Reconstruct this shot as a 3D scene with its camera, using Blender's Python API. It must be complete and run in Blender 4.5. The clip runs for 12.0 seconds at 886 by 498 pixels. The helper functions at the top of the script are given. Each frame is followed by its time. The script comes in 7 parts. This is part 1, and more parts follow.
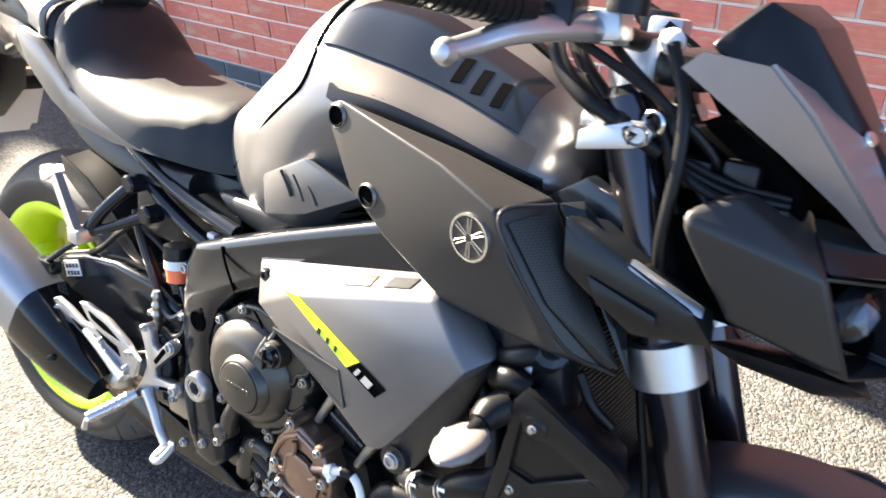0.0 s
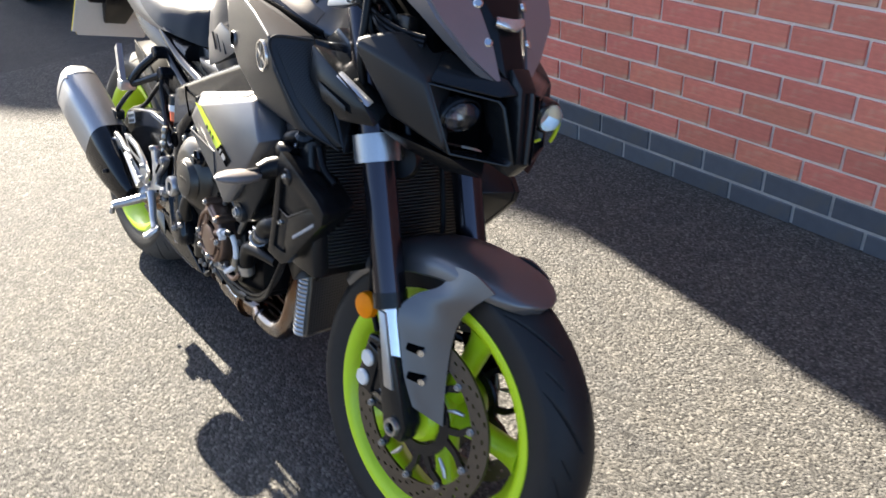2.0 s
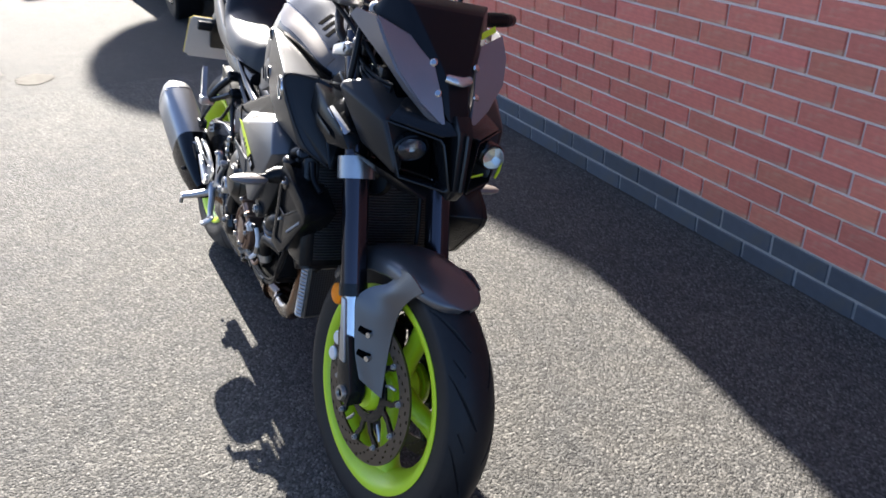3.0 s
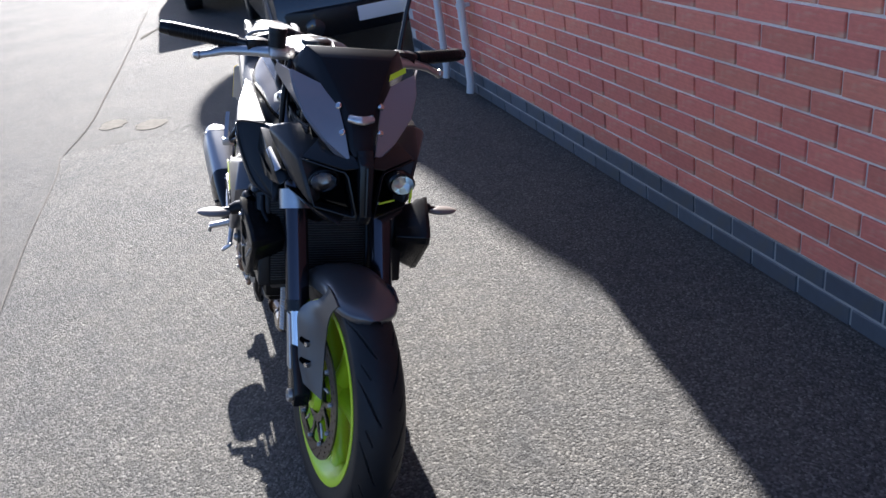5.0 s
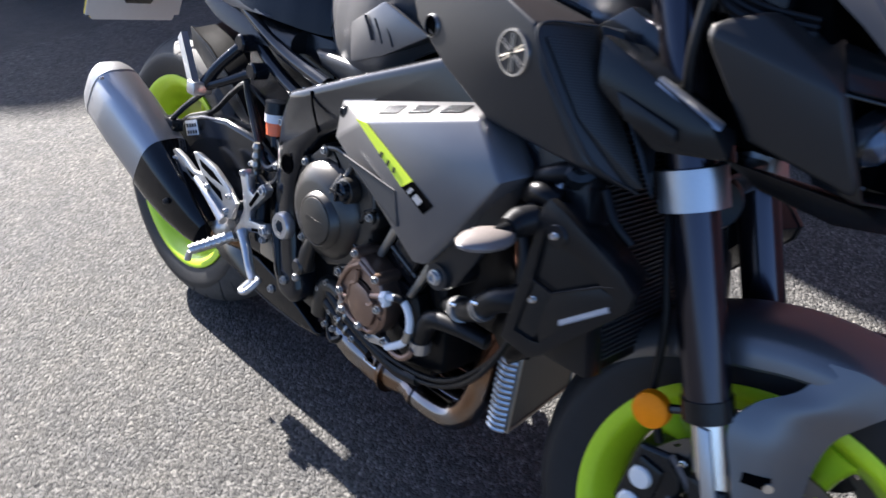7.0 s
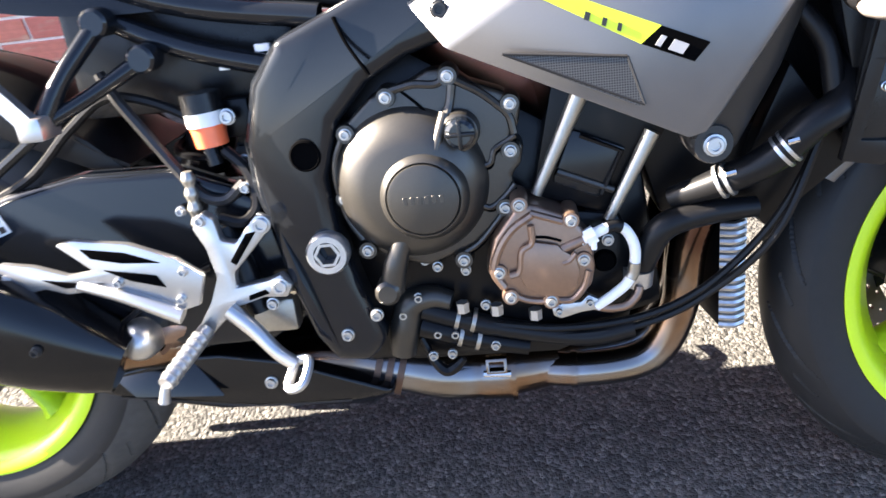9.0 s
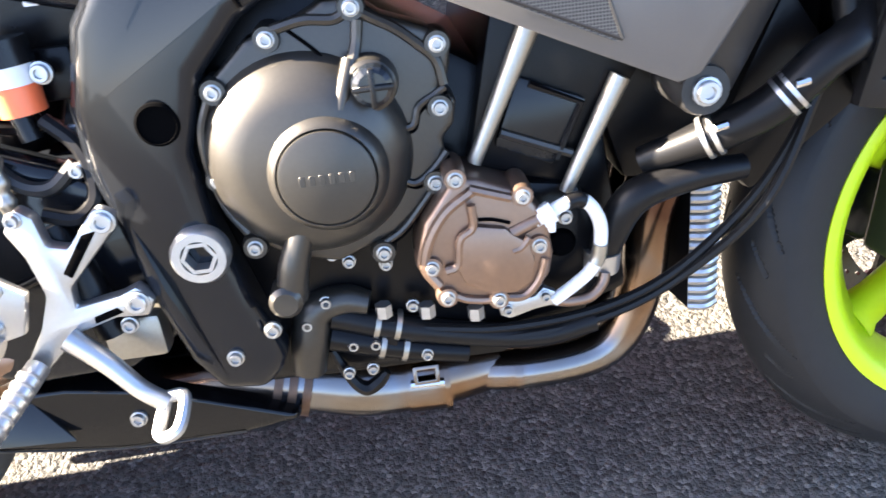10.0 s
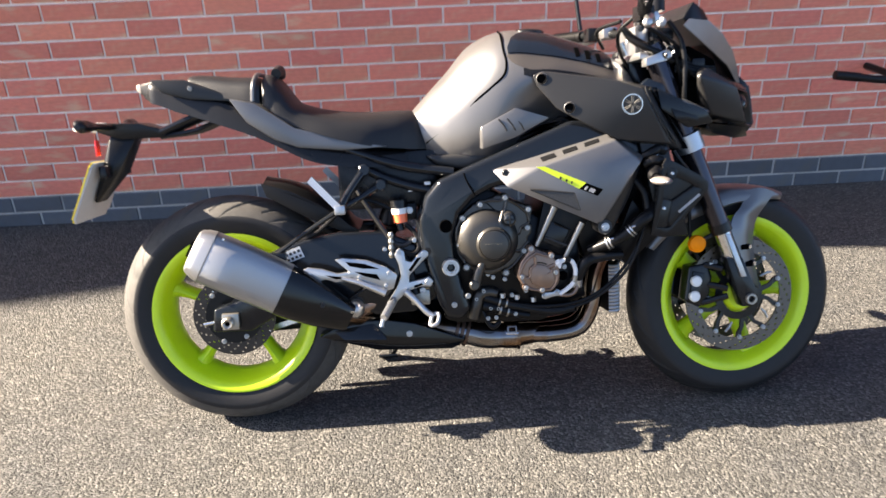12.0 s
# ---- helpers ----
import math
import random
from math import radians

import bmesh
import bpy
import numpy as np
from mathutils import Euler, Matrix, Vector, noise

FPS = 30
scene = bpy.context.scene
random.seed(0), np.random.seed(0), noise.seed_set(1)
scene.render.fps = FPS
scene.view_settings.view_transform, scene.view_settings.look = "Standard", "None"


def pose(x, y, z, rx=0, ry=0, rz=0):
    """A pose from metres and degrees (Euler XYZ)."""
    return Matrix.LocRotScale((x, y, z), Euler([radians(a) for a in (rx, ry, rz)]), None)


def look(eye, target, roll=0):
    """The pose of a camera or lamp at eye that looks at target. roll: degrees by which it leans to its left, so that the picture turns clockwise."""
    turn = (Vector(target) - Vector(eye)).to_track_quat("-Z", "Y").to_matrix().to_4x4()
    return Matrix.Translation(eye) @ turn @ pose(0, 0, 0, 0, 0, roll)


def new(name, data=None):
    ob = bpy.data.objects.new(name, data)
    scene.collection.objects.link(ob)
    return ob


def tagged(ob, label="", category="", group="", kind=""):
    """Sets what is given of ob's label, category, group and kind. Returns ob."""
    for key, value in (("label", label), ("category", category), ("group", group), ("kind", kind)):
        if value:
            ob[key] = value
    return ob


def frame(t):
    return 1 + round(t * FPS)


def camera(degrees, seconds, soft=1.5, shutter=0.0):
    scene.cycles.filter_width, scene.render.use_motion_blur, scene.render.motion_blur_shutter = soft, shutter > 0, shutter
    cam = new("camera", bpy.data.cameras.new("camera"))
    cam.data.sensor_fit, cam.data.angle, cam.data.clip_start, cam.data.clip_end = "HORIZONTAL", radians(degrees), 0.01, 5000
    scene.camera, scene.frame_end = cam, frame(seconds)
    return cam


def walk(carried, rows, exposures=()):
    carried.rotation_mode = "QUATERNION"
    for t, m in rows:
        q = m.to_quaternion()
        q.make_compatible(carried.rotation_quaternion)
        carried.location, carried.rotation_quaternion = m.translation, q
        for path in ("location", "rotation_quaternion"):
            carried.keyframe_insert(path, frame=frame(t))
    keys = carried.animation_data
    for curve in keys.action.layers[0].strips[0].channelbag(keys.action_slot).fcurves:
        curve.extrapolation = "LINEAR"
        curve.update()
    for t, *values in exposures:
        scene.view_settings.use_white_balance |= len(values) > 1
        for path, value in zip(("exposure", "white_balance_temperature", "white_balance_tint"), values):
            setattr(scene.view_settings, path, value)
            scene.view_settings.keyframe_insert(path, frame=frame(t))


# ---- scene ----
# ---- camera ----
cam = camera(59.2, 12.0, shutter=0.35)
PATH = [
    (0, (1.45, -0.515, 1.284), (0.437, 0.811, 0.18), -3.0),
    (0.5, (1.67, -0.588, 1.313), (0.53, 0.656, 0.239), -8.1),
    (1, (1.866, -0.711, 1.291), (0.689, 0.516, 0.237), -7.1),
    (1.5, (2.041, -0.651, 1.278), (0.765, 0.488, 0.241), -5.4),
    (2, (2.253, -0.517, 1.261), (0.892, 0.494, 0.201), -3.8),
    (2.5, (2.493, -0.5, 1.292), (1.061, 0.433, 0.253), -1.4),
    (3, (2.655, -0.409, 1.356), (1.092, 0.377, 0.387), -1.7),
    (3.5, (2.802, -0.206, 1.365), (1.121, 0.365, 0.445), -5.7),
    (3.7, (2.854, -0.122, 1.378), (1.156, 0.389, 0.455), -7.0),
    (4.5, (3.02, 0.07, 1.415), (1.285, 0.43, 0.485), -8.9),
    (5.3, (2.92, -0.098, 1.381), (1.206, 0.394, 0.475), -9.1),
    (5.5, (2.786, -0.163, 1.344), (1.09, 0.347, 0.413), -8.2),
    (6, (2.397, -0.355, 1.301), (0.786, 0.274, 0.296), -7.3),
    (6.5, (1.983, -0.419, 1.196), (0.525, 0.414, 0.11), -6.3),
    (7, (1.624, -0.584, 1.172), (0.386, 0.507, 0.041), -3.7),
    (7.5, (1.33, -0.767, 1.163), (0.417, 0.607, 0.033), -3.9),
    (7.7, (1.213, -0.796, 1.119), (0.46, 0.66, -0.027), -4.5),
    (9.3, (0.811, -0.64, 0.924), (0.717, 0.96, -0.272), -8.4),
    (9.5, (0.813, -0.573, 0.892), (0.791, 0.99, -0.357), -7.7),
    (10, (0.788, -0.538, 0.873), (0.861, 0.977, -0.431), -6.0),
    (10.5, (0.662, -0.718, 0.989), (0.74, 0.879, -0.212), -3.9),
    (11, (0.545, -1.043, 1.172), (0.687, 0.602, 0.044), -1.3),
    (11.4, (0.56, -1.371, 1.286), (0.641, 0.33, 0.237), -1.1),
    (11.5, (0.572, -1.457, 1.323), (0.631, 0.261, 0.301), -1.3),
    (11.7, (0.565, -1.614, 1.366), (0.617, 0.138, 0.403), -1.5),
    (12, (0.52, -1.832, 1.392), (0.602, -0.031, 0.526), -2.0),
]
EXPOSURES = [(0.0, 4.05, 6700, 10), (0.8, 3.8, 6650, 10), (1.5, 3.4, 6600, 10), (2.0, 3.25, 6400, 10), (2.5, 3.05, 6250, 11), (3.5, 2.7, 5600, 12), (5.5, 2.52, 5550, 14), (6.5, 2.6, 5500, 14), (7.0, 2.85, 5650, 14), (7.5, 3.05, 5900, 15), (9.5, 4.45, 6600, 13), (10.1, 4.62, 6750, 13), (10.5, 4.48, 6700, 13), (11.0, 3.93, 6750, 13), (11.4, 3.47, 6750, 13), (12.0, 3.22, 6750, 13)]
walk(cam, [(t, look(eye, target, roll)) for t, eye, target, roll in PATH], EXPOSURES)

# ---- world and sun ----
SUN_TRAVEL = Vector((1.75, -0.228, -1.0)).normalized()
SUN_ELEVATION = math.asin(-SUN_TRAVEL.z)
world = bpy.data.worlds.new("world")
scene.world = world
world.use_nodes = True
wn = world.node_tree
sky = wn.nodes.new("ShaderNodeTexSky")
sky.sky_type = "NISHITA"
sky.sun_disc = False
sky.sun_elevation = SUN_ELEVATION
sky.sun_rotation = math.atan2(-SUN_TRAVEL.x, -SUN_TRAVEL.y)
sky.air_density, sky.dust_density, sky.ozone_density = 0.7, 1.7, 3.0
wn.nodes["Background"].inputs["Strength"].default_value = 0.05
wn.links.new(sky.outputs["Color"], wn.nodes["Background"].inputs["Color"])
sun_data = bpy.data.lights.new("sun", "SUN")
sun_data.energy, sun_data.angle, sun_data.color = 5.0, radians(0.5), (1.0, 0.885, 0.715)
sun = new("sun", sun_data)
sun.matrix_world = look((-20, 2.6, 12), Vector((-20, 2.6, 12)) + SUN_TRAVEL)


# ---- materials ----
def material(name, colour, rough=0.5, metal=0.0, vary=0.12, scale=40.0, bump=0.0, bump_scale=300.0, coat=0.0,
             transmission=0.0, second=None, second_scale=3.0, second_at=0.55, island=0.0, spec=0.5, ior=1.5, stretch=None):
    """A surface with grain at a fine scale, blotches at a wide one, and fine relief."""
    m = bpy.data.materials.new(name)
    m.use_nodes = True
    nt = m.node_tree
    n, ln = nt.nodes, nt.links
    b = n["Principled BSDF"]
    tc = n.new("ShaderNodeTexCoord")
    place = tc.outputs["Object"]
    if stretch:
        drawn = n.new("ShaderNodeVectorMath")
        drawn.operation = "MULTIPLY"
        drawn.inputs[1].default_value = stretch
        ln.new(place, drawn.inputs[0])
        place = drawn.outputs["Vector"]
    fine = n.new("ShaderNodeTexNoise")
    fine.inputs["Scale"].default_value, fine.inputs["Detail"].default_value = scale, 5
    wide = n.new("ShaderNodeTexNoise")
    wide.inputs["Scale"].default_value, wide.inputs["Detail"].default_value = second_scale, 4
    for t in (fine, wide):
        ln.new(place, t.inputs["Vector"])
    mix = n.new("ShaderNodeMix")
    mix.data_type = "RGBA"
    mix.inputs["A"].default_value = (*[c * (1 - vary) for c in colour], 1)
    mix.inputs["B"].default_value = (*[min(1, c * (1 + vary)) for c in colour], 1)
    ln.new(fine.outputs["Fac"], mix.inputs["Factor"])
    last = mix.outputs["Result"]
    if second:
        ramp = n.new("ShaderNodeMapRange")
        ramp.inputs["From Min"].default_value, ramp.inputs["From Max"].default_value = second_at, second_at + 0.15
        ln.new(wide.outputs["Fac"], ramp.inputs["Value"])
        mix2 = n.new("ShaderNodeMix")
        mix2.data_type = "RGBA"
        mix2.inputs["B"].default_value = (*second, 1)
        ln.new(ramp.outputs["Result"], mix2.inputs["Factor"])
        ln.new(last, mix2.inputs["A"])
        last = mix2.outputs["Result"]
    if island:
        info = n.new("ShaderNodeObjectInfo")
        geo = n.new("ShaderNodeNewGeometry")
        both = n.new("ShaderNodeMath")
        both.operation = "ADD"
        ln.new(info.outputs["Random"], both.inputs[0])
        ln.new(geo.outputs["Random Per Island"], both.inputs[1])
        frac = n.new("ShaderNodeMath")
        frac.operation = "FRACT"
        ln.new(both.outputs[0], frac.inputs[0])
        hsv = n.new("ShaderNodeHueSaturation")
        val = n.new("ShaderNodeMapRange")
        val.inputs["To Min"].default_value, val.inputs["To Max"].default_value = 1 - island, 1 + island
        ln.new(frac.outputs[0], val.inputs["Value"])
        ln.new(val.outputs["Result"], hsv.inputs["Value"])
        hue = n.new("ShaderNodeMapRange")
        hue.inputs["To Min"].default_value, hue.inputs["To Max"].default_value = 0.496, 0.506
        twice = n.new("ShaderNodeMath")
        twice.operation = "MULTIPLY_ADD"
        twice.inputs[1].default_value, twice.inputs[2].default_value = 7.31, 0.13
        ln.new(frac.outputs[0], twice.inputs[0])
        frac2 = n.new("ShaderNodeMath")
        frac2.operation = "FRACT"
        ln.new(twice.outputs[0], frac2.inputs[0])
        ln.new(frac2.outputs[0], hue.inputs["Value"])
        ln.new(hue.outputs["Result"], hsv.inputs["Hue"])
        ln.new(last, hsv.inputs["Color"])
        last = hsv.outputs["Color"]
    ln.new(last, b.inputs["Base Color"])
    rr = n.new("ShaderNodeMapRange")
    rr.inputs["To Min"].default_value, rr.inputs["To Max"].default_value = max(0.02, rough * 0.85), min(1, rough * 1.15)
    ln.new(wide.outputs["Fac"], rr.inputs["Value"])
    ln.new(rr.outputs["Result"], b.inputs["Roughness"])
    b.inputs["Metallic"].default_value = metal
    b.inputs["Coat Weight"].default_value = coat
    b.inputs["Transmission Weight"].default_value = transmission
    b.inputs["Specular IOR Level"].default_value = spec
    b.inputs["IOR"].default_value = ior
    if bump:
        grain = n.new("ShaderNodeTexNoise")
        grain.inputs["Scale"].default_value, grain.inputs["Detail"].default_value = bump_scale, 3
        ln.new(place, grain.inputs["Vector"])
        bp = n.new("ShaderNodeBump")
        bp.inputs["Strength"].default_value, bp.inputs["Distance"].default_value = bump, 0.002
        ln.new(grain.outputs["Fac"], bp.inputs["Height"])
        ln.new(bp.outputs["Normal"], b.inputs["Normal"])
    return m


def asphalt_material(name, fine, shades, relief):
    """Worn tarmac: pale grit in dark binder, with dusty patches."""
    m = bpy.data.materials.new(name)
    m.use_nodes = True
    nt = m.node_tree
    n, ln = nt.nodes, nt.links
    b = n["Principled BSDF"]
    tc = n.new("ShaderNodeTexCoord")
    cells = n.new("ShaderNodeTexVoronoi")
    cells.inputs["Scale"].default_value = fine
    coarse = n.new("ShaderNodeTexVoronoi")
    coarse.inputs["Scale"].default_value = fine * 0.52
    grit = n.new("ShaderNodeTexNoise")
    grit.inputs["Scale"].default_value, grit.inputs["Detail"].default_value = 420, 4
    patch = n.new("ShaderNodeTexNoise")
    patch.inputs["Scale"].default_value, patch.inputs["Detail"].default_value = 1.3, 6
    stain = n.new("ShaderNodeTexNoise")
    stain.inputs["Scale"].default_value, stain.inputs["Detail"].default_value = 11, 6
    for t in (cells, coarse, grit, patch, stain):
        ln.new(tc.outputs["Object"], t.inputs["Vector"])
    sep = n.new("ShaderNodeSeparateColor")
    ln.new(cells.outputs["Color"], sep.inputs["Color"])
    stone = n.new("ShaderNodeValToRGB")
    e = stone.color_ramp.elements
    e[0].position, e[0].color = 0.0, (*[shades[0] * c for c in (1, 1, 0.98)], 1)
    e[1].position, e[1].color = 1.0, (*[shades[3] * c for c in (1, 0.985, 0.945)], 1)
    stone.color_ramp.elements.new(0.45).color = (*[shades[1] * c for c in (1, 0.99, 0.965)], 1)
    stone.color_ramp.elements.new(0.85).color = (*[shades[2] * c for c in (1, 0.99, 0.955)], 1)
    ln.new(sep.outputs["Red"], stone.inputs["Fac"])
    tone = n.new("ShaderNodeValToRGB")
    t = tone.color_ramp.elements
    t[0].position, t[0].color = 0.32, (0.80, 0.81, 0.83, 1)
    t[1].position, t[1].color = 0.70, (1.22, 1.18, 1.10, 1)
    add = n.new("ShaderNodeMix")
    add.data_type = "FLOAT"
    add.inputs["Factor"].default_value = 0.45
    ln.new(patch.outputs["Fac"], add.inputs["A"])
    ln.new(stain.outputs["Fac"], add.inputs["B"])
    ln.new(add.outputs["Result"], tone.inputs["Fac"])
    dust = n.new("ShaderNodeMix")
    dust.data_type = "RGBA"
    dust.blend_type = "MULTIPLY"
    dust.inputs["Factor"].default_value = 1.0
    ln.new(stone.outputs["Color"], dust.inputs["A"])
    ln.new(tone.outputs["Color"], dust.inputs["B"])
    ln.new(dust.outputs["Result"], b.inputs["Base Color"])
    b.inputs["Roughness"].default_value = 0.8
    b.inputs["Specular IOR Level"].default_value = 0.14
    h = n.new("ShaderNodeMath")
    h.operation = "MULTIPLY_ADD"
    h.inputs[1].default_value = -0.9
    ln.new(cells.outputs["Distance"], h.inputs[0])
    ln.new(grit.outputs["Fac"], h.inputs[2])
    h2 = n.new("ShaderNodeMath")
    h2.operation = "MULTIPLY_ADD"
    h2.inputs[1].default_value = -0.8
    ln.new(coarse.outputs["Distance"], h2.inputs[0])
    ln.new(h.outputs[0], h2.inputs[2])
    bp = n.new("ShaderNodeBump")
    bp.inputs["Strength"].default_value, bp.inputs["Distance"].default_value = relief, 0.008
    ln.new(h2.outputs[0], bp.inputs["Height"])
    ln.new(bp.outputs["Normal"], b.inputs["Normal"])
    return m


def heat_steel():
    """Stainless exhaust tube with straw and blue heat colours along its length."""
    m = material("heat_tinted_steel", (0.45, 0.38, 0.31), 0.2, 1.0, 0.15, 60)
    nt = m.node_tree
    n, ln = nt.nodes, nt.links
    b = n["Principled BSDF"]
    tc = n.new("ShaderNodeTexCoord")
    wave = n.new("ShaderNodeTexNoise")
    wave.inputs["Scale"].default_value = 9
    ln.new(tc.outputs["Object"], wave.inputs["Vector"])
    ramp = n.new("ShaderNodeValToRGB")
    e = ramp.color_ramp.elements
    e[0].position, e[0].color = 0.32, (0.085, 0.045, 0.032, 1)
    e[1].position, e[1].color = 0.72, (0.20, 0.17, 0.142, 1)
    ramp.color_ramp.elements.new(0.46).color = (0.20, 0.13, 0.085, 1)
    ramp.color_ramp.elements.new(0.57).color = (0.20, 0.195, 0.20, 1)
    axes = n.new("ShaderNodeSeparateXYZ")
    ln.new(tc.outputs["Object"], axes.inputs["Vector"])
    heat = n.new("ShaderNodeMapRange")
    heat.inputs["From Min"].default_value, heat.inputs["From Max"].default_value = 0.25, 0.36
    heat.inputs["To Min"].default_value, heat.inputs["To Max"].default_value = -0.04, 0.13
    ln.new(axes.outputs["Z"], heat.inputs["Value"])
    cool = n.new("ShaderNodeMath")
    cool.operation = "SUBTRACT"
    ln.new(wave.outputs["Fac"], cool.inputs[0])
    ln.new(heat.outputs["Result"], cool.inputs[1])
    ln.new(cool.outputs[0], ramp.inputs["Fac"])
    ln.new(ramp.outputs["Color"], b.inputs["Base Color"])
    return m


def mesh_material(name, base, hole, pitch, side=True):
    """Woven grille: fine dark holes in a painted sheet."""
    m = material(name, base, 0.5, 0.3)
    nt = m.node_tree
    n, ln = nt.nodes, nt.links
    b = n["Principled BSDF"]
    tc = n.new("ShaderNodeTexCoord")
    v = n.new("ShaderNodeTexVoronoi")
    v.inputs["Scale"].default_value, v.inputs["Randomness"].default_value = 1 / pitch, 0.0
    flat = n.new("ShaderNodeVectorMath")
    flat.operation = "MULTIPLY"
    flat.inputs[1].default_value = (1, 0, 1) if side else (0, 1, 1)
    ln.new(tc.outputs["Object"], flat.inputs[0])
    ln.new(flat.outputs["Vector"], v.inputs["Vector"])
    r = n.new("ShaderNodeMapRange")
    r.inputs["From Min"].default_value, r.inputs["From Max"].default_value = 0.30, 0.40
    ln.new(v.outputs["Distance"], r.inputs["Value"])
    mix = n.new("ShaderNodeMix")
    mix.data_type = "RGBA"
    mix.inputs["A"].default_value, mix.inputs["B"].default_value = (*hole, 1), (*base, 1)
    ln.new(r.outputs["Result"], mix.inputs["Factor"])
    ln.new(mix.outputs["Result"], b.inputs["Base Color"])
    return m


GREY_PAINT = material("matt_grey_paint", (0.135, 0.132, 0.132), 0.31, 0.6, 0.05, 900, 0.02, 1800, second=(0.115, 0.113, 0.116), second_scale=5)
# Tank grey made darker and browner for the facet turned from the light.
SHADED_GREY = material("shaded_grey_paint", (0.10, 0.086, 0.074), 0.34, 0.6, 0.05, 900, 0.02, 1800)
# A paler grey than the tank's.
PALE_GREY = material("matt_pale_grey", (0.25, 0.235, 0.24), 0.34, 0.55, 0.05, 900, 0.02, 1800, second=(0.22, 0.21, 0.215), second_scale=6)
# Black paint; the blue in its base stands in for reflected sky.
SKY_TINT_BLACK = material("satin_sky_tinted_black", (0.006, 0.0078, 0.011), 0.17, 0.0, 0.06, 600, 0.02, 1500, spec=0.5)
CAST = material("raw_cast_alloy", (0.33, 0.31, 0.27), 0.36, 0.85, 0.12, 300, 0.08, 700)
LENS_GREY = material("clear_indicator", (0.16, 0.14, 0.128), 0.3, 0.0, 0.1, 300, 0.15, 600, coat=0.15)
PISTON = material("pale_anodised_cap", (0.72, 0.71, 0.68), 0.5, 0.4, 0.05, 300)
DARK_GREY = material("dark_grey_plastic", (0.021, 0.0205, 0.0205), 0.34, 0.15, 0.08, 500, 0.05, 1500, spec=0.34)
SATIN_BLACK = material("satin_black_paint", (0.008, 0.0088, 0.0095), 0.2, 0.0, 0.1, 400, 0.02, 1500, spec=0.3)
BLACK_PLASTIC = material("black_plastic", (0.007, 0.007, 0.0075), 0.26, 0.0, 0.12, 300, 0.08, 1600, spec=0.27)
# For black parts, and painted in for the shade inside recesses and slots.
BLACK_AND_SHADE = material("black_and_recess_shade", (0.0015, 0.0015, 0.0017), 0.9, 0.0, 0.1, 80, spec=0.01)
FRAME_BLACK = material("frame_black", (0.006, 0.007, 0.009), 0.13, 0.0, 0.1, 500, 0.03, 1200, spec=0.34)
ENGINE_COVER = material("engine_cover_paint", (0.060, 0.056, 0.050), 0.34, 0.75, 0.1, 300, 0.05, 900)
ENGINE_DARK = material("engine_black", (0.0035, 0.0035, 0.004), 0.3, 0.0, 0.15, 80, 0.08, 500, spec=0.18)
BRONZE = material("bronze_cover", (0.23, 0.155, 0.115), 0.36, 0.85, 0.1, 200, 0.05, 800)
ALLOY = material("bead_blasted_alloy", (0.43, 0.43, 0.43), 0.34, 0.9, 0.06, 300, 0.05, 1200)
RUST_STEEL = material("heat_browned_steel", (0.10, 0.062, 0.045), 0.45, 0.8, 0.3, 120, 0.1, 500)
# Paler than the tyre rubber for dust and for sun on the tread.
SUNLIT_TREAD = material("sunlit_dusty_tread", (0.055, 0.052, 0.048), 0.7, 0.0, 0.3, 50, 0.25, 500, second=(0.035, 0.034, 0.032), second_scale=14, spec=0.25)
GLOSS_BLACK = material("gloss_black_cover", (0.004, 0.004, 0.0045), 0.12, 0.0, 0.1, 80, 0.02, 500, spec=0.35)
STEEL = material("bright_steel", (0.62, 0.61, 0.6), 0.22, 1.0, 0.08, 200)
DISC_STEEL = material("brake_disc_steel", (0.115, 0.102, 0.09), 0.4, 1.0, 0.12, 260, 0.03, 900)
REAR_DISC = material("dark_disc_steel", (0.045, 0.040, 0.036), 0.42, 0.9, 0.2, 200, 0.03, 900)
SILENCER = material("brushed_silencer", (0.31, 0.31, 0.315), 0.38, 0.85, 0.05, 700, 0.03, 1200)
EXHAUST = heat_steel()
FORK_TUBE = material("anodised_fork", (0.045, 0.042, 0.050), 0.16, 0.85, 0.06, 200)
RUBBER = material("tyre_rubber", (0.013, 0.013, 0.0135), 0.5, 0.0, 0.2, 60, 0.15, 700, second=(0.015, 0.0145, 0.014), second_scale=9, spec=0.25)
HOSE = material("rubber_hose", (0.006, 0.006, 0.0065), 0.36, 0.0, 0.15, 80, 0.05, 600, spec=0.18)
SEAT_VINYL = material("seat_vinyl", (0.010, 0.010, 0.011), 0.4, 0.0, 0.12, 300, 0.25, 900, spec=0.3)
FLUO = material("fluorescent_yellow", (0.50, 0.68, 0.010), 0.36, 0.0, 0.05, 200, 0.01, 900, second=(0.45, 0.61, 0.015), second_scale=6)
FLUO_STRIPE = material("yellow_stripe", (0.62, 0.74, 0.02), 0.4, 0.0, 0.04, 200)
PALE = material("pale_bar", (0.27, 0.27, 0.27), 0.5, 0.0, 0.04, 200)
AMBER = material("amber_reflector", (1.0, 0.25, 0.0), 0.45, 0.0, 0.15, 320, 0.2, 500, spec=0.15)
# Dull copy of the lamp reflector, for the lamp that catches no light.
LAMP_SHADED = material("shaded_reflector", (0.16, 0.16, 0.175), 0.14, 1.0, 0.3, 90)
BOLT_ZINC = material("zinc_bolt", (0.40, 0.39, 0.37), 0.34, 0.9, 0.3, 400, 0.2, 900)
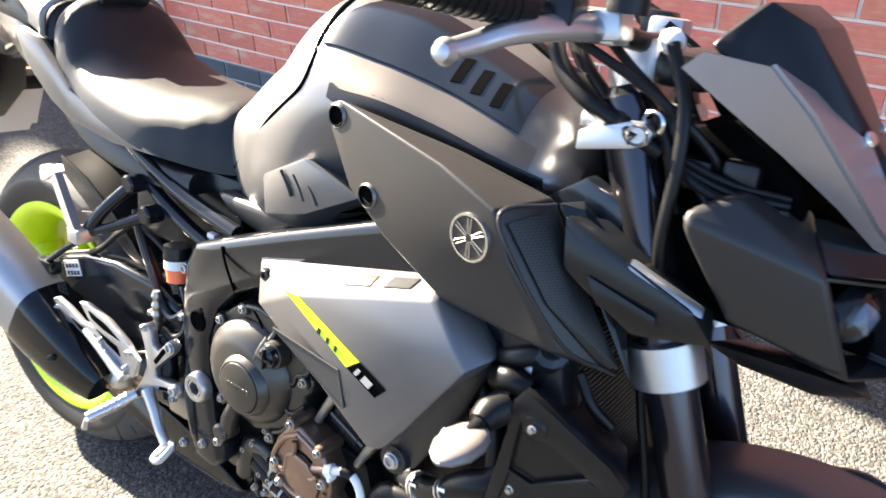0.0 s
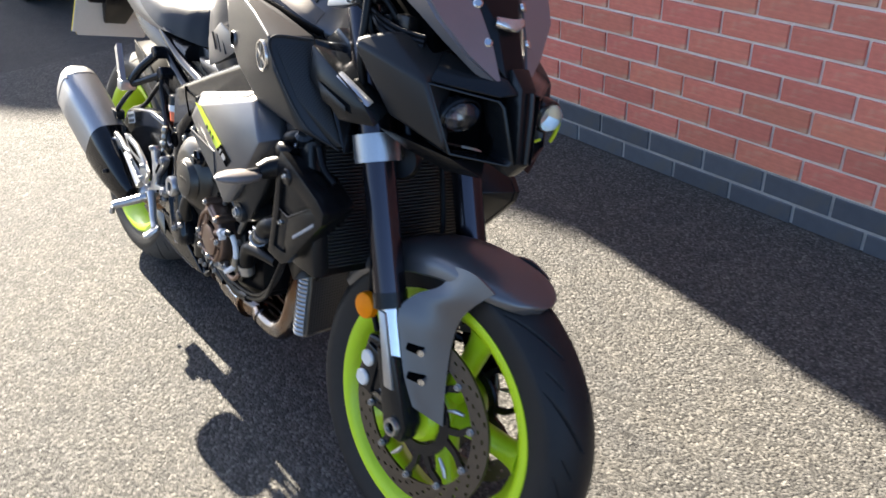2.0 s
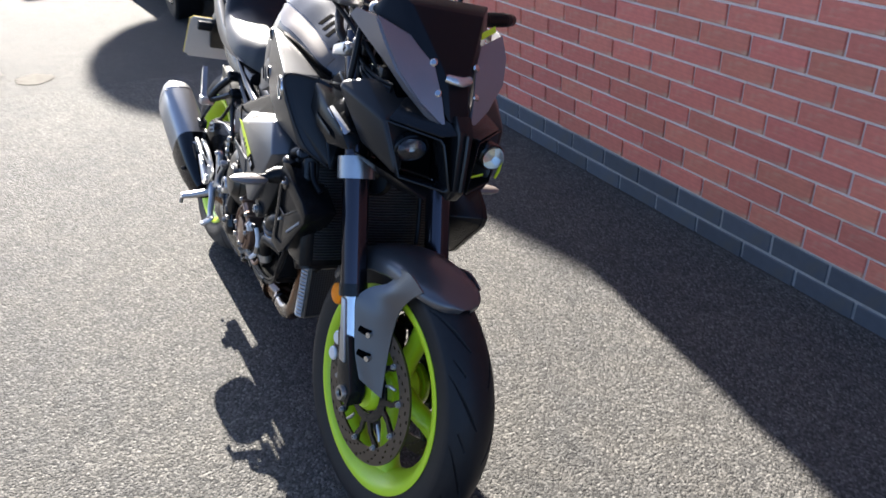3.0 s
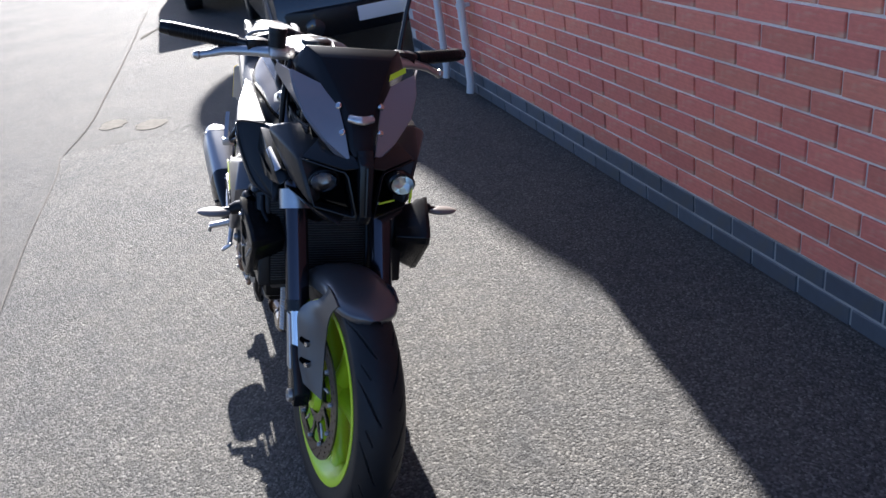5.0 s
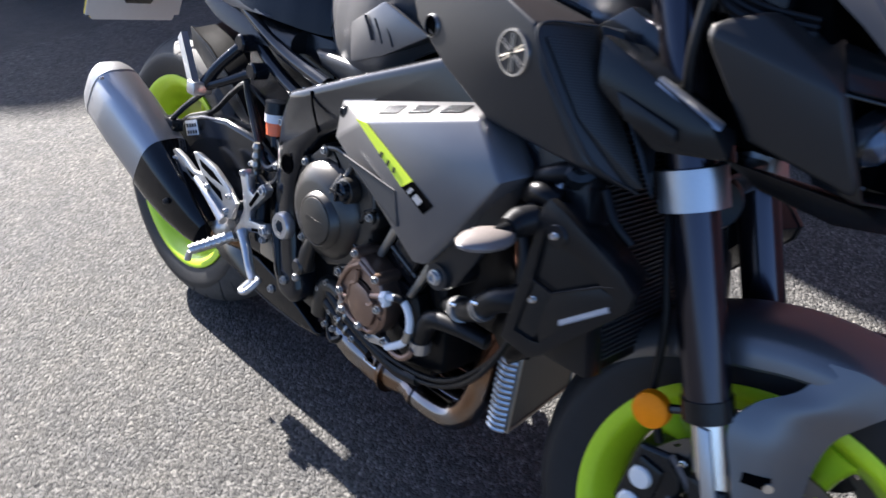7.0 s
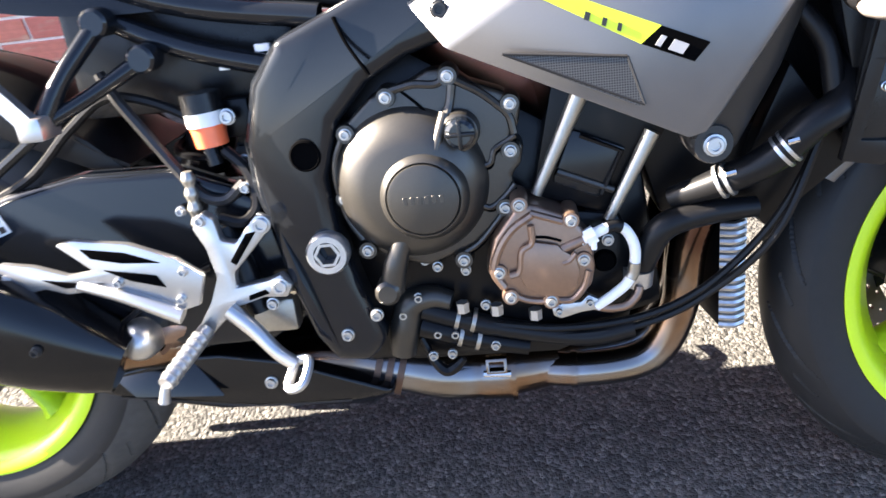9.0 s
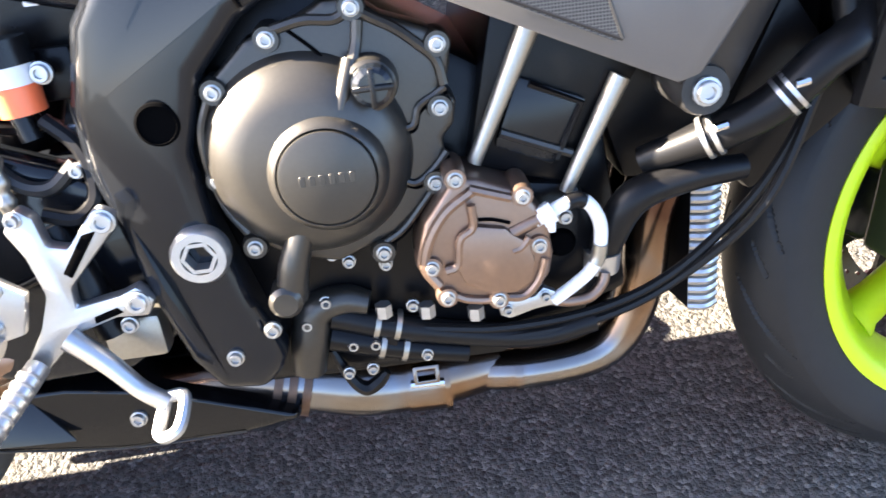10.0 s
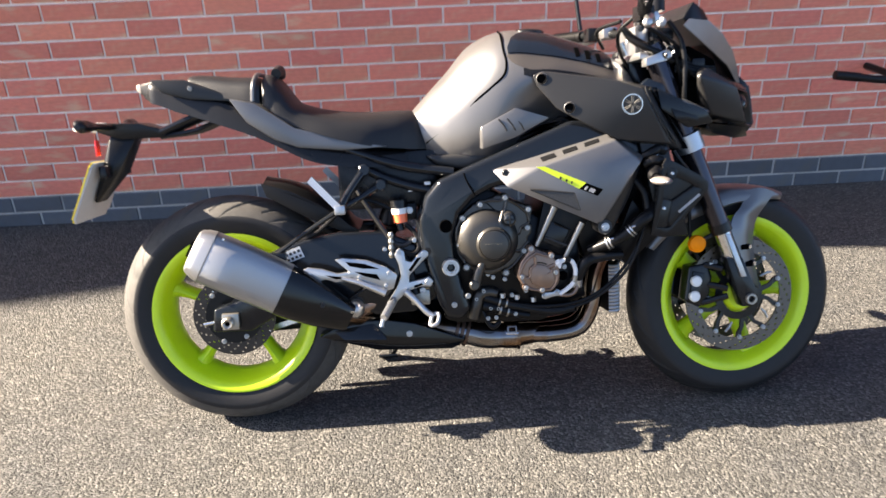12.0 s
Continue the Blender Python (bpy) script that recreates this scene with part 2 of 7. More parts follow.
# Bright copy of the lamp reflector, for the lamp that catches light.
CHROME_LIT = material("lit_chrome_reflector", (0.86, 0.87, 0.80), 0.3, 1.0, 0.05, 60)
RED_FLUID = material("red_brake_fluid", (0.85, 0.16, 0.06), 0.3, 0.0, 0.1, 40, coat=0.3)
WHITE_PLASTIC = material("white_plastic", (0.72, 0.70, 0.67), 0.45, 0.0, 0.05, 200)
CLEAR = material("clear_lens", (0.9, 0.9, 0.88), 0.05, 0.0, 0.02, 40, transmission=0.85, ior=1.3)
LAMP_GLASS = material("headlamp_lens", (0.96, 0.98, 0.94), 0.02, 0.0, 0.02, 60, transmission=1.0)
SMOKED = material("smoked_screen", (0.007, 0.007, 0.008), 0.3, 0.0, 0.1, 60, spec=0.2)
RADIATOR = material("radiator_core", (0.085, 0.085, 0.085), 0.4, 0.6, 0.2, 200)
PLATE_BACK = material("number_plate_back", (0.50, 0.47, 0.43), 0.5, 0.0, 0.05, 120)
PLATE_YELLOW = material("number_plate_yellow", (0.80, 0.60, 0.03), 0.4, 0.0, 0.05, 120)
RED_PLASTIC = material("red_plastic", (0.55, 0.02, 0.03), 0.35)
GRILLE = mesh_material("black_grille", (0.022, 0.022, 0.022), (0.003, 0.003, 0.003), 0.0027)
GRILLE_PALE = mesh_material("grey_grille", (0.06, 0.058, 0.055), (0.004, 0.004, 0.004), 0.0023)
GRILLE_FRONT = mesh_material("cooler_grille", (0.05, 0.05, 0.053), (0.012, 0.012, 0.012), 0.0065, False)
CAR_PAINT = material("dark_car_paint", (0.012, 0.013, 0.014), 0.25, 0.2, 0.1, 30, coat=0.6)
CAR_GLASS = material("car_glass", (0.02, 0.022, 0.024), 0.06, 0.0, 0.05, 20, coat=0.5)
PIPE_WHITE = material("white_pipe", (0.62, 0.62, 0.60), 0.4, 0.0, 0.06, 20, second=(0.5, 0.49, 0.46), second_scale=6)
BRICK_RED = material("red_brick", (0.61, 0.186, 0.124), 0.85, 0.0, 0.26, 40, 0.7, 130, second=(0.60, 0.33, 0.215), second_scale=9, second_at=0.54, island=0.11, stretch=(0.8, 1.0, 2.6))
BRICK_BLUE = material("blue_brick", (0.075, 0.085, 0.10), 0.6, 0.0, 0.2, 30, 0.4, 160, second=(0.085, 0.088, 0.09), second_scale=10, island=0.15)
MORTAR = material("mortar", (0.85, 0.75, 0.66), 0.95, 0.0, 0.2, 60, 0.6, 260, second=(0.74, 0.64, 0.55), second_scale=4)
MORTAR_DARK = material("grimy_mortar", (0.40, 0.385, 0.36), 0.95, 0.0, 0.25, 60, 0.6, 260, second=(0.24, 0.24, 0.235), second_scale=5)
ASPHALT = asphalt_material("coarse_asphalt", 170, (0.045, 0.075, 0.109, 0.168), 1.0)
OLD_TARMAC = asphalt_material("old_tarmac", 340, (0.034, 0.056, 0.078, 0.12), 0.7)
SEAM = material("bitumen_seam", (0.115, 0.11, 0.10), 1.0, 0.0, 0.5, 60, 1.0, 300, spec=0.0)
STAIN = material("oil_stain", (0.165, 0.157, 0.14), 1.0, 0.0, 0.35, 25, 1.0, 300, spec=0.0)
RENDER = material("roof_tile", (0.10, 0.075, 0.065), 0.8, 0.0, 0.2, 8, 0.3, 40)


# ---- mesh tools ----
def holder(ob):
    """The thing or part that a new piece goes under: never deeper than thing, part and sub-part."""
    while ob is not None and ob.parent is not None and ob.parent.parent is not None:
        ob = ob.parent
    return ob


def part(name, bm, mat, parent=None, label="", smooth=True, move=None, mats=()):
    """Links a bmesh as one mesh object under a thing or a part."""
    if move is not None:
        bmesh.ops.transform(bm, matrix=move, verts=bm.verts)
    bmesh.ops.recalc_face_normals(bm, faces=bm.faces)
    me = bpy.data.meshes.new(name)
    bm.to_mesh(me)
    bm.free()
    me.materials.append(mat)
    for extra in mats:
        me.materials.append(extra)
    if smooth:
        me.shade_smooth()
        me.set_sharp_from_angle(angle=radians(38))
    ob = new(name, me)
    ob.parent = holder(parent)
    if label:
        ob["label"] = label
    return ob


def facing_up(ob):
    """Turns a flat sheet's face to the sky."""
    if ob.data.polygons[0].normal.z < 0:
        ob.data.flip_normals()
    return ob


def thing(name, label, category, m=None, group="", kind=""):
    ob = new(name)
    ob.empty_display_size = 0.1
    if m is not None:
        ob.matrix_world = m
    return tagged(ob, label, category, group, kind)


def soften(bm, width, segments=2, angle=25):
    if width:
        edges = [e for e in bm.edges if len(e.link_faces) == 2 and e.calc_face_angle(0) > radians(angle)]
        bmesh.ops.bevel(bm, geom=edges, offset=width, segments=segments, profile=0.6, affect="EDGES", clamp_overlap=True)
    return bm


def hull(points, bevel=0.004, segments=2):
    bm = bmesh.new()
    for p in points:
        bm.verts.new(p)
    bmesh.ops.convex_hull(bm, input=bm.verts)
    loose = [v for v in bm.verts if not v.link_faces]
    bmesh.ops.delete(bm, geom=loose, context="VERTS")
    bmesh.ops.dissolve_limit(bm, angle_limit=radians(4), verts=bm.verts, edges=bm.edges)
    return soften(bm, bevel, segments)


def box(x0, x1, y0, y1, z0, z1, bevel=0.004, segments=2):
    return hull([(x, y, z) for x in (x0, x1) for y in (y0, y1) for z in (z0, z1)], bevel, segments)


def slab(outline, y_out, y_in, bevel=0.004, segments=2, lean=0.0):
    """A plate cut to an outline of (x, z), between two depths; lean shifts the outer depth with height."""
    bm = bmesh.new()
    outer = [bm.verts.new((x, y_out + lean * z, z)) for x, z in outline]
    inner = [bm.verts.new((x, y_in + lean * z, z)) for x, z in outline]
    bm.faces.new(outer)
    bm.faces.new(inner[::-1])
    for i in range(len(outline)):
        j = (i + 1) % len(outline)
        bm.faces.new((outer[i], inner[i], inner[j], outer[j]))
    bmesh.ops.recalc_face_normals(bm, faces=bm.faces)
    return soften(bm, bevel, segments)


def sheet(points, thick=0.003, bevel=0.0):
    """A flat or bent polygon in space given a thickness."""
    pts = [Vector(p) for p in points]
    normal = Vector((0, 0, 0))
    for i, p in enumerate(pts):
        q = pts[(i + 1) % len(pts)]
        normal += p.cross(q)
    normal.normalize()
    bm = bmesh.new()
    a = [bm.verts.new(p + normal * thick / 2) for p in pts]
    b = [bm.verts.new(p - normal * thick / 2) for p in pts]
    bm.faces.new(a)
    bm.faces.new(b[::-1])
    for i in range(len(pts)):
        j = (i + 1) % len(pts)
        bm.faces.new((a[i], b[i], b[j], a[j]))
    return soften(bm, bevel)


def shell(rows, thick=0.004, steps=5):
    """A curved panel through rows of points, with a thickness."""
    lines = [glide(r, steps) for r in rows]
    cols = [glide([l[k] for l in lines], steps) for k in range(len(lines[0]))]
    nu, nv = len(cols), len(cols[0])
    grid = [[cols[u][v] for u in range(nu)] for v in range(nv)]
    bm = bmesh.new()
    outer, inner = [], []
    for v in range(nv):
        a, b = [], []
        for u in range(nu):
            du = grid[v][min(u + 1, nu - 1)] - grid[v][max(u - 1, 0)]
            dv = grid[min(v + 1, nv - 1)][u] - grid[max(v - 1, 0)][u]
            nrm = du.cross(dv).normalized()
            a.append(bm.verts.new(grid[v][u]))
            b.append(bm.verts.new(grid[v][u] - nrm * thick))
        outer.append(a)
        inner.append(b)
    for v in range(nv - 1):
        for u in range(nu - 1):
            bm.faces.new((outer[v][u], outer[v][u + 1], outer[v + 1][u + 1], outer[v + 1][u]))
            bm.faces.new((inner[v][u], inner[v + 1][u], inner[v + 1][u + 1], inner[v][u + 1]))
    for v in range(nv - 1):
        for u in (0, nu - 1):
            bm.faces.new((outer[v][u], outer[v + 1][u], inner[v + 1][u], inner[v][u]))
    for u in range(nu - 1):
        for v in (0, nv - 1):
            bm.faces.new((outer[v][u], inner[v][u], inner[v][u + 1], outer[v][u + 1]))
    return bm


def frame_ring(outer, inner, back, bevel=0.002):
    """A four-sided or many-sided surround: a front ring between two outlines, with walls that run back."""
    bm = bmesh.new()
    o = [bm.verts.new(p) for p in outer]
    i = [bm.verts.new(p) for p in inner]
    ob_ = [bm.verts.new(Vector(p) + Vector(back)) for p in outer]
    ib = [bm.verts.new(Vector(p) + Vector(back)) for p in inner]
    n = len(o)
    for k in range(n):
        j = (k + 1) % n
        bm.faces.new((o[k], o[j], i[j], i[k]))
        bm.faces.new((ob_[k], ib[k], ib[j], ob_[j]))
        bm.faces.new((o[k], ob_[k], ob_[j], o[j]))
        bm.faces.new((i[k], i[j], ib[j], ib[k]))
    bmesh.ops.recalc_face_normals(bm, faces=bm.faces)
    return soften(bm, bevel)


def glide(points, steps=6):
    """A smooth line through points."""
    p = [Vector(q) for q in points]
    p = [2 * p[0] - p[1]] + p + [2 * p[-1] - p[-2]]
    out = []
    for i in range(1, len(p) - 2):
        for s in range(steps):
            t = s / steps
            out.append(0.5 * (2 * p[i] + (p[i + 1] - p[i - 1]) * t + (2 * p[i - 1] - 5 * p[i] + 4 * p[i + 1] - p[i + 2]) * t * t
                              + (3 * p[i] - p[i - 1] - 3 * p[i + 1] + p[i + 2]) * t ** 3))
    return out + [p[-2]]


def skin(rings, caps=True, closed=True):
    """A surface over rings of points."""
    bm = bmesh.new()
    vs = [[bm.verts.new(p) for p in ring] for ring in rings]
    n = len(rings[0])
    for a, b in zip(vs, vs[1:]):
        for i in range(n if closed else n - 1):
            j = (i + 1) % n
            bm.faces.new((a[i], a[j], b[j], b[i]))
    if caps and closed:
        bm.faces.new(vs[0][::-1])
        bm.faces.new(vs[-1])
    return bm


def tube(points, radius, seg=10, steps=6, curved=True, flat=1.0):
    """A round bar or hose along points; radius is one number or one for each point."""
    line = glide(points, steps) if curved and len(points) > 2 else [Vector(p) for p in points]
    if isinstance(radius, (int, float)):
        radii = [radius] * len(line)
    else:
        at = np.linspace(0, len(radius) - 1, len(line))
        radii = [float(r) for r in np.interp(at, range(len(radius)), radius)]
    rings = []
    side = None
    for i, p in enumerate(line):
        d = (line[min(i + 1, len(line) - 1)] - line[max(i - 1, 0)]).normalized()
        if side is None:
            side = d.orthogonal().normalized()
        side = (side - d * side.dot(d)).normalized()
        up = d.cross(side)
        rings.append([p + radii[i] * (side * math.cos(a) + up * math.sin(a) * flat) for a in np.linspace(0, 2 * math.pi, seg, endpoint=False)])
    return skin(rings)


def lathe(profile, centre=(0, 0, 0), axis=(0, 1, 0), seg=48, start=0.0, end=360.0):
    """A turned body: profile of (radius, height along the axis)."""
    axis = Vector(axis).normalized()
    u = Vector((1, 0, 0)) if abs(axis.x) < 0.9 else Vector((0, 0, 1))
    u = (u - axis * u.dot(axis)).normalized()
    w = u.cross(axis)
    full = abs(end - start) >= 360
    angles = np.radians(np.linspace(start, end, seg if full else seg + 1, endpoint=not full))
    bm = bmesh.new()
    cols = [[bm.verts.new(Vector(centre) + axis * h + r * (u * math.cos(a) + w * math.sin(a))) for r, h in profile] for a in angles]
    for i in range(len(cols) if full else len(cols) - 1):
        a, b = cols[i], cols[(i + 1) % len(cols)]
        for k in range(len(profile) - 1):
            bm.faces.new((a[k], b[k], b[k + 1], a[k + 1]))
    bmesh.ops.remove_doubles(bm, verts=bm.verts, dist=1e-5)
    return bm


def merged(*pieces):
    """Several meshes as one."""
    out = bmesh.new()
    for bm in pieces:
        me = bpy.data.meshes.new("piece")
        bm.to_mesh(me)
        bm.free()
        out.from_mesh(me)
        bpy.data.meshes.remove(me)
    return out


def bolt_mesh(radius=0.008, height=0.006, socket=True):
    """A flanged cap screw that points along -y."""
    prof = [(0, -height * 0.55), (radius * 0.42, -height * 0.55), (radius * 0.45, -height), (radius * 0.72, -height), (radius * 0.8, -height * 0.85),
            (radius * 0.8, -height * 0.3), (radius, -height * 0.25), (radius, 0.002)]
    return lathe(prof, seg=14)


BOLTS = {}


def bolt(x, y, z, parent, radius=0.008, mat=None, name="bolt", turn=None, move=None):
    radius *= 0.83
    key = (round(radius, 4), (mat or BOLT_ZINC).name)
    if key not in BOLTS:
        bm = bolt_mesh(radius)
        me = bpy.data.meshes.new("bolt")
        bm.to_mesh(me)
        bm.free()
        me.materials.append(mat or BOLT_ZINC)
        me.shade_smooth()
        me.set_sharp_from_angle(angle=radians(38))
        BOLTS[key] = me
    ob = new(name, BOLTS[key])
    ob.parent = holder(parent)
    m = Matrix.Translation((x, y, z)) @ (turn or Matrix.Identity(4))
    ob.matrix_local = move @ m if move is not None else m
    return ob


# ---- the setting ----
WALL_Y = 1.555
CORNER = -3.05


def flat_sheet(name, x0, x1, y0, y1, z, mat, label, category):
    bm = bmesh.new()
    bm.faces.new([bm.verts.new(p) for p in ((x0, y0, z), (x1, y0, z), (x1, y1, z), (x0, y1, z))])
    ob = part(name, bm, mat, smooth=False)
    return tagged(facing_up(ob), label, category, kind="structure")


flat_sheet("ground", -600, 600, -600, 600, 0.0, OLD_TARMAC, "pale worn tarmac yard, sunlit and shaded", "ground")
edge = random.Random(7)
border = [(-2.42 + 0.22 * k / 8 - (0.12 * max(0, k - 5) / 3) + edge.uniform(-0.02, 0.02), -1.07 + 2.6 * k / 8) for k in range(9)] + [(9.0, 1.553)] + [(9.0 - 11.3 * k / 40, -1.07 + edge.uniform(-0.012, 0.012)) for k in range(40)]
bm = bmesh.new()
bm.faces.new([bm.verts.new((x, y, 0.003)) for x, y in border])
tagged(facing_up(part("pavement", bm, ASPHALT, smooth=False)), "newer coarse asphalt with pale aggregate along the brick wall", "pavement", kind="structure")
for name, pts, width in (("ground_seam", [(-9.0, -0.62), (-5.7, -0.78), (-4.0, -0.88), (-3.1, -0.94), (-2.4, -1.06)], 0.006), ("ground_seam", [(-2.4, -1.075), (-1.9, -1.05), (-0.83, -1.08), (1.5, -1.07), (5.0, -1.075)], 0.004), ("ground_crack", [(-6.7, -0.65), (-7.0, -0.55), (-7.33, -0.40)], 0.03)):
    line = glide(pts, 8)
    bm = bmesh.new()
    left = [bm.verts.new((p.x, p.y - width * edge.uniform(0.5, 1.2), 0.0062)) for p in line]
    right = [bm.verts.new((p.x, p.y + width * edge.uniform(0.5, 1.2), 0.0062)) for p in line]
    for k in range(len(line) - 1):
        bm.faces.new((left[k], left[k + 1], right[k + 1], right[k]))
    tagged(facing_up(part(name, bm, SEAM, smooth=False)), "dark worn joint line in the tarmac", "ground", kind="structure")
for x, y, a, b in ((-2.96, -0.77, 0.13, 0.10), (-2.72, -0.50, 0.13, 0.11)):
    bm = bmesh.new()
    bm.faces.new([bm.verts.new((x + a * math.cos(t) * edge.uniform(0.85, 1.1), y + b * math.sin(t) * edge.uniform(0.8, 1.15), 0.004)) for t in np.linspace(0, 2 * math.pi, 28, endpoint=False)])
    tagged(facing_up(part("ground_stain", bm, STAIN, smooth=False)), "dark oval stain on the pale tarmac", "ground", kind="structure")

wall_north = part("wall_north", box(CORNER, 9.0, WALL_Y + 0.004, WALL_Y + 0.26, -0.1, 3.4, 0.0), MORTAR, smooth=False)
tagged(wall_north, "red brick wall with pale mortar over a dark blue brick plinth", "wall", kind="structure")
part("plinth_mortar", box(CORNER, 9.0, WALL_Y + 0.001, WALL_Y + 0.006, -0.1, 0.137, 0.0), MORTAR_DARK, wall_north, smooth=False)
wall_east = part("wall_east", box(CORNER, CORNER + 0.26, WALL_Y + 0.262, 8.0, -0.1, 3.4, 0.0), MORTAR, smooth=False)
tagged(wall_east, "side wall of the brick building", "wall", kind="structure")
# Unseen; its end and top profile are set by the shadow it must cast.
building = thing("building", "unseen brick building, shaped to cast the shade edge on the yard", "building")
part("wall", slab([(-26, -0.1), (-9.75, -0.1), (-9.75, 6.10), (-11.0, 6.52), (-12.62, 6.90), (-13.7, 7.27), (-26, 7.27)], 2.42, 3.0, 0.0), BRICK_RED, building, smooth=False)
part("roof", hull([(-26, 2.43, 7.27), (-13.7, 2.43, 7.27), (-13.7, 8, 7.27), (-26, 8, 7.27), (-25, 5.2, 8.6), (-14.5, 5.2, 8.6)], 0.0), RENDER, building, smooth=False)
# Unseen disc faced to the sun, added only for its round shadow.
shade_caster = part("shade_disc", lathe([(0.0, -0.13), (0.35, -0.09), (0.60, -0.01), (0.69, 0.04), (0.685, 0.06), (0.58, 0.02), (0.34, -0.06), (0.0, -0.10)], (-14.83, 2.07, 6.9), -SUN_TRAVEL, seg=40), RENDER, building, "unseen round disc, added to cast the round shade on the yard")
part("shade_disc_arm", tube([(-14.83, 2.10, 6.88), (-14.85, 2.43, 6.80)], 0.03, 10), RENDER, shade_caster)

# ---- the motorcycle ----
LEAN_DEGREES = 15.5
bike = thing("motorcycle", "matt grey and black motorcycle with fluorescent yellow wheels on its stand", "motorcycle", pose(0, 0, 0, -LEAN_DEGREES, 0, 0))
REAR = Vector((0.035, 0, 0.330))
FRONT = Vector((1.419, 0, 0.302))
STEER = 6.5
HEAD = Vector((1.135, 0, 0.954))
STEM = Vector((-0.389, 0, 1.0)).normalized()
STEERED = Matrix.Translation(HEAD) @ Matrix.Rotation(radians(STEER), 4, STEM) @ Matrix.Translation(-HEAD)


def tyre(centre, radius, width, crown, slashes):
    """A road tyre with slanted grooves sunk into its tread."""
    half = width / 2
    prof = []
    for a in np.linspace(-1, 1, 61):
        ang = a * radians(62)
        y = crown * math.sin(ang)
        r = radius - crown + crown * math.cos(ang)
        if abs(y) > half:
            y = math.copysign(half, y)
        prof.append((r, y))
    r_edge, y_edge = prof[-1]
    side = [(r_edge - 0.012, y_edge * 1.0), (r_edge - 0.03, y_edge * 0.96), (r_edge - 0.05, y_edge * 0.86), (0.219, y_edge * 0.72), (0.214, y_edge * 0.66)]
    prof = [(r, -y) for r, y in side[::-1]] + prof + side
    n = 960
    bm = bmesh.new()
    cols = []
    for i in range(n):
        a = 2 * math.pi * i / n
        col = []
        for r, y in prof:
            s = y / half
            depth = 0.0
            if r > radius - 0.05:
                for sign, shift in ((1, 0.0), (-1, 0.5)):
                    u = sign * s
                    if 0.22 < u < 0.88:
                        phase = (a * slashes / (2 * math.pi) + shift - 1.05 * u ** 1.5) % 1.0
                        w = 0.030 * math.sin(math.pi * (u - 0.2) / 0.7) + 0.004
                        if min(phase, 1 - phase) < w:
                            depth = 0.005
                    if 0.50 < u < 0.74:
                        phase = (a * slashes / (2 * math.pi) + shift + 0.5 - 0.9 * u ** 1.5) % 1.0
                        if min(phase, 1 - phase) < 0.016:
                            depth = 0.004
            rr = r - depth
            col.append(bm.verts.new((centre.x + rr * math.cos(a), centre.y + y, centre.z + rr * math.sin(a))))
        cols.append(col)
    for i in range(n):
        a, b = cols[i], cols[(i + 1) % n]
        for k in range(len(prof) - 1):
            f = bm.faces.new((a[k], b[k], b[k + 1], a[k + 1]))
            f.material_index = 1 if 6 <= k < len(prof) - 7 else 0
    return bm


def rim(centre, half, spokes, turn, hub_half, hub_r=0.04, slim=1.0):
    """A cast wheel: barrel with lips, hub, and tapered spokes."""
    prof = [(0.222, -half), (0.222, -half + 0.004), (0.214, -half + 0.006), (0.204, -half + 0.014), (0.186, -half * 0.35), (0.183, 0), (0.186, half * 0.35), (0.204, half - 0.014),
            (0.214, half - 0.006), (0.222, half - 0.004), (0.222, half), (0.212, half + 0.001), (0.200, half - 0.006), (0.193, half - 0.02), (0.177, half * 0.3), (0.174, 0),
            (0.177, -half * 0.3), (0.193, -half + 0.02), (0.200, -half + 0.006), (0.212, -half - 0.001), (0.222, -half)]
    bm = lathe(prof, centre, seg=96)
    hub = lathe([(0.018, -hub_half), (hub_r, -hub_half), (hub_r + 0.008, -hub_half + 0.012), (hub_r, 0), (hub_r + 0.008, hub_half - 0.012), (hub_r, hub_half), (0.018, hub_half), (0.018, -hub_half)], centre, seg=40)
    pieces = [hub]
    for i in range(spokes):
        a = radians(turn + 360 * i / spokes)
        out, across = Vector((math.cos(a), 0, math.sin(a))), Vector((-math.sin(a), 0, math.cos(a)))
        pts = []
        for r, w, d in ((hub_r * 0.8, 0.028, hub_half * 0.62), (0.09, 0.020, hub_half * 0.5), (0.145, 0.021, hub_half * 0.5), (0.168, 0.026, half * 0.45), (0.182, 0.042, half * 0.5)):
            pts.append([centre + out * r + across * (w * slim * math.cos(b)) + Vector((0, d * math.sin(b), 0)) for b in np.linspace(0, 2 * math.pi, 12, endpoint=False)])
        pieces.append(skin(pts))
    return bm, pieces


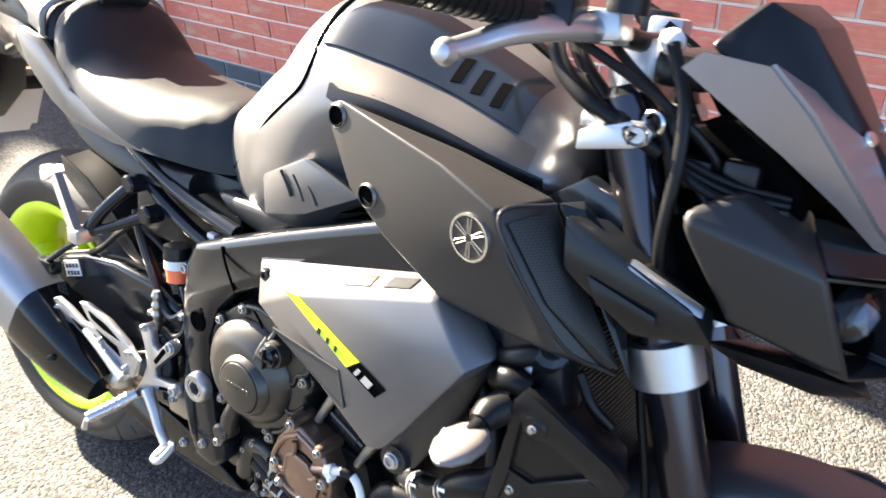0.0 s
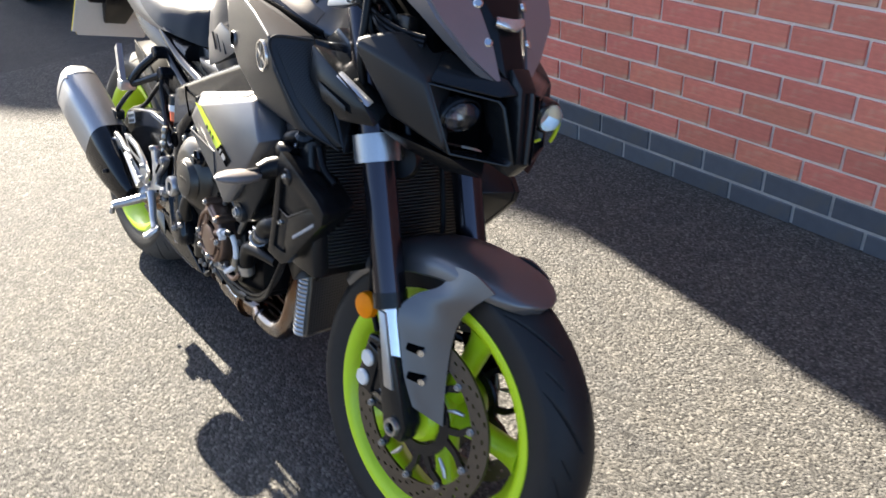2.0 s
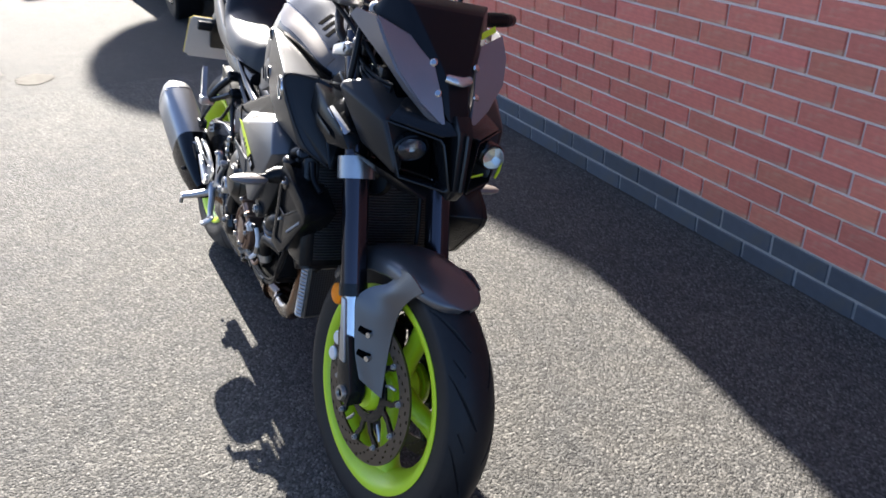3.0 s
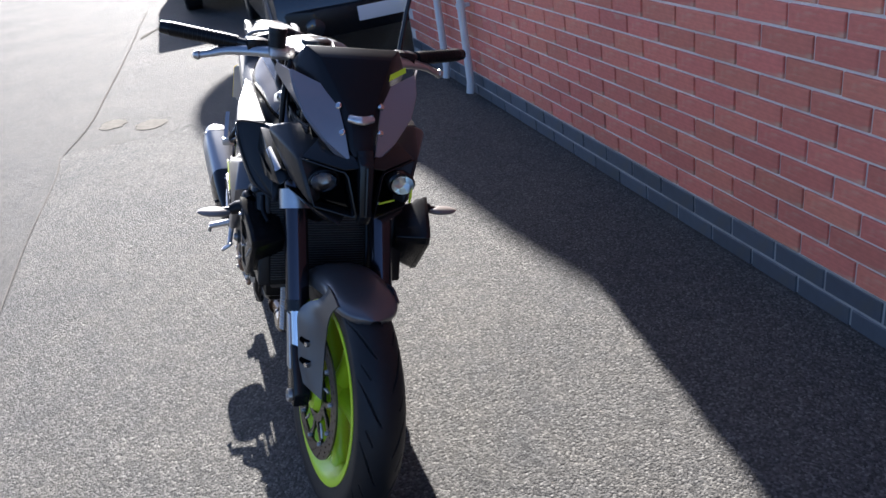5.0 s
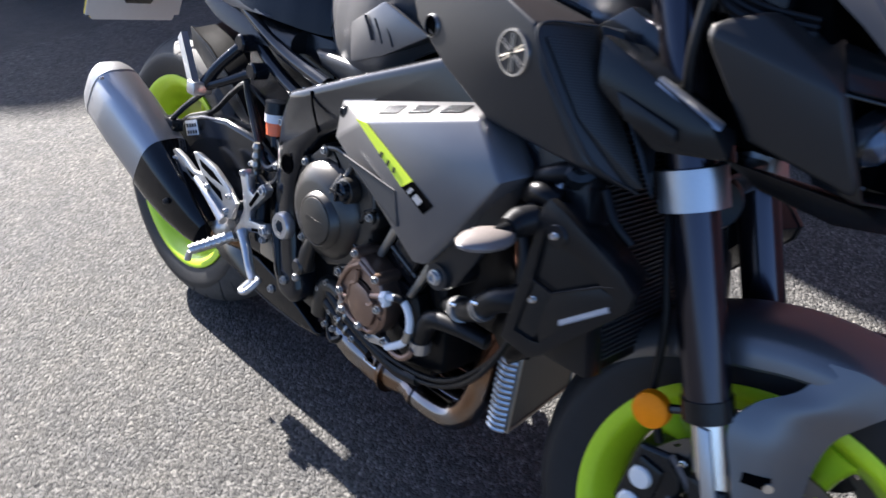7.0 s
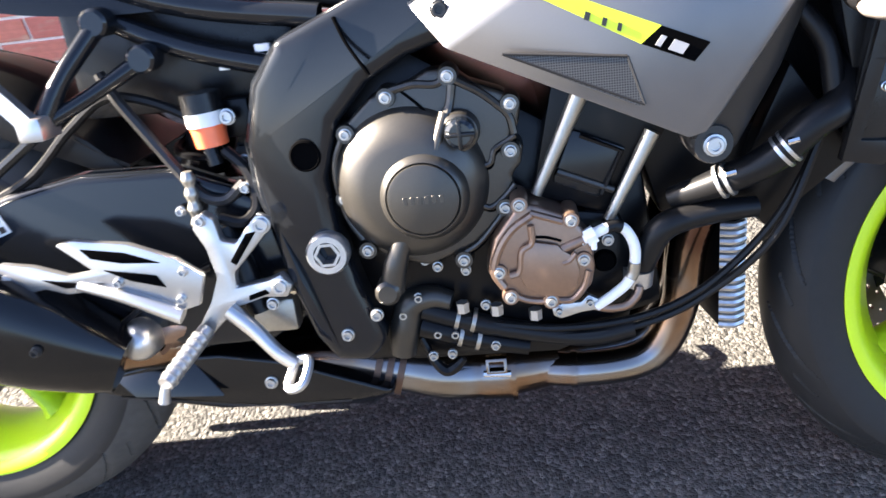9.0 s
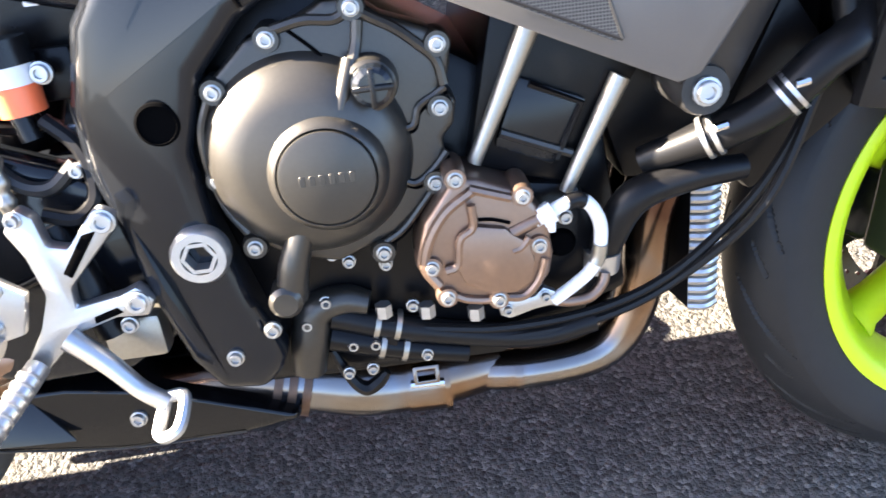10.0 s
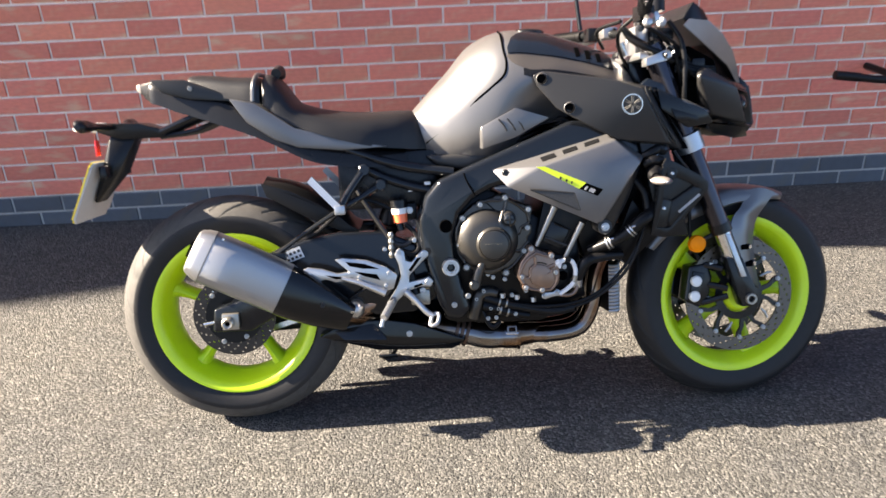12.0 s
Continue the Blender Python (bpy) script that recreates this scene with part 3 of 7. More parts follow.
def drilled_disc(centre, inner, outer, y, thick=0.005, cells=120, rows=9, waves=0):
    """A brake disc with rows of drilled holes."""
    bm = bmesh.new()
    radii = np.linspace(inner, outer, rows + 1)

    def hole(i, k):
        return 0 < k < rows - 1 and (i % 6 == (2 * k) % 6) and k % 2 == 1

    verts = {}

    def vert(i, k, s):
        key = (i % cells, k, s)
        if key not in verts:
            a = 2 * math.pi * key[0] / cells
            verts[key] = bm.verts.new((centre.x + radii[k] * math.cos(a), centre.y + y + s * thick / 2, centre.z + radii[k] * math.sin(a)))
        return verts[key]

    gone = {(i % cells, k) for i in range(cells) for k in range(rows) if hole(i, k)}
    for i in range(cells):
        for k in range(rows):
            if (i, k) in gone:
                continue
            for s in (-1, 1):
                bm.faces.new((vert(i, k, s), vert(i + 1, k, s), vert(i + 1, k + 1, s), vert(i, k + 1, s)))
            sides = [((i, k), (i, k + 1), ((i - 1) % cells, k)), ((i + 1, k), (i + 1, k + 1), ((i + 1) % cells, k))]
            for p, q, other in sides:
                if other in gone:
                    bm.faces.new((vert(*p, -1), vert(*q, -1), vert(*q, 1), vert(*p, 1)))
            for kk, other in ((k, k - 1), (k + 1, k + 1)):
                if other < 0 or other >= rows or (i, other) in gone:
                    bm.faces.new((vert(i, kk, -1), vert(i + 1, kk, -1), vert(i + 1, kk, 1), vert(i, kk, 1)))
    return bm


# wheels
def wheel(name, centre, half, turn, hub_half, hub_r, label, move=None, slim=1.0):
    barrel, pieces = rim(centre, half, 5, turn, hub_half, hub_r, slim)
    w = part(name, barrel, FLUO, bike, label, move=move)
    part("hub", pieces[0], FLUO, w, move=move)
    for p in pieces[1:]:
        part("spoke", p, FLUO, w, move=move)
    return w


front_wheel = wheel("front_wheel", FRONT, 0.050, 72, 0.045, 0.04, "fluorescent yellow five-spoke front wheel", STEERED)
part("tyre", tyre(FRONT, 0.300, 0.118, 0.062, 13), RUBBER, front_wheel, "black road tyre with slanted tread grooves", move=STEERED)
for sy in (-1, 1):
    part("brake_disc", drilled_disc(FRONT, 0.122, 0.158, sy * 0.064), DISC_STEEL, front_wheel, "drilled steel brake disc", move=STEERED)
    carrier = part("disc_carrier", lathe([(0.050, sy * 0.060), (0.066, sy * 0.0585), (0.070, sy * 0.0605), (0.070, sy * 0.0655), (0.050, sy * 0.0665), (0.050, sy * 0.060)], FRONT, seg=40), SATIN_BLACK, front_wheel, "black ring of the disc carrier", smooth=False, move=STEERED)
    for i in range(10):
        a = 2 * math.pi * (i + 0.5) / 10
        lean = 0.17 if i % 2 else -0.17
        arm = [(FRONT.x + q * math.cos(a + by), FRONT.z + q * math.sin(a + by)) for q, by in ((0.064, lean - 0.10), (0.092, lean * 0.62 - 0.062), (0.112, -0.062), (0.127, -0.066), (0.127, 0.066), (0.112, 0.062), (0.092, lean * 0.62 + 0.062), (0.064, lean + 0.10))]
        part("carrier_arm", slab(arm, sy * 0.0655, sy * 0.0590, 0.0), SATIN_BLACK, front_wheel, smooth=False, move=STEERED)
    for i in range(5):
        a = 2 * math.pi * (i + 0.42) / 5
        # Alloy bars added as glints of light along the carrier arms.
        part("carrier_glint", tube([(FRONT.x + q * math.cos(a + by), sy * 0.0672, FRONT.z + q * math.sin(a + by)) for q, by in ((0.078, 0.13), (0.094, 0.09), (0.111, 0.02))], (0.0025, 0.0042, 0.0030), 8), ALLOY, carrier, "bright bar standing in for light off the carrier", move=STEERED)
    part("hub_cover", lathe([(0.018, sy * 0.080), (0.036, sy * 0.078), (0.044, sy * 0.068), (0.046, sy * 0.05), (0.018, sy * 0.05), (0.018, sy * 0.080)], FRONT, seg=32), FLUO, front_wheel, move=STEERED)
    for i in range(10):
        a = 2 * math.pi * (i + 0.5) / 10
        bolt(FRONT.x + 0.121 * math.cos(a), sy * 0.067, FRONT.z + 0.121 * math.sin(a), front_wheel, 0.0078, ALLOY, "disc_rivet", Matrix.Rotation(0 if sy < 0 else math.pi, 4, "Z"), STEERED)
rear_wheel = wheel("rear_wheel", REAR, 0.078, 15, 0.07, 0.05, "fluorescent yellow five-spoke rear wheel", slim=0.72)
part("tyre", tyre(REAR, 0.3165, 0.186, 0.094, 13), RUBBER, rear_wheel, "wide black road tyre, its grooved tread paled for dust and sunlight", mats=(SUNLIT_TREAD,))
part("brake_disc", drilled_disc(REAR, 0.070, 0.110, -0.085), REAR_DISC, rear_wheel, "small drilled rear brake disc")
part("disc_carrier", lathe([(0.03, -0.075), (0.077, -0.083), (0.077, -0.088), (0.03, -0.088), (0.03, -0.075)], REAR, seg=24), ENGINE_DARK, rear_wheel)
part("sprocket", lathe([(0.05, 0.085), (0.105, 0.085), (0.105, 0.091), (0.05, 0.091), (0.05, 0.085)], REAR, seg=44), STEEL, rear_wheel, smooth=False)

rear_wheel.location.y = 0.018
# swing arm, axle and chain side
ARM = [(0.62, 0.395), (0.60, 0.47), (0.52, 0.515), (0.45, 0.545), (0.336, 0.548), (0.247, 0.533), (0.187, 0.514), (0.15, 0.475), (0.07, 0.385), (-0.005, 0.362), (-0.012, 0.300), (0.09, 0.298), (0.25, 0.385), (0.33, 0.37), (0.42, 0.322), (0.52, 0.325), (0.58, 0.36)]
for side, name_label in ((-1, "black cast swing arm"), (1, "")):
    part("swing_arm", slab(ARM, side * 0.128, side * 0.092, 0.010, 3), FRAME_BLACK, bike, name_label)
part("swing_arm_brace", box(0.36, 0.58, -0.10, 0.10, 0.36, 0.52, 0.02, 3), FRAME_BLACK, bike)
part("axle_block", box(0.018, 0.062, -0.142, -0.126, 0.309, 0.352, 0.003), CAST, bike, "bare alloy chain adjuster block")
part("axle_nut", lathe([(0.006, -0.150), (0.007, -0.158), (0.012, -0.160), (0.016, -0.157), (0.016, -0.143), (0.0, -0.143)], REAR, seg=12), CAST, bike, smooth=False)
# Black disc stands for the shade inside the bore.
part("axle_bore", lathe([(0.0, -0.1545), (0.0085, -0.1545), (0.0085, -0.150), (0.0, -0.150)], REAR, seg=16), BLACK_AND_SHADE, bike, smooth=False)
part("adjuster_bolt", tube([(-0.035, -0.118, 0.322), (0.02, -0.118, 0.330)], 0.005), STEEL, bike)
caliper = part("rear_caliper", hull([(0.05, -0.075, 0.415), (0.13, -0.075, 0.40), (0.135, -0.118, 0.395), (0.055, -0.118, 0.412), (0.06, -0.115, 0.445), (0.12, -0.115, 0.435), (0.06, -0.075, 0.45), (0.12, -0.075, 0.44)], 0.006), ENGINE_DARK, bike)
part("caliper_bracket", slab([(0.03, 0.36), (0.07, 0.36), (0.14, 0.40), (0.12, 0.42), (0.06, 0.40)], -0.124, -0.112, 0.003), ENGINE_DARK, bike)
sticker = part("chain_sticker", sheet([(0.186, -0.1295, 0.503), (0.232, -0.1295, 0.519), (0.243, -0.1295, 0.491), (0.196, -0.1295, 0.475)], 0.001), WHITE_PLASTIC, bike, "small pale warning sticker with unreadable bars")
for i in range(4):
    for k in range(2):
        x, z = 0.1925 + 0.0105 * i + 0.0045 * k, 0.4985 + 0.0036 * i - 0.0125 * k
        part("sticker_bar", sheet([(x, -0.1303, z), (x + 0.007, -0.1303, z + 0.0024), (x + 0.0095, -0.1303, z - 0.0046), (x + 0.0025, -0.1303, z - 0.007)], 0.0006), DARK_GREY, sticker)
hug = [[(0.142, y, 0.690 - 0.05 * abs(y) / 0.09 * 0.3) for y in (-0.094, -0.05, 0, 0.05, 0.094)], [(0.215, y, 0.672 - 0.022 * (y / 0.09) ** 2) for y in (-0.096, -0.05, 0, 0.05, 0.096)], [(0.285, y, 0.637 - 0.022 * (y / 0.09) ** 2) for y in (-0.096, -0.05, 0, 0.05, 0.096)], [(0.345, y, 0.590 - 0.02 * (y / 0.09) ** 2) for y in (-0.096, -0.05, 0, 0.05, 0.096)], [(0.385, y, 0.545) for y in (-0.096, -0.05, 0, 0.05, 0.096)]]
hugger = part("rear_hugger", shell(hug, 0.005), HOSE, bike, "black rear wheel hugger")
for sy in (-1, 1):
    part("hugger_side", slab([(0.140, 0.684), (0.215, 0.660), (0.285, 0.622), (0.345, 0.580), (0.385, 0.540), (0.340, 0.548), (0.250, 0.590), (0.152, 0.648)], sy * 0.097, sy * 0.092, 0.0015), HOSE, hugger)
part("brake_hose", tube([(0.50, -0.10, 0.55), (0.475, -0.115, 0.60), (0.40, -0.12, 0.63), (0.34, -0.115, 0.60), (0.27, -0.115, 0.545), (0.16, -0.112, 0.50), (0.11, -0.108, 0.45)], 0.0055, 8), HOSE, bike)
part("brake_hose", tube([(0.525, -0.105, 0.515), (0.50, -0.11, 0.49), (0.465, -0.115, 0.505), (0.445, -0.115, 0.55), (0.42, -0.12, 0.60)], 0.006, 8), HOSE, bike)
part("shock_body", tube([(0.48, -0.03, 0.60), (0.44, -0.03, 0.50), (0.40, -0.03, 0.41)], 0.03, 14, curved=False), ENGINE_DARK, bike)
coil = [(0.47 - 0.0165 * t + 0.036 * math.cos(t * 2 * math.pi) * 0.9, -0.045 + 0.036 * math.sin(t * 2 * math.pi), 0.575 - 0.036 * t) for t in np.linspace(0, 4.5, 64)]
part("shock_spring", tube(coil, 0.0055, 6, curved=False), ENGINE_DARK, bike)

# frame
FRAME = [(0.568, 0.415), (0.550, 0.470), (0.539, 0.520), (0.540, 0.570), (0.561, 0.633), (0.598, 0.674), (0.640, 0.690), (0.780, 0.747), (0.938, 0.808), (1.04, 0.80), (1.12, 0.74),
         (1.12, 0.66), (1.00, 0.64), (0.88, 0.66), (0.79, 0.662), (0.728, 0.645), (0.685, 0.623), (0.650, 0.587), (0.630, 0.530), (0.632, 0.473), (0.648, 0.405), (0.668, 0.335), (0.645, 0.310), (0.605, 0.315), (0.585, 0.350)]
def frame_half(side):
    """One cast spar whose rear edge turns in towards the swing arm pivot."""
    bm = slab(FRAME, side * 0.172, side * 0.120, 0.016, 4)
    for v in bm.verts:
        if v.co.x < 0.605 and v.co.z > 0.44:
            v.co.y -= side * 0.024 * min(1.0, (0.605 - v.co.x) / 0.06)
    return bm


frame_plate = part("main_frame", frame_half(-1), FRAME_BLACK, bike, "black cast aluminium frame")
part("main_frame", frame_half(1), FRAME_BLACK, bike)
pivot = part("pivot_nut", lathe([(0.0125, -0.176), (0.0145, -0.186), (0.021, -0.186), (0.0235, -0.182), (0.0235, -0.170), (0.0125, -0.170)], (0.620, 0.0, 0.451), seg=24), ALLOY, frame_plate, "bare alloy pivot nut with a hexagon socket")
part("hexagon_socket", lathe([(0.0112, -0.1855), (0.0148, -0.1855), (0.0148, -0.172), (0.0112, -0.172), (0.0112, -0.1855)], (0.620, 0.0, 0.451), seg=6), ALLOY, pivot, smooth=False)
# Shallow black disc; the hole's inner shade is in its colour.
part("frame_hole", lathe([(0.0, -0.1725), (0.0138, -0.1725), (0.0146, -0.1745), (0.0165, -0.1735), (0.017, -0.171)], (0.612, 0.0, 0.557), seg=24), BLACK_AND_SHADE, frame_plate)
for x, z in ((0.661, 0.372), (0.625, 0.350)):
    bolt(x, -0.173, z, frame_plate, 0.009)
part("frame_seam", tube([(0.663, -0.173, 0.690), (0.672, -0.1735, 0.665), (0.69, -0.173, 0.632)], 0.002, 6), BLACK_AND_SHADE, frame_plate)
for sy in (-1, 1):
    part("subframe_tube", tube([(0.640, sy * 0.125, 0.690), (0.50, sy * 0.118, 0.715), (0.36, sy * 0.110, 0.765), (0.20, sy * 0.09, 0.83)], 0.013, 10), FRAME_BLACK, bike)
    part("subframe_tube", tube([(0.600, sy * 0.118, 0.640), (0.50, sy * 0.115, 0.668), (0.42, sy * 0.112, 0.705), (0.33, sy * 0.105, 0.77)], 0.012, 10), FRAME_BLACK, bike)

# engine
part("crankcase", hull([(0.60, -0.13, 0.30), (0.62, -0.13, 0.60), (0.72, -0.13, 0.65), (0.96, -0.13, 0.50), (0.98, -0.13, 0.34), (0.80, -0.12, 0.285), (0.64, -0.12, 0.285)]
                       + [(0.60, 0.13, 0.30), (0.62, 0.13, 0.60), (0.72, 0.13, 0.65), (0.96, 0.13, 0.50), (0.98, 0.13, 0.34), (0.80, 0.12, 0.285), (0.64, 0.12, 0.285)], 0.012), ENGINE_DARK, bike, "black engine crankcase")
part("cylinder_block", hull([(0.84, s * 0.150, 0.485) for s in (-1, 1)] + [(0.925, s * 0.150, 0.455) for s in (-1, 1)] + [(0.885, s * 0.150, 0.68) for s in (-1, 1)] + [(1.03, s * 0.150, 0.62) for s in (-1, 1)], 0.008), ENGINE_DARK, bike)
part("cylinder_rib", tube([(0.895, -0.156, 0.590), (0.845, -0.158, 0.490)], (0.0095, 0.0060), 10), CAST, bike)
part("cylinder_rib", tube([(0.966, -0.156, 0.545), (0.918, -0.158, 0.455)], (0.0088, 0.0056), 10), CAST, bike)
part("water_jacket", hull([(x, y, z) for y in (-0.157, -0.145) for x, z in ((0.885, 0.555), (0.940, 0.530), (0.910, 0.478), (0.862, 0.500))], 0.005), SATIN_BLACK, bike)
part("cylinder_frame", tube([(0.893, -0.158, 0.548), (0.934, -0.158, 0.528), (0.912, -0.158, 0.484)], 0.003, 6, curved=False), ENGINE_DARK, bike)
part("cylinder_step", tube([(0.868, -0.157, 0.512), (0.925, -0.157, 0.487)], 0.004, 8), ENGINE_COVER, bike)
# Added near-black block that keeps wall-lit surfaces behind it from showing through.
part("tank_filler", hull([(x, y, z) for y in (-0.118, 0.118) for x, z in ((0.70, 0.655), (0.72, 0.725), (1.02, 0.765), (1.04, 0.66), (0.86, 0.640))], 0.01), BLACK_AND_SHADE, bike, "added black filler block under the tank")
part("cylinder_head", hull([(x, y, z) for y in (-0.152, 0.152) for x, z in ((0.90, 0.66), (1.06, 0.60), (1.10, 0.70), (0.95, 0.76))], 0.01), ENGINE_DARK, bike)
CLUTCH = [(0.746, 0.629), (0.768, 0.629), (0.786, 0.614), (0.817, 0.602), (0.836, 0.588), (0.832, 0.565), (0.824, 0.556), (0.836, 0.545), (0.832, 0.525), (0.822, 0.515), (0.824, 0.480), (0.808, 0.466), (0.776, 0.440), (0.726, 0.421),
          (0.684, 0.432), (0.654, 0.455), (0.638, 0.500), (0.635, 0.544), (0.652, 0.580), (0.685, 0.608), (0.724, 0.618)]
clutch = part("clutch_cover", slab(CLUTCH, -0.163, -0.125, 0.006, 3), ENGINE_COVER, bike, "dark bronze-grey clutch cover with a round boss")
part("clutch_dome", lathe([(0.0, -0.190), (0.046, -0.190), (0.056, -0.187), (0.066, -0.181), (0.075, -0.173), (0.081, -0.163), (0.083, -0.155)], (0.717, 0, 0.515), seg=56), ENGINE_COVER, clutch)
part("boss_ring", lathe([(0.0375, -0.1975), (0.0385, -0.1985), (0.0405, -0.1975), (0.0455, -0.189), (0.0470, -0.186), (0.0375, -0.186)], (0.731, 0, 0.507), seg=56), ENGINE_COVER, clutch)
part("boss_plate", lathe([(0.0, -0.2005), (0.033, -0.2005), (0.0362, -0.1995), (0.0372, -0.197), (0.0372, -0.188), (0.0, -0.188)], (0.731, 0, 0.507), seg=56), ENGINE_COVER, clutch)
for i in range(6):
    part("embossed_bar", box(0.7105 + i * 0.0075, 0.7148 + i * 0.0075, -0.2009, -0.200, 0.503, 0.511, 0.0002, 1), ENGINE_COVER, clutch)
part("oil_cap", lathe([(0.0, -0.194), (0.011, -0.194), (0.0148, -0.191), (0.016, -0.184), (0.016, -0.165)], (0.774, 0, 0.5685), seg=18), SKY_TINT_BLACK, clutch, "black ribbed oil filler cap", smooth=False)
part("oil_cap_collar", lathe([(0.0165, -0.165), (0.0165, -0.182), (0.0195, -0.180), (0.022, -0.165)], (0.772, 0, 0.567), seg=24), ENGINE_COVER, clutch)
part("cap_grip", box(0.772, 0.776, -0.198, -0.192, 0.554, 0.583, 0.001), BLACK_PLASTIC, clutch)
part("cap_grip", box(0.759, 0.789, -0.1975, -0.192, 0.5665, 0.5705, 0.001), BLACK_PLASTIC, clutch)
part("rim_ridge", tube([(x, -0.164, z) for x, z in ((0.700, 0.611), (0.715, 0.6145), (0.732, 0.617), (0.752, 0.615), (0.766, 0.620), (0.781, 0.612), (0.796, 0.603), (0.811, 0.590), (0.823, 0.577), (0.827, 0.558))], 0.0042, 8), ENGINE_COVER, clutch)
part("rim_ridge", tube([(x, -0.163, z) for x, z in ((0.652, 0.572), (0.640, 0.545), (0.639, 0.515), (0.645, 0.482), (0.657, 0.458))], 0.0035, 8), ENGINE_COVER, clutch)
part("cover_rib", tube([(0.769, -0.1645, 0.613), (0.766, -0.166, 0.597), (0.762, -0.170, 0.585)], (0.0048, 0.0044, 0.005), 8), ENGINE_COVER, clutch)
part("cap_ridge", tube([(0.760, -0.172, 0.586), (0.753, -0.180, 0.568), (0.744, -0.186, 0.543)], (0.0065, 0.0060, 0.0050), 10), ENGINE_COVER, clutch)
# Black line painted for the shade in a crease; no groove is cut.
part("cover_groove_shade", tube([(0.717, -0.1632, 0.612), (0.731, -0.1638, 0.599), (0.743, -0.166, 0.586)], 0.0016, 6), BLACK_AND_SHADE, clutch)
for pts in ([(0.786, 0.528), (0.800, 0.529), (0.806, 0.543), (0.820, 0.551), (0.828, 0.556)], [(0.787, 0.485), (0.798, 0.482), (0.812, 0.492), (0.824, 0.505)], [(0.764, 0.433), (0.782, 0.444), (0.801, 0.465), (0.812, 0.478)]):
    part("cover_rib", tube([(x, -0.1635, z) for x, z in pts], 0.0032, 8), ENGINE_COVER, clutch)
    # Black line drawn for the shade under the rib.
    part("rib_shade", tube([(x + 0.001, -0.1632, z - 0.0042) for x, z in pts], 0.0016, 6), BLACK_AND_SHADE, clutch)
part("sight_glass_arm", tube([(0.703, -0.176, 0.462), (0.690, -0.176, 0.430), (0.683, -0.174, 0.400)], (0.010, 0.013, 0.013), 12), ENGINE_COVER, clutch)
part("oil_plug", lathe([(0.0, -0.19), (0.010, -0.19), (0.014, -0.186), (0.014, -0.16)], (0.679, 0, 0.402), seg=18), ENGINE_COVER, clutch)
for x, z in ((0.702, 0.607), (0.766, 0.622), (0.825, 0.589), (0.822, 0.541), (0.812, 0.481), (0.763, 0.426), (0.661, 0.446), (0.645, 0.506), (0.656, 0.574)):
    part("bolt_boss", lathe([(0.0, -0.168), (0.0095, -0.168), (0.011, -0.160), (0.011, -0.14)], (x, 0, z), seg=16), ENGINE_COVER, clutch)
    bolt(x, -0.167, z, clutch, 0.0078)
for x, z in ((0.718, 0.420), (0.731, 0.411), (0.762, 0.404), (0.685, 0.355), (0.742, 0.326), (0.722, 0.328), (0.705, 0.375), (0.78, 0.36)):
    bolt(x, -0.142, z, bike, 0.0072)
PICK = [(0.825, 0.490), (0.843, 0.487), (0.878, 0.471), (0.897, 0.447), (0.900, 0.415), (0.896, 0.395), (0.877, 0.374), (0.842, 0.375), (0.806, 0.390), (0.787, 0.418), (0.798, 0.455)]
pick = part("pickup_cover", slab(PICK, -0.188, -0.125, 0.006, 3), BRONZE, bike, "bronze-coloured pickup cover")
PLATE = [(0.836, 0.451), (0.862, 0.445), (0.868, 0.438), (0.880, 0.430), (0.884, 0.412), (0.879, 0.394), (0.866, 0.386), (0.845, 0.388), (0.826, 0.399), (0.820, 0.416), (0.822, 0.437)]
part("cover_face", slab(PLATE, -0.1945, -0.18, 0.004, 2), BRONZE, pick)
part("cover_rib", tube([(x, -0.1885, z) for x, z in ((0.838, 0.478), (0.816, 0.463), (0.801, 0.441), (0.795, 0.418), (0.804, 0.400))], 0.0046, 8), BRONZE, pick)
part("cover_rib", tube([(x, -0.1885, z) for x, z in ((0.812, 0.392), (0.826, 0.384), (0.845, 0.381), (0.850, 0.386), (0.858, 0.381), (0.874, 0.380), (0.887, 0.394), (0.893, 0.412))], 0.0038, 8), BRONZE, pick)
part("cover_rib", tube([(x, -0.1885, z) for x, z in ((0.836, 0.480), (0.852, 0.474), (0.868, 0.468))], 0.0040, 8), BRONZE, pick)
part("cover_rib", tube([(x, -0.1925, z) for x, z in ((0.836, 0.468), (0.836, 0.449), (0.825, 0.440), (0.821, 0.418), (0.811, 0.414))], 0.0036, 8), BRONZE, pick)
part("cover_rib", tube([(x, -0.1925, z) for x, z in ((0.866, 0.424), (0.873, 0.426), (0.880, 0.434))], 0.0032, 8), BRONZE, pick)
# Black line drawn for the shade along the raised face.
part("face_groove_shade", tube([(x, -0.1885, z) for x, z in ((0.838, 0.4535), (0.852, 0.452), (0.866, 0.447))], 0.0016, 6), BLACK_AND_SHADE, pick)
for x, z in ((0.826, 0.490), (0.877, 0.469), (0.888, 0.425), (0.800, 0.418), (0.810, 0.389), (0.852, 0.381)):
    part("bolt_boss", lathe([(0.0, -0.192), (0.0085, -0.192), (0.0095, -0.186), (0.0095, -0.15)], (x, 0, z), seg=16), BRONZE, pick)
    bolt(x, -0.191, z, pick, 0.0076)
part("pump_cover", hull([(x, y, z) for y in (-0.155, -0.12) for x, z in ((0.87, 0.47), (0.93, 0.46), (0.955, 0.40), (0.93, 0.345), (0.87, 0.36))], 0.01), ENGINE_DARK, bike)
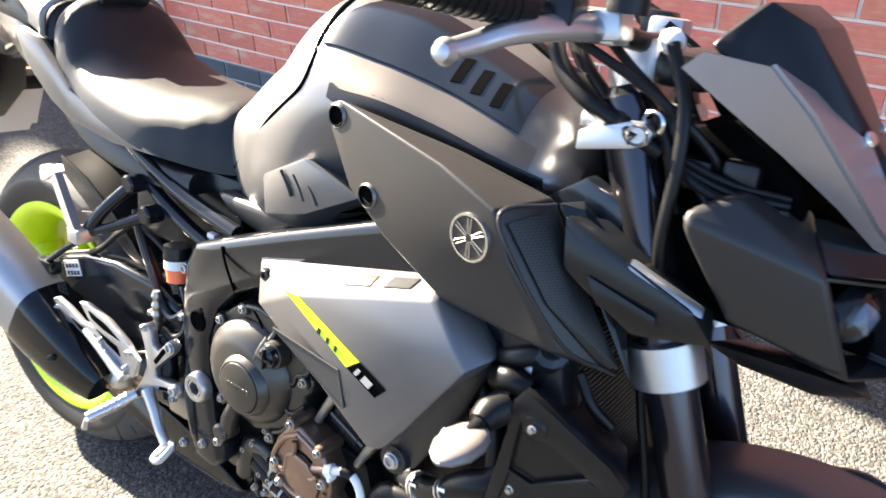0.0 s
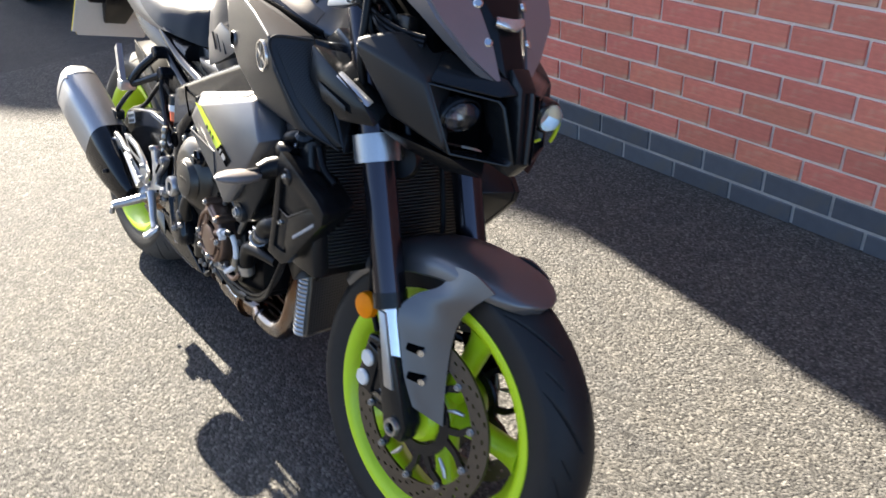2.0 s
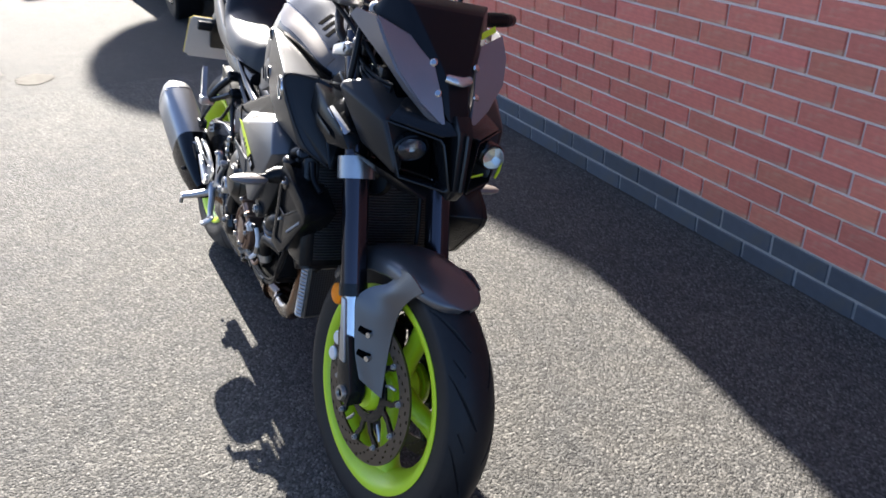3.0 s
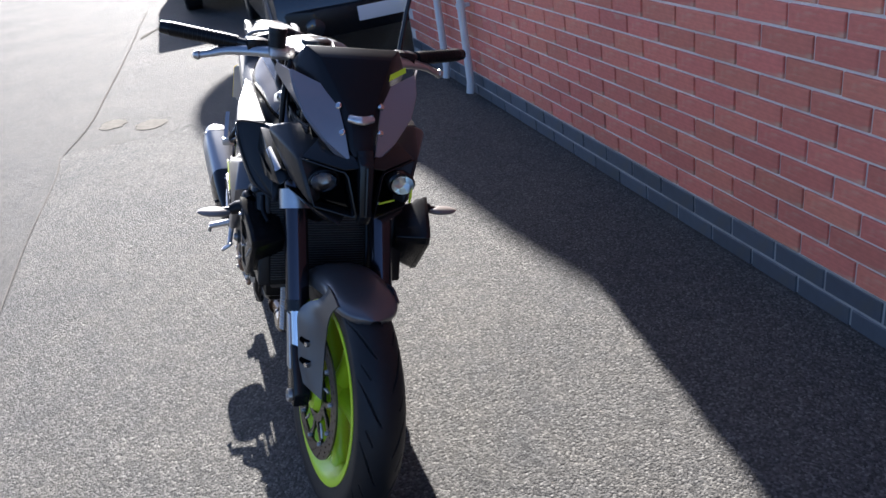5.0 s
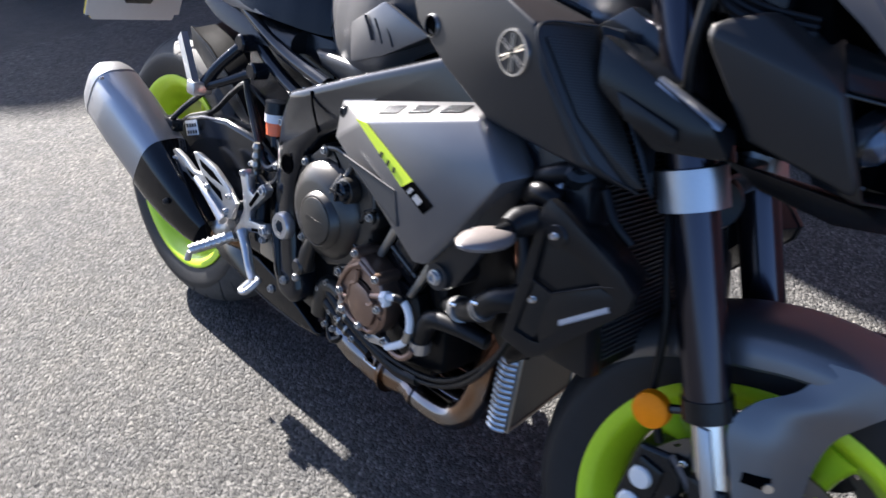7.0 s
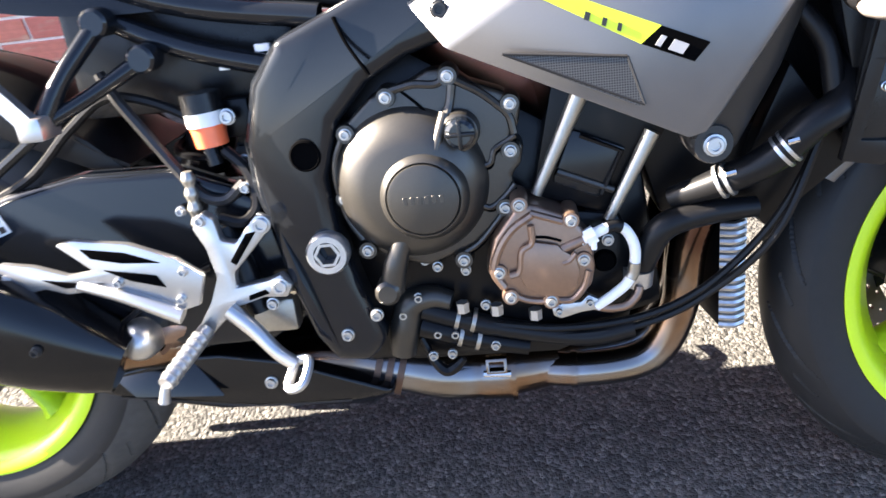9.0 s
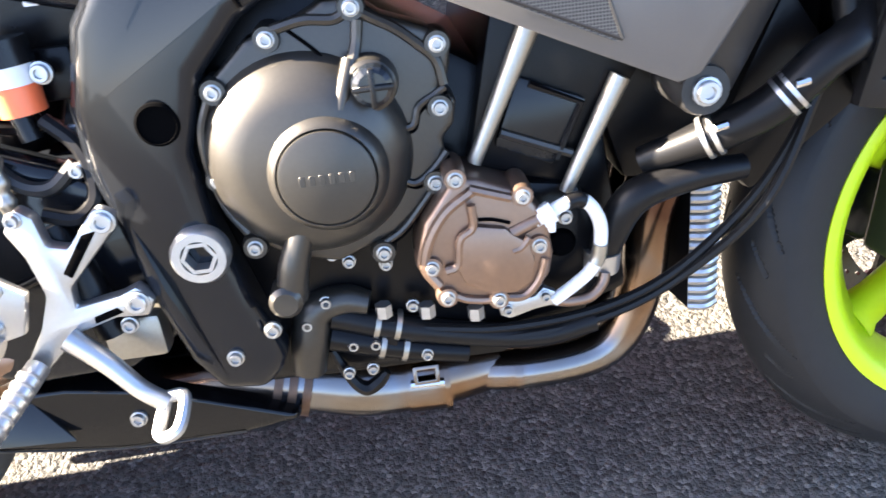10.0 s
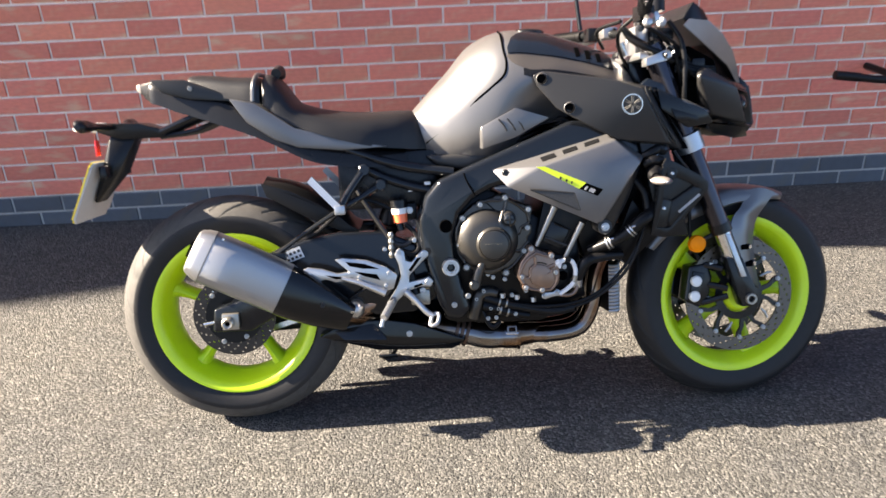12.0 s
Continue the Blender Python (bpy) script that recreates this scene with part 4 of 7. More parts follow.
part("sight_window", lathe([(0.0, -0.160), (0.010, -0.160), (0.013, -0.156), (0.013, -0.15)], (0.913, 0, 0.408), seg=18), BLACK_AND_SHADE, bike)
bolt(0.917, -0.157, 0.432, bike, 0.008)
bolt(0.816, -0.15, 0.372, bike, 0.0072)
part("pickup_stub", tube([(0.867, -0.186, 0.437), (0.889, -0.186, 0.446)], (0.0065, 0.0060), 10), BRONZE, bike)
oil_line = part("oil_line", tube([(0.886, -0.186, 0.444), (0.906, -0.184, 0.453), (0.922, -0.180, 0.456), (0.934, -0.178, 0.448), (0.942, -0.176, 0.429), (0.941, -0.175, 0.406), (0.934, -0.175, 0.389), (0.919, -0.175, 0.376), (0.900, -0.174, 0.363)], 0.0058, 10), WHITE_PLASTIC, bike, "pale metal oil line")
part("line_sleeve", tube([(0.913, -0.183, 0.4555), (0.922, -0.180, 0.456), (0.928, -0.179, 0.453)], 0.0068, 12), HOSE, oil_line)
part("line_sleeve", tube([(0.942, -0.176, 0.412), (0.940, -0.175, 0.400), (0.937, -0.175, 0.394)], 0.0066, 12), CAST, oil_line)
part("line_union", tube([(0.891, -0.186, 0.4465), (0.901, -0.185, 0.451)], 0.0098, 6, curved=False), WHITE_PLASTIC, oil_line, smooth=False)
part("line_union", box(0.896, 0.902, -0.193, -0.178, 0.435, 0.450, 0.002), WHITE_PLASTIC, oil_line)
bracket = part("line_bracket", slab([(0.853, 0.365), (0.864, 0.370), (0.884, 0.370), (0.892, 0.378), (0.903, 0.372), (0.902, 0.360), (0.884, 0.358), (0.862, 0.352), (0.854, 0.356)], -0.176, -0.168, 0.002), ALLOY, bike)
bolt(0.860, -0.176, 0.362, bracket, 0.0060)
bolt(0.893, -0.176, 0.370, bracket, 0.0060)
part("return_line", tube([(0.947, -0.168, 0.380), (0.944, -0.170, 0.371), (0.933, -0.172, 0.361), (0.915, -0.172, 0.359), (0.900, -0.170, 0.362)], 0.0052, 10), BRONZE, bike)
part("hose_band", tube([(0.949, -0.155, 0.397), (0.9475, -0.152, 0.378)], 0.0165, 16), ALLOY, bike)
part("sump", hull([(x, y, z) for y in (-0.118, 0.118) for x, z in ((0.66, 0.37), (0.95, 0.36), (0.945, 0.31), (0.86, 0.278), (0.68, 0.280))], 0.012), ENGINE_DARK, bike)
part("water_pump_pipe", tube([(0.708, -0.132, 0.356), (0.751, -0.136, 0.341), (0.812, -0.138, 0.324), (0.89, -0.14, 0.310), (0.944, -0.14, 0.318)], (0.0135, 0.0125, 0.0115, 0.0115, 0.0115), 12), HOSE, bike)
part("water_pump_pipe", tube([(0.704, -0.130, 0.334), (0.734, -0.134, 0.325), (0.779, -0.135, 0.311), (0.825, -0.135, 0.300)], (0.015, 0.014, 0.012, 0.011), 12), ENGINE_DARK, bike)
part("pump_elbow", tube([(0.676, -0.128, 0.300), (0.684, -0.130, 0.335), (0.694, -0.130, 0.362), (0.720, -0.134, 0.371), (0.742, -0.138, 0.366)], (0.016, 0.019, 0.018, 0.014, 0.011), 14), ENGINE_COVER, bike, "cast water pump elbow")
for x, z in ((0.746, 0.343), (0.764, 0.338), (0.748, 0.321), (0.768, 0.315)):
    part("pipe_clamp", tube([(x - 0.0022, -0.135, z + 0.0007), (x + 0.0022, -0.135, z - 0.0007)], 0.0148, 14), CAST, bike)
part("pipe_tab", box(0.752, 0.762, -0.146, -0.138, 0.315, 0.348, 0.002), ENGINE_DARK, bike)
part("drain_hook", tube([(0.701, -0.132, 0.319), (0.714, -0.135, 0.287), (0.726, -0.136, 0.275), (0.738, -0.136, 0.280), (0.748, -0.136, 0.290)], (0.004, 0.006, 0.0075, 0.007, 0.004), 8), ENGINE_DARK, bike)
for x, z in ((0.714, 0.301), (0.736, 0.302), (0.787, 0.309)):
    bolt(x, -0.145, z, bike, 0.0068)
for x, z in ((0.792, 0.351), (0.754, 0.357), (0.835, 0.342)):
    part("drain_nut", tube([(x, -0.146, z + 0.010), (x, -0.146, z - 0.002)], 0.0075, 6, curved=False), ALLOY, bike, smooth=False)
for s in (0.0, 0.010):
    part("cable", tube([(1.155, -0.17, 0.62), (1.125, -0.165, 0.52), (1.085, -0.158 - s, 0.435 - s), (1.02, -0.150, 0.365 - s), (0.95, -0.145, 0.332 - s), (0.86, -0.146, 0.326 - s), (0.77, -0.142, 0.338 - s)], 0.0045, 8), HOSE, bike)
part("radiator_hose", tube([(0.985, -0.150, 0.470), (1.03, -0.175, 0.492), (1.07, -0.192, 0.515), (1.105, -0.200, 0.548), (1.135, -0.19, 0.565), (1.15, -0.15, 0.60)], (0.0115, 0.015, 0.016, 0.0165, 0.017, 0.016), 14), HOSE, bike, "black radiator hose with steel clips")
for c, d in (((1.032, -0.1765, 0.493), (0.012, -0.005, 0.006)), ((1.083, -0.196, 0.525), (0.010, -0.003, 0.009))):
    p = Vector(c)
    for s in (-0.42, 0.16):
        part("hose_clip", tube([p + Vector(d) * s, p + Vector(d) * (s + 0.26)], 0.0178, 16), ALLOY, bike)
    part("clip_screw", tube([p + Vector((-0.004, -0.016, 0.011)), p + Vector((0.006, -0.016, 0.013))], 0.0035, 8), STEEL, bike)
part("coolant_hose", tube([(0.945, -0.150, 0.372), (0.955, -0.158, 0.41), (0.975, -0.165, 0.445), (1.02, -0.162, 0.455), (1.07, -0.155, 0.455)], (0.012, 0.015, 0.015, 0.013, 0.011), 12), HOSE, bike)
bolt(1.012, -0.214, 0.540, bike, 0.013, ALLOY)
part("mount_boss", lathe([(0.0, -0.212), (0.018, -0.212), (0.02, -0.205), (0.02, -0.15), (0.0, -0.15)], (1.012, 0, 0.540), seg=20), DARK_GREY, bike)

# exhaust
for y, x_off in ((-0.072, 0.0), (-0.024, 0.008), (0.024, 0.008), (0.072, 0.0)):
    part("header_pipe", tube([(1.060 + x_off, y * 1.5, 0.60), (1.070 + x_off, y * 1.25, 0.52), (1.024 + x_off, y, 0.40), (1.008 + x_off, y, 0.302), (0.972, y, 0.242), (0.895, y * 0.95, 0.226), (0.81, y * 0.7, 0.226)], 0.0225, 18), EXHAUST, bike, "heat-tinted steel exhaust header")
part("collector", tube([(0.86, -0.050, 0.228), (0.80, -0.055, 0.226), (0.72, -0.055, 0.228), (0.66, -0.055, 0.242), (0.58, -0.06, 0.262), (0.52, -0.07, 0.268)], (0.028, 0.034, 0.037, 0.034, 0.029, 0.028), 20), EXHAUST, bike)
clamp = part("exhaust_clamp", tube([(0.802, -0.055, 0.226), (0.763, -0.055, 0.227)], 0.0385, 24), EXHAUST, bike)
part("clamp_lip", tube([(0.806, -0.055, 0.226), (0.800, -0.055, 0.226)], 0.0415, 24), EXHAUST, clamp)
part("clamp_bracket", frame_ring([(0.770, -0.094, 0.262), (0.796, -0.094, 0.262), (0.796, -0.098, 0.243), (0.770, -0.098, 0.243)], [(0.774, -0.095, 0.258), (0.792, -0.095, 0.258), (0.792, -0.098, 0.247), (0.774, -0.098, 0.247)], (0, 0.014, 0), 0.001), EXHAUST, clamp)
part("clamp_bolt", tube([(0.766, -0.093, 0.242), (0.800, -0.093, 0.240)], 0.0042, 8), STEEL, clamp)
part("exhaust_weld", tube([(0.884, -0.068, 0.226), (0.876, -0.067, 0.226)], 0.0242, 20), EXHAUST, bike)
for x, r in ((0.664, 0.039), (0.650, 0.041), (0.636, 0.039)):
    part("pipe_flange", tube([(x, -0.055, 0.240 + (0.664 - x) * 0.3), (x - 0.008, -0.055, 0.2424 + (0.664 - x) * 0.3)], r, 22), RUST_STEEL, bike, "heat-browned flange")
part("link_pipe", tube([(0.50, -0.055, 0.268), (0.43, -0.062, 0.285), (0.385, -0.085, 0.308), (0.325, -0.150, 0.340)], (0.026, 0.026, 0.026, 0.026), 16), EXHAUST, bike)
valve = part("valve_drum", lathe([(0.0, -0.164), (0.010, -0.1625), (0.018, -0.157), (0.023, -0.148), (0.025, -0.135), (0.025, -0.09), (0.0, -0.09)], (0.366, 0, 0.346), seg=28), ALLOY, bike, "round pale exhaust valve housing")
part("valve_collar", lathe([(0.025, -0.128), (0.031, -0.126), (0.031, -0.112), (0.025, -0.110)], (0.368, 0, 0.345), seg=28), RUST_STEEL, valve)
part("valve_body", tube([(0.385, -0.105, 0.343), (0.415, -0.105, 0.350), (0.440, -0.100, 0.345)], (0.026, 0.024, 0.020), 14), BRONZE, valve, "heat-browned valve body")
part("valve_stop", tube([(0.350, -0.150, 0.350), (0.334, -0.152, 0.352), (0.326, -0.150, 0.346)], (0.007, 0.006, 0.004), 10), BRONZE, valve)
part("valve_cable", tube([(0.345, -0.140, 0.366), (0.372, -0.140, 0.384), (0.420, -0.138, 0.412), (0.470, -0.135, 0.430)], 0.0035, 8), HOSE, valve)
SHIELD = [(0.264, 0.268), (0.302, 0.288), (0.390, 0.305), (0.445, 0.305), (0.520, 0.291), (0.574, 0.270), (0.656, 0.238), (0.600, 0.230), (0.480, 0.231), (0.350, 0.250), (0.302, 0.256)]
shield = part("belly_shield", hull([(x, y, z) for y in (-0.114, 0.150) for x, z in SHIELD] + [(x, y, z) for y in (-0.085, 0.13) for x, z in ((0.420, 0.212), (0.620, 0.205), (0.650, 0.222))], 0.004, 3), GLOSS_BLACK, bike, "glossy black lower belly shield")
part("shield_facet", hull([(0.300, -0.113, 0.285), (0.408, -0.113, 0.301), (0.330, -0.1235, 0.258), (0.446, -0.1235, 0.252), (0.350, -0.105, 0.27), (0.42, -0.105, 0.28)], 0.001), GLOSS_BLACK, shield)
part("shield_edge", tube([(0.305, -0.1145, 0.255), (0.350, -0.1145, 0.2495), (0.480, -0.1145, 0.2305), (0.600, -0.1145, 0.2295)], 0.0012, 6), DARK_GREY, shield)
part("brake_cylinder", box(0.513, 0.564, -0.152, -0.125, 0.349, 0.390, 0.006), CAST, bike, "tan cast rear brake cylinder")
bolt(0.504, -0.115, 0.263, bike, 0.010, ALLOY)
axis_a, axis_b = Vector((-0.004, -0.205, 0.528)), Vector((0.345, -0.165, 0.335))
d = (axis_b - axis_a).normalized()
up = (Vector((0, 0, 1)) - d * d.z).normalized()
out = d.cross(up)


def oval(s, w, h, dy=0.0):
    p = axis_a + d * s
    ring = []
    for a in np.linspace(0, 2 * math.pi, 28, endpoint=False):
        ca, sa = math.cos(a), math.sin(a)
        ring.append(p + out * (w * math.copysign(abs(ca) ** 0.62, ca)) + up * (h * math.copysign(abs(sa) ** 0.62, sa)))
    return ring


silencer = part("silencer", skin([oval(0.020, 0.047, 0.062), oval(0.024, 0.050, 0.066), oval(0.10, 0.0515, 0.068), oval(0.228, 0.050, 0.066), oval(0.230, 0.048, 0.064)]), SILENCER, bike, "brushed grey silencer with a black front cover")
part("end_cap", skin([oval(-0.019, 0.034, 0.048), oval(-0.015, 0.040, 0.056), oval(0.002, 0.046, 0.063), oval(0.020, 0.0505, 0.0665), oval(0.0225, 0.049, 0.065)]), SILENCER, silencer)
part("outlet", lathe([(0.014, 0.0), (0.017, -0.006), (0.021, -0.006), (0.022, 0.012), (0.014, 0.012), (0.014, 0.0)], axis_a - d * 0.021, d, seg=24), BLACK_AND_SHADE, silencer)
part("heat_cover", skin([oval(0.222, 0.0525, 0.068), oval(0.26, 0.0525, 0.066), oval(0.33, 0.047, 0.056), oval(0.385, 0.038, 0.042), oval(0.41, 0.030, 0.034)]), GLOSS_BLACK, silencer, "glossy black silencer cover")
bolt(0.292, -0.2215, 0.381, silencer, 0.0075, DARK_GREY)
bolt(0.068, -0.2455, 0.565, silencer, 0.004, STEEL)
bolt(0.028, -0.245, 0.515, silencer, 0.004, STEEL)
part("silencer_strut", tube([(0.34, -0.165, 0.610), (0.25, -0.16, 0.555), (0.17, -0.155, 0.500)], 0.006, 8, curved=False), SATIN_BLACK, bike)
part("strut_clamp", box(0.155, 0.20, -0.165, -0.14, 0.485, 0.510, 0.004), SATIN_BLACK, bike)

# rearset and foot pegs
rearset = part("rearset_plate", slab([(0.548, 0.500), (0.562, 0.492), (0.554, 0.476), (0.513, 0.436), (0.511, 0.418), (0.548, 0.424), (0.562, 0.430), (0.574, 0.416), (0.566, 0.402), (0.540, 0.404), (0.506, 0.394), (0.475, 0.366), (0.462, 0.354), (0.449, 0.361), (0.477, 0.401), (0.491, 0.432), (0.486, 0.466), (0.476, 0.490), (0.490, 0.508), (0.502, 0.498), (0.505, 0.474), (0.520, 0.470)], -0.176, -0.160, 0.004), ALLOY, bike, "bare alloy rearset plate with open arms")
# Thin black plates on the surface stand for shade in the openings.
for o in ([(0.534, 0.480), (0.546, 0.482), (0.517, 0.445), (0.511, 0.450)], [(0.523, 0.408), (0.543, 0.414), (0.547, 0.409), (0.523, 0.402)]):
    part("plate_recess_shade", slab(o, -0.1775, -0.175, 0.001), BLACK_AND_SHADE, rearset)
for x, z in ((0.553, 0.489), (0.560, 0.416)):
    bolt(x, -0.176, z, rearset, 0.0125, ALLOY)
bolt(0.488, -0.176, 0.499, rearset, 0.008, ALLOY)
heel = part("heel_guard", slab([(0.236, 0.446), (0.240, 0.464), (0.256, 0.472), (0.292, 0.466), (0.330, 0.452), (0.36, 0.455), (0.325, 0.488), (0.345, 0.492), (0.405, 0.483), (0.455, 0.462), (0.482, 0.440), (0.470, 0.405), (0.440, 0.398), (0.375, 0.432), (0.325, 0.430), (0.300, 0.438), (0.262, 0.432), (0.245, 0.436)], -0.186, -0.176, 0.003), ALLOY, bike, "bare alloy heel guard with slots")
# Slots are not cut: black plates give their inner shade.
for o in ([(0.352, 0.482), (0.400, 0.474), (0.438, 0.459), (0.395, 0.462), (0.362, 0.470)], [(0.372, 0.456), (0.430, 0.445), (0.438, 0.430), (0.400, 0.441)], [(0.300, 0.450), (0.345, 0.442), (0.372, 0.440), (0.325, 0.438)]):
    part("guard_slot_shade", slab(o, -0.1875, -0.1855, 0.0008), BLACK_AND_SHADE, heel)
for x, z in ((0.257, 0.452), (0.461, 0.447), (0.452, 0.415), (0.386, 0.440)):
    bolt(x, -0.187, z, heel, 0.009 if x < 0.3 else 0.007, ALLOY)
part("linkage_rod", tube([(0.340, -0.186, 0.440), (0.39, -0.188, 0.424), (0.45, -0.190, 0.396)], (0.006, 0.0085, 0.010), 12), ALLOY, heel)
peg = part("foot_peg", tube([(0.468, -0.180, 0.372), (0.455, -0.215, 0.358), (0.443, -0.252, 0.347)], (0.010, 0.0098, 0.0088), 14), ALLOY, bike, "knurled alloy foot peg")
for i in range(7):
    t = i / 6
    part("peg_groove", tube([(0.464 - 0.018 * t, -0.192 - 0.052 * t, 0.369 - 0.019 * t), (0.4635 - 0.018 * t, -0.1945 - 0.052 * t, 0.3685 - 0.019 * t)], 0.0104, 14), ALLOY, peg)
part("peg_feeler", tube([(0.442, -0.251, 0.344), (0.437, -0.252, 0.326)], (0.005, 0.0065), 10), ALLOY, peg)
pedal = part("brake_pedal", tube([(0.500, -0.182, 0.395), (0.525, -0.187, 0.372), (0.548, -0.193, 0.345), (0.568, -0.197, 0.330)], (0.010, 0.009, 0.008, 0.008), 10), ALLOY, bike, "bare alloy brake pedal")
part("pedal_tip", tube([(0.566, -0.192, 0.332), (0.560, -0.215, 0.312), (0.577, -0.216, 0.316), (0.582, -0.196, 0.334), (0.567, -0.192, 0.333)], 0.0055, 8), ALLOY, pedal)
part("master_cylinder", tube([(0.525, -0.155, 0.38), (0.515, -0.15, 0.43), (0.50, -0.145, 0.48)], 0.014, 12), ENGINE_DARK, bike)
bolt(0.545, -0.166, 0.392, bike, 0.009, ALLOY)
reservoir = part("brake_reservoir", tube([(0.497, -0.118, 0.567), (0.495, -0.118, 0.604)], (0.0185, 0.0205), 18), RED_FLUID, bike, "white brake fluid reservoir with a red band")
part("reservoir_band", tube([(0.4955, -0.119, 0.590), (0.495, -0.119, 0.606)], 0.0209, 18), WHITE_PLASTIC, reservoir)
part("reservoir_cap", tube([(0.495, -0.118, 0.605), (0.494, -0.118, 0.625)], (0.0225, 0.0215), 18), BLACK_PLASTIC, reservoir)
part("reservoir_neck", tube([(0.493, -0.118, 0.567), (0.497, -0.120, 0.545)], 0.009, 10), BLACK_PLASTIC, reservoir)
bolt(0.522, -0.124, 0.597, reservoir, 0.011, ALLOY)
part("reservoir_bracket", box(0.505, 0.54, -0.105, -0.095, 0.57, 0.612, 0.003), ENGINE_DARK, bike)
bolt(0.527, -0.112, 0.545, bike, 0.009, ALLOY)
for sy in (-1, 1):
    hanger = part("peg_hanger", tube([(0.412, sy * 0.135, 0.708), (0.375, sy * 0.165, 0.660), (0.352, sy * 0.178, 0.622)], (0.011, 0.010, 0.012), 10), FRAME_BLACK, bike)
    part("hanger_strut", tube([(0.452, sy * 0.135, 0.668), (0.40, sy * 0.160, 0.640), (0.350, sy * 0.178, 0.617)], (0.010, 0.008, 0.009), 10), FRAME_BLACK, hanger)
    for x, z in ((0.412, 0.708), (0.452, 0.668)):
        part("hanger_eye", lathe([(0.0, sy * 0.150), (0.012, sy * 0.150), (0.015, sy * 0.147), (0.015, sy * 0.12), (0.0, sy * 0.12)], (x, 0, z), seg=20), FRAME_BLACK, hanger)
    pg = part("passenger_peg", skin([[(0.345 - 0.067 * t + w * 0.006, sy * (0.196 - 0.012 * t) + h * 0.0065, 0.622 + 0.073 * t + w * 0.0065) for w, h in ((-1, -1), (1, -1), (1, 1), (-1, 1))] for t in np.linspace(0, 1, 4)]), ALLOY, bike, "folded-up alloy passenger foot peg")
    part("peg_joint", box(0.335, 0.362, min(sy * 0.168, sy * 0.206), max(sy * 0.168, sy * 0.206), 0.604, 0.628, 0.004), ALLOY, pg)

# the unseen side against the wall: chain, covers, rearset, filled in to block sun
part("generator_cover", lathe([(0.0, 0.205), (0.055, 0.205), (0.070, 0.195), (0.078, 0.170), (0.080, 0.12)], (0.80, 0, 0.46), seg=40), ENGINE_DARK, bike)
part("sprocket_cover", hull([(x, y, z) for y in (0.12, 0.175) for x, z in ((0.57, 0.36), (0.57, 0.55), (0.70, 0.58), (0.72, 0.36))], 0.012), ENGINE_DARK, bike)
part("drive_chain", slab([(0.60, 0.515), (0.035, 0.443), (-0.06, 0.395), (-0.078, 0.33), (-0.06, 0.265), (0.035, 0.217), (0.60, 0.375), (0.60, 0.391), (0.035, 0.233), (-0.045, 0.272), (-0.062, 0.33), (-0.045, 0.388), (0.035, 0.427), (0.60, 0.499)], 0.112, 0.094, 0.0), STEEL, bike, "steel drive chain", smooth=False)
# Disc, plate and beam are added to widen the shade under the bike.
part("sun_block_disc", lathe([(0.03, 0.118), (0.03, 0.138), (0.118, 0.134), (0.124, 0.130), (0.124, 0.122), (0.118, 0.118), (0.03, 0.118)], REAR, seg=48), SATIN_BLACK, bike, "unseen black disc, added to shade the ground")
part("sun_block_plate", slab([(0.10, 0.232), (0.50, 0.250), (0.56, 0.33), (0.50, 0.37), (0.12, 0.30)], 0.138, 0.098, 0.004), BLACK_PLASTIC, bike)
part("swing_arm", hull([(x, y, z) for x, y0, y1, z0, z1 in ((0.02, 0.15, 0.205, 0.275, 0.345), (0.30, 0.15, 0.222, 0.265, 0.36), (0.55, 0.12, 0.205, 0.29, 0.40)) for y in (y0, y1) for z in (z0, z1)], 0.012, 3), SATIN_BLACK, bike, "unseen black beam, added to shade the ground under the bike")
part("chain_guard", slab([(0.02, 0.455), (0.45, 0.540), (0.52, 0.52), (0.50, 0.49), (0.04, 0.43)], 0.138, 0.118, 0.003), BLACK_PLASTIC, bike)
part("rearset_plate", slab([(0.556, 0.492), (0.520, 0.432), (0.574, 0.416), (0.540, 0.402), (0.480, 0.365), (0.445, 0.362), (0.486, 0.432), (0.480, 0.500)], 0.176, 0.160, 0.004), ALLOY, bike)
part("heel_guard", slab([(0.262, 0.455), (0.330, 0.490), (0.455, 0.462), (0.482, 0.440), (0.440, 0.398), (0.325, 0.430)], 0.186, 0.176, 0.003), ALLOY, bike)
part("foot_peg", tube([(0.468, 0.180, 0.372), (0.455, 0.215, 0.358), (0.443, 0.252, 0.347)], (0.013, 0.0125, 0.0115), 14), ALLOY, bike)
part("gear_pedal", tube([(0.50, 0.18, 0.37), (0.60, 0.19, 0.345), (0.66, 0.20, 0.34), (0.66, 0.235, 0.34)], 0.008, 10), ALLOY, bike)
part("stand_bracket", hull([(x, y, z) for y in (0.09, 0.15) for x, z in ((0.50, 0.25), (0.50, 0.33), (0.62, 0.35), (0.64, 0.26))], 0.008), FRAME_BLACK, bike)
part("axle_block", box(0.012, 0.070, 0.126, 0.142, 0.303, 0.358, 0.003), ALLOY, bike)
part("loom_clip", box(0.522, 0.536, -0.118, -0.108, 0.645, 0.653, 0.001), WHITE_PLASTIC, bike)
part("loom_clip", box(0.564, 0.580, -0.118, -0.108, 0.660, 0.668, 0.001), WHITE_PLASTIC, bike)
part("breather_hose", tube([(0.39, -0.118, 0.655), (0.406, -0.125, 0.626), (0.428, -0.128, 0.591), (0.455, -0.130, 0.547), (0.478, -0.132, 0.515), (0.505, -0.135, 0.508), (0.528, -0.130, 0.525)], 0.0065, 8), DARK_GREY, bike)
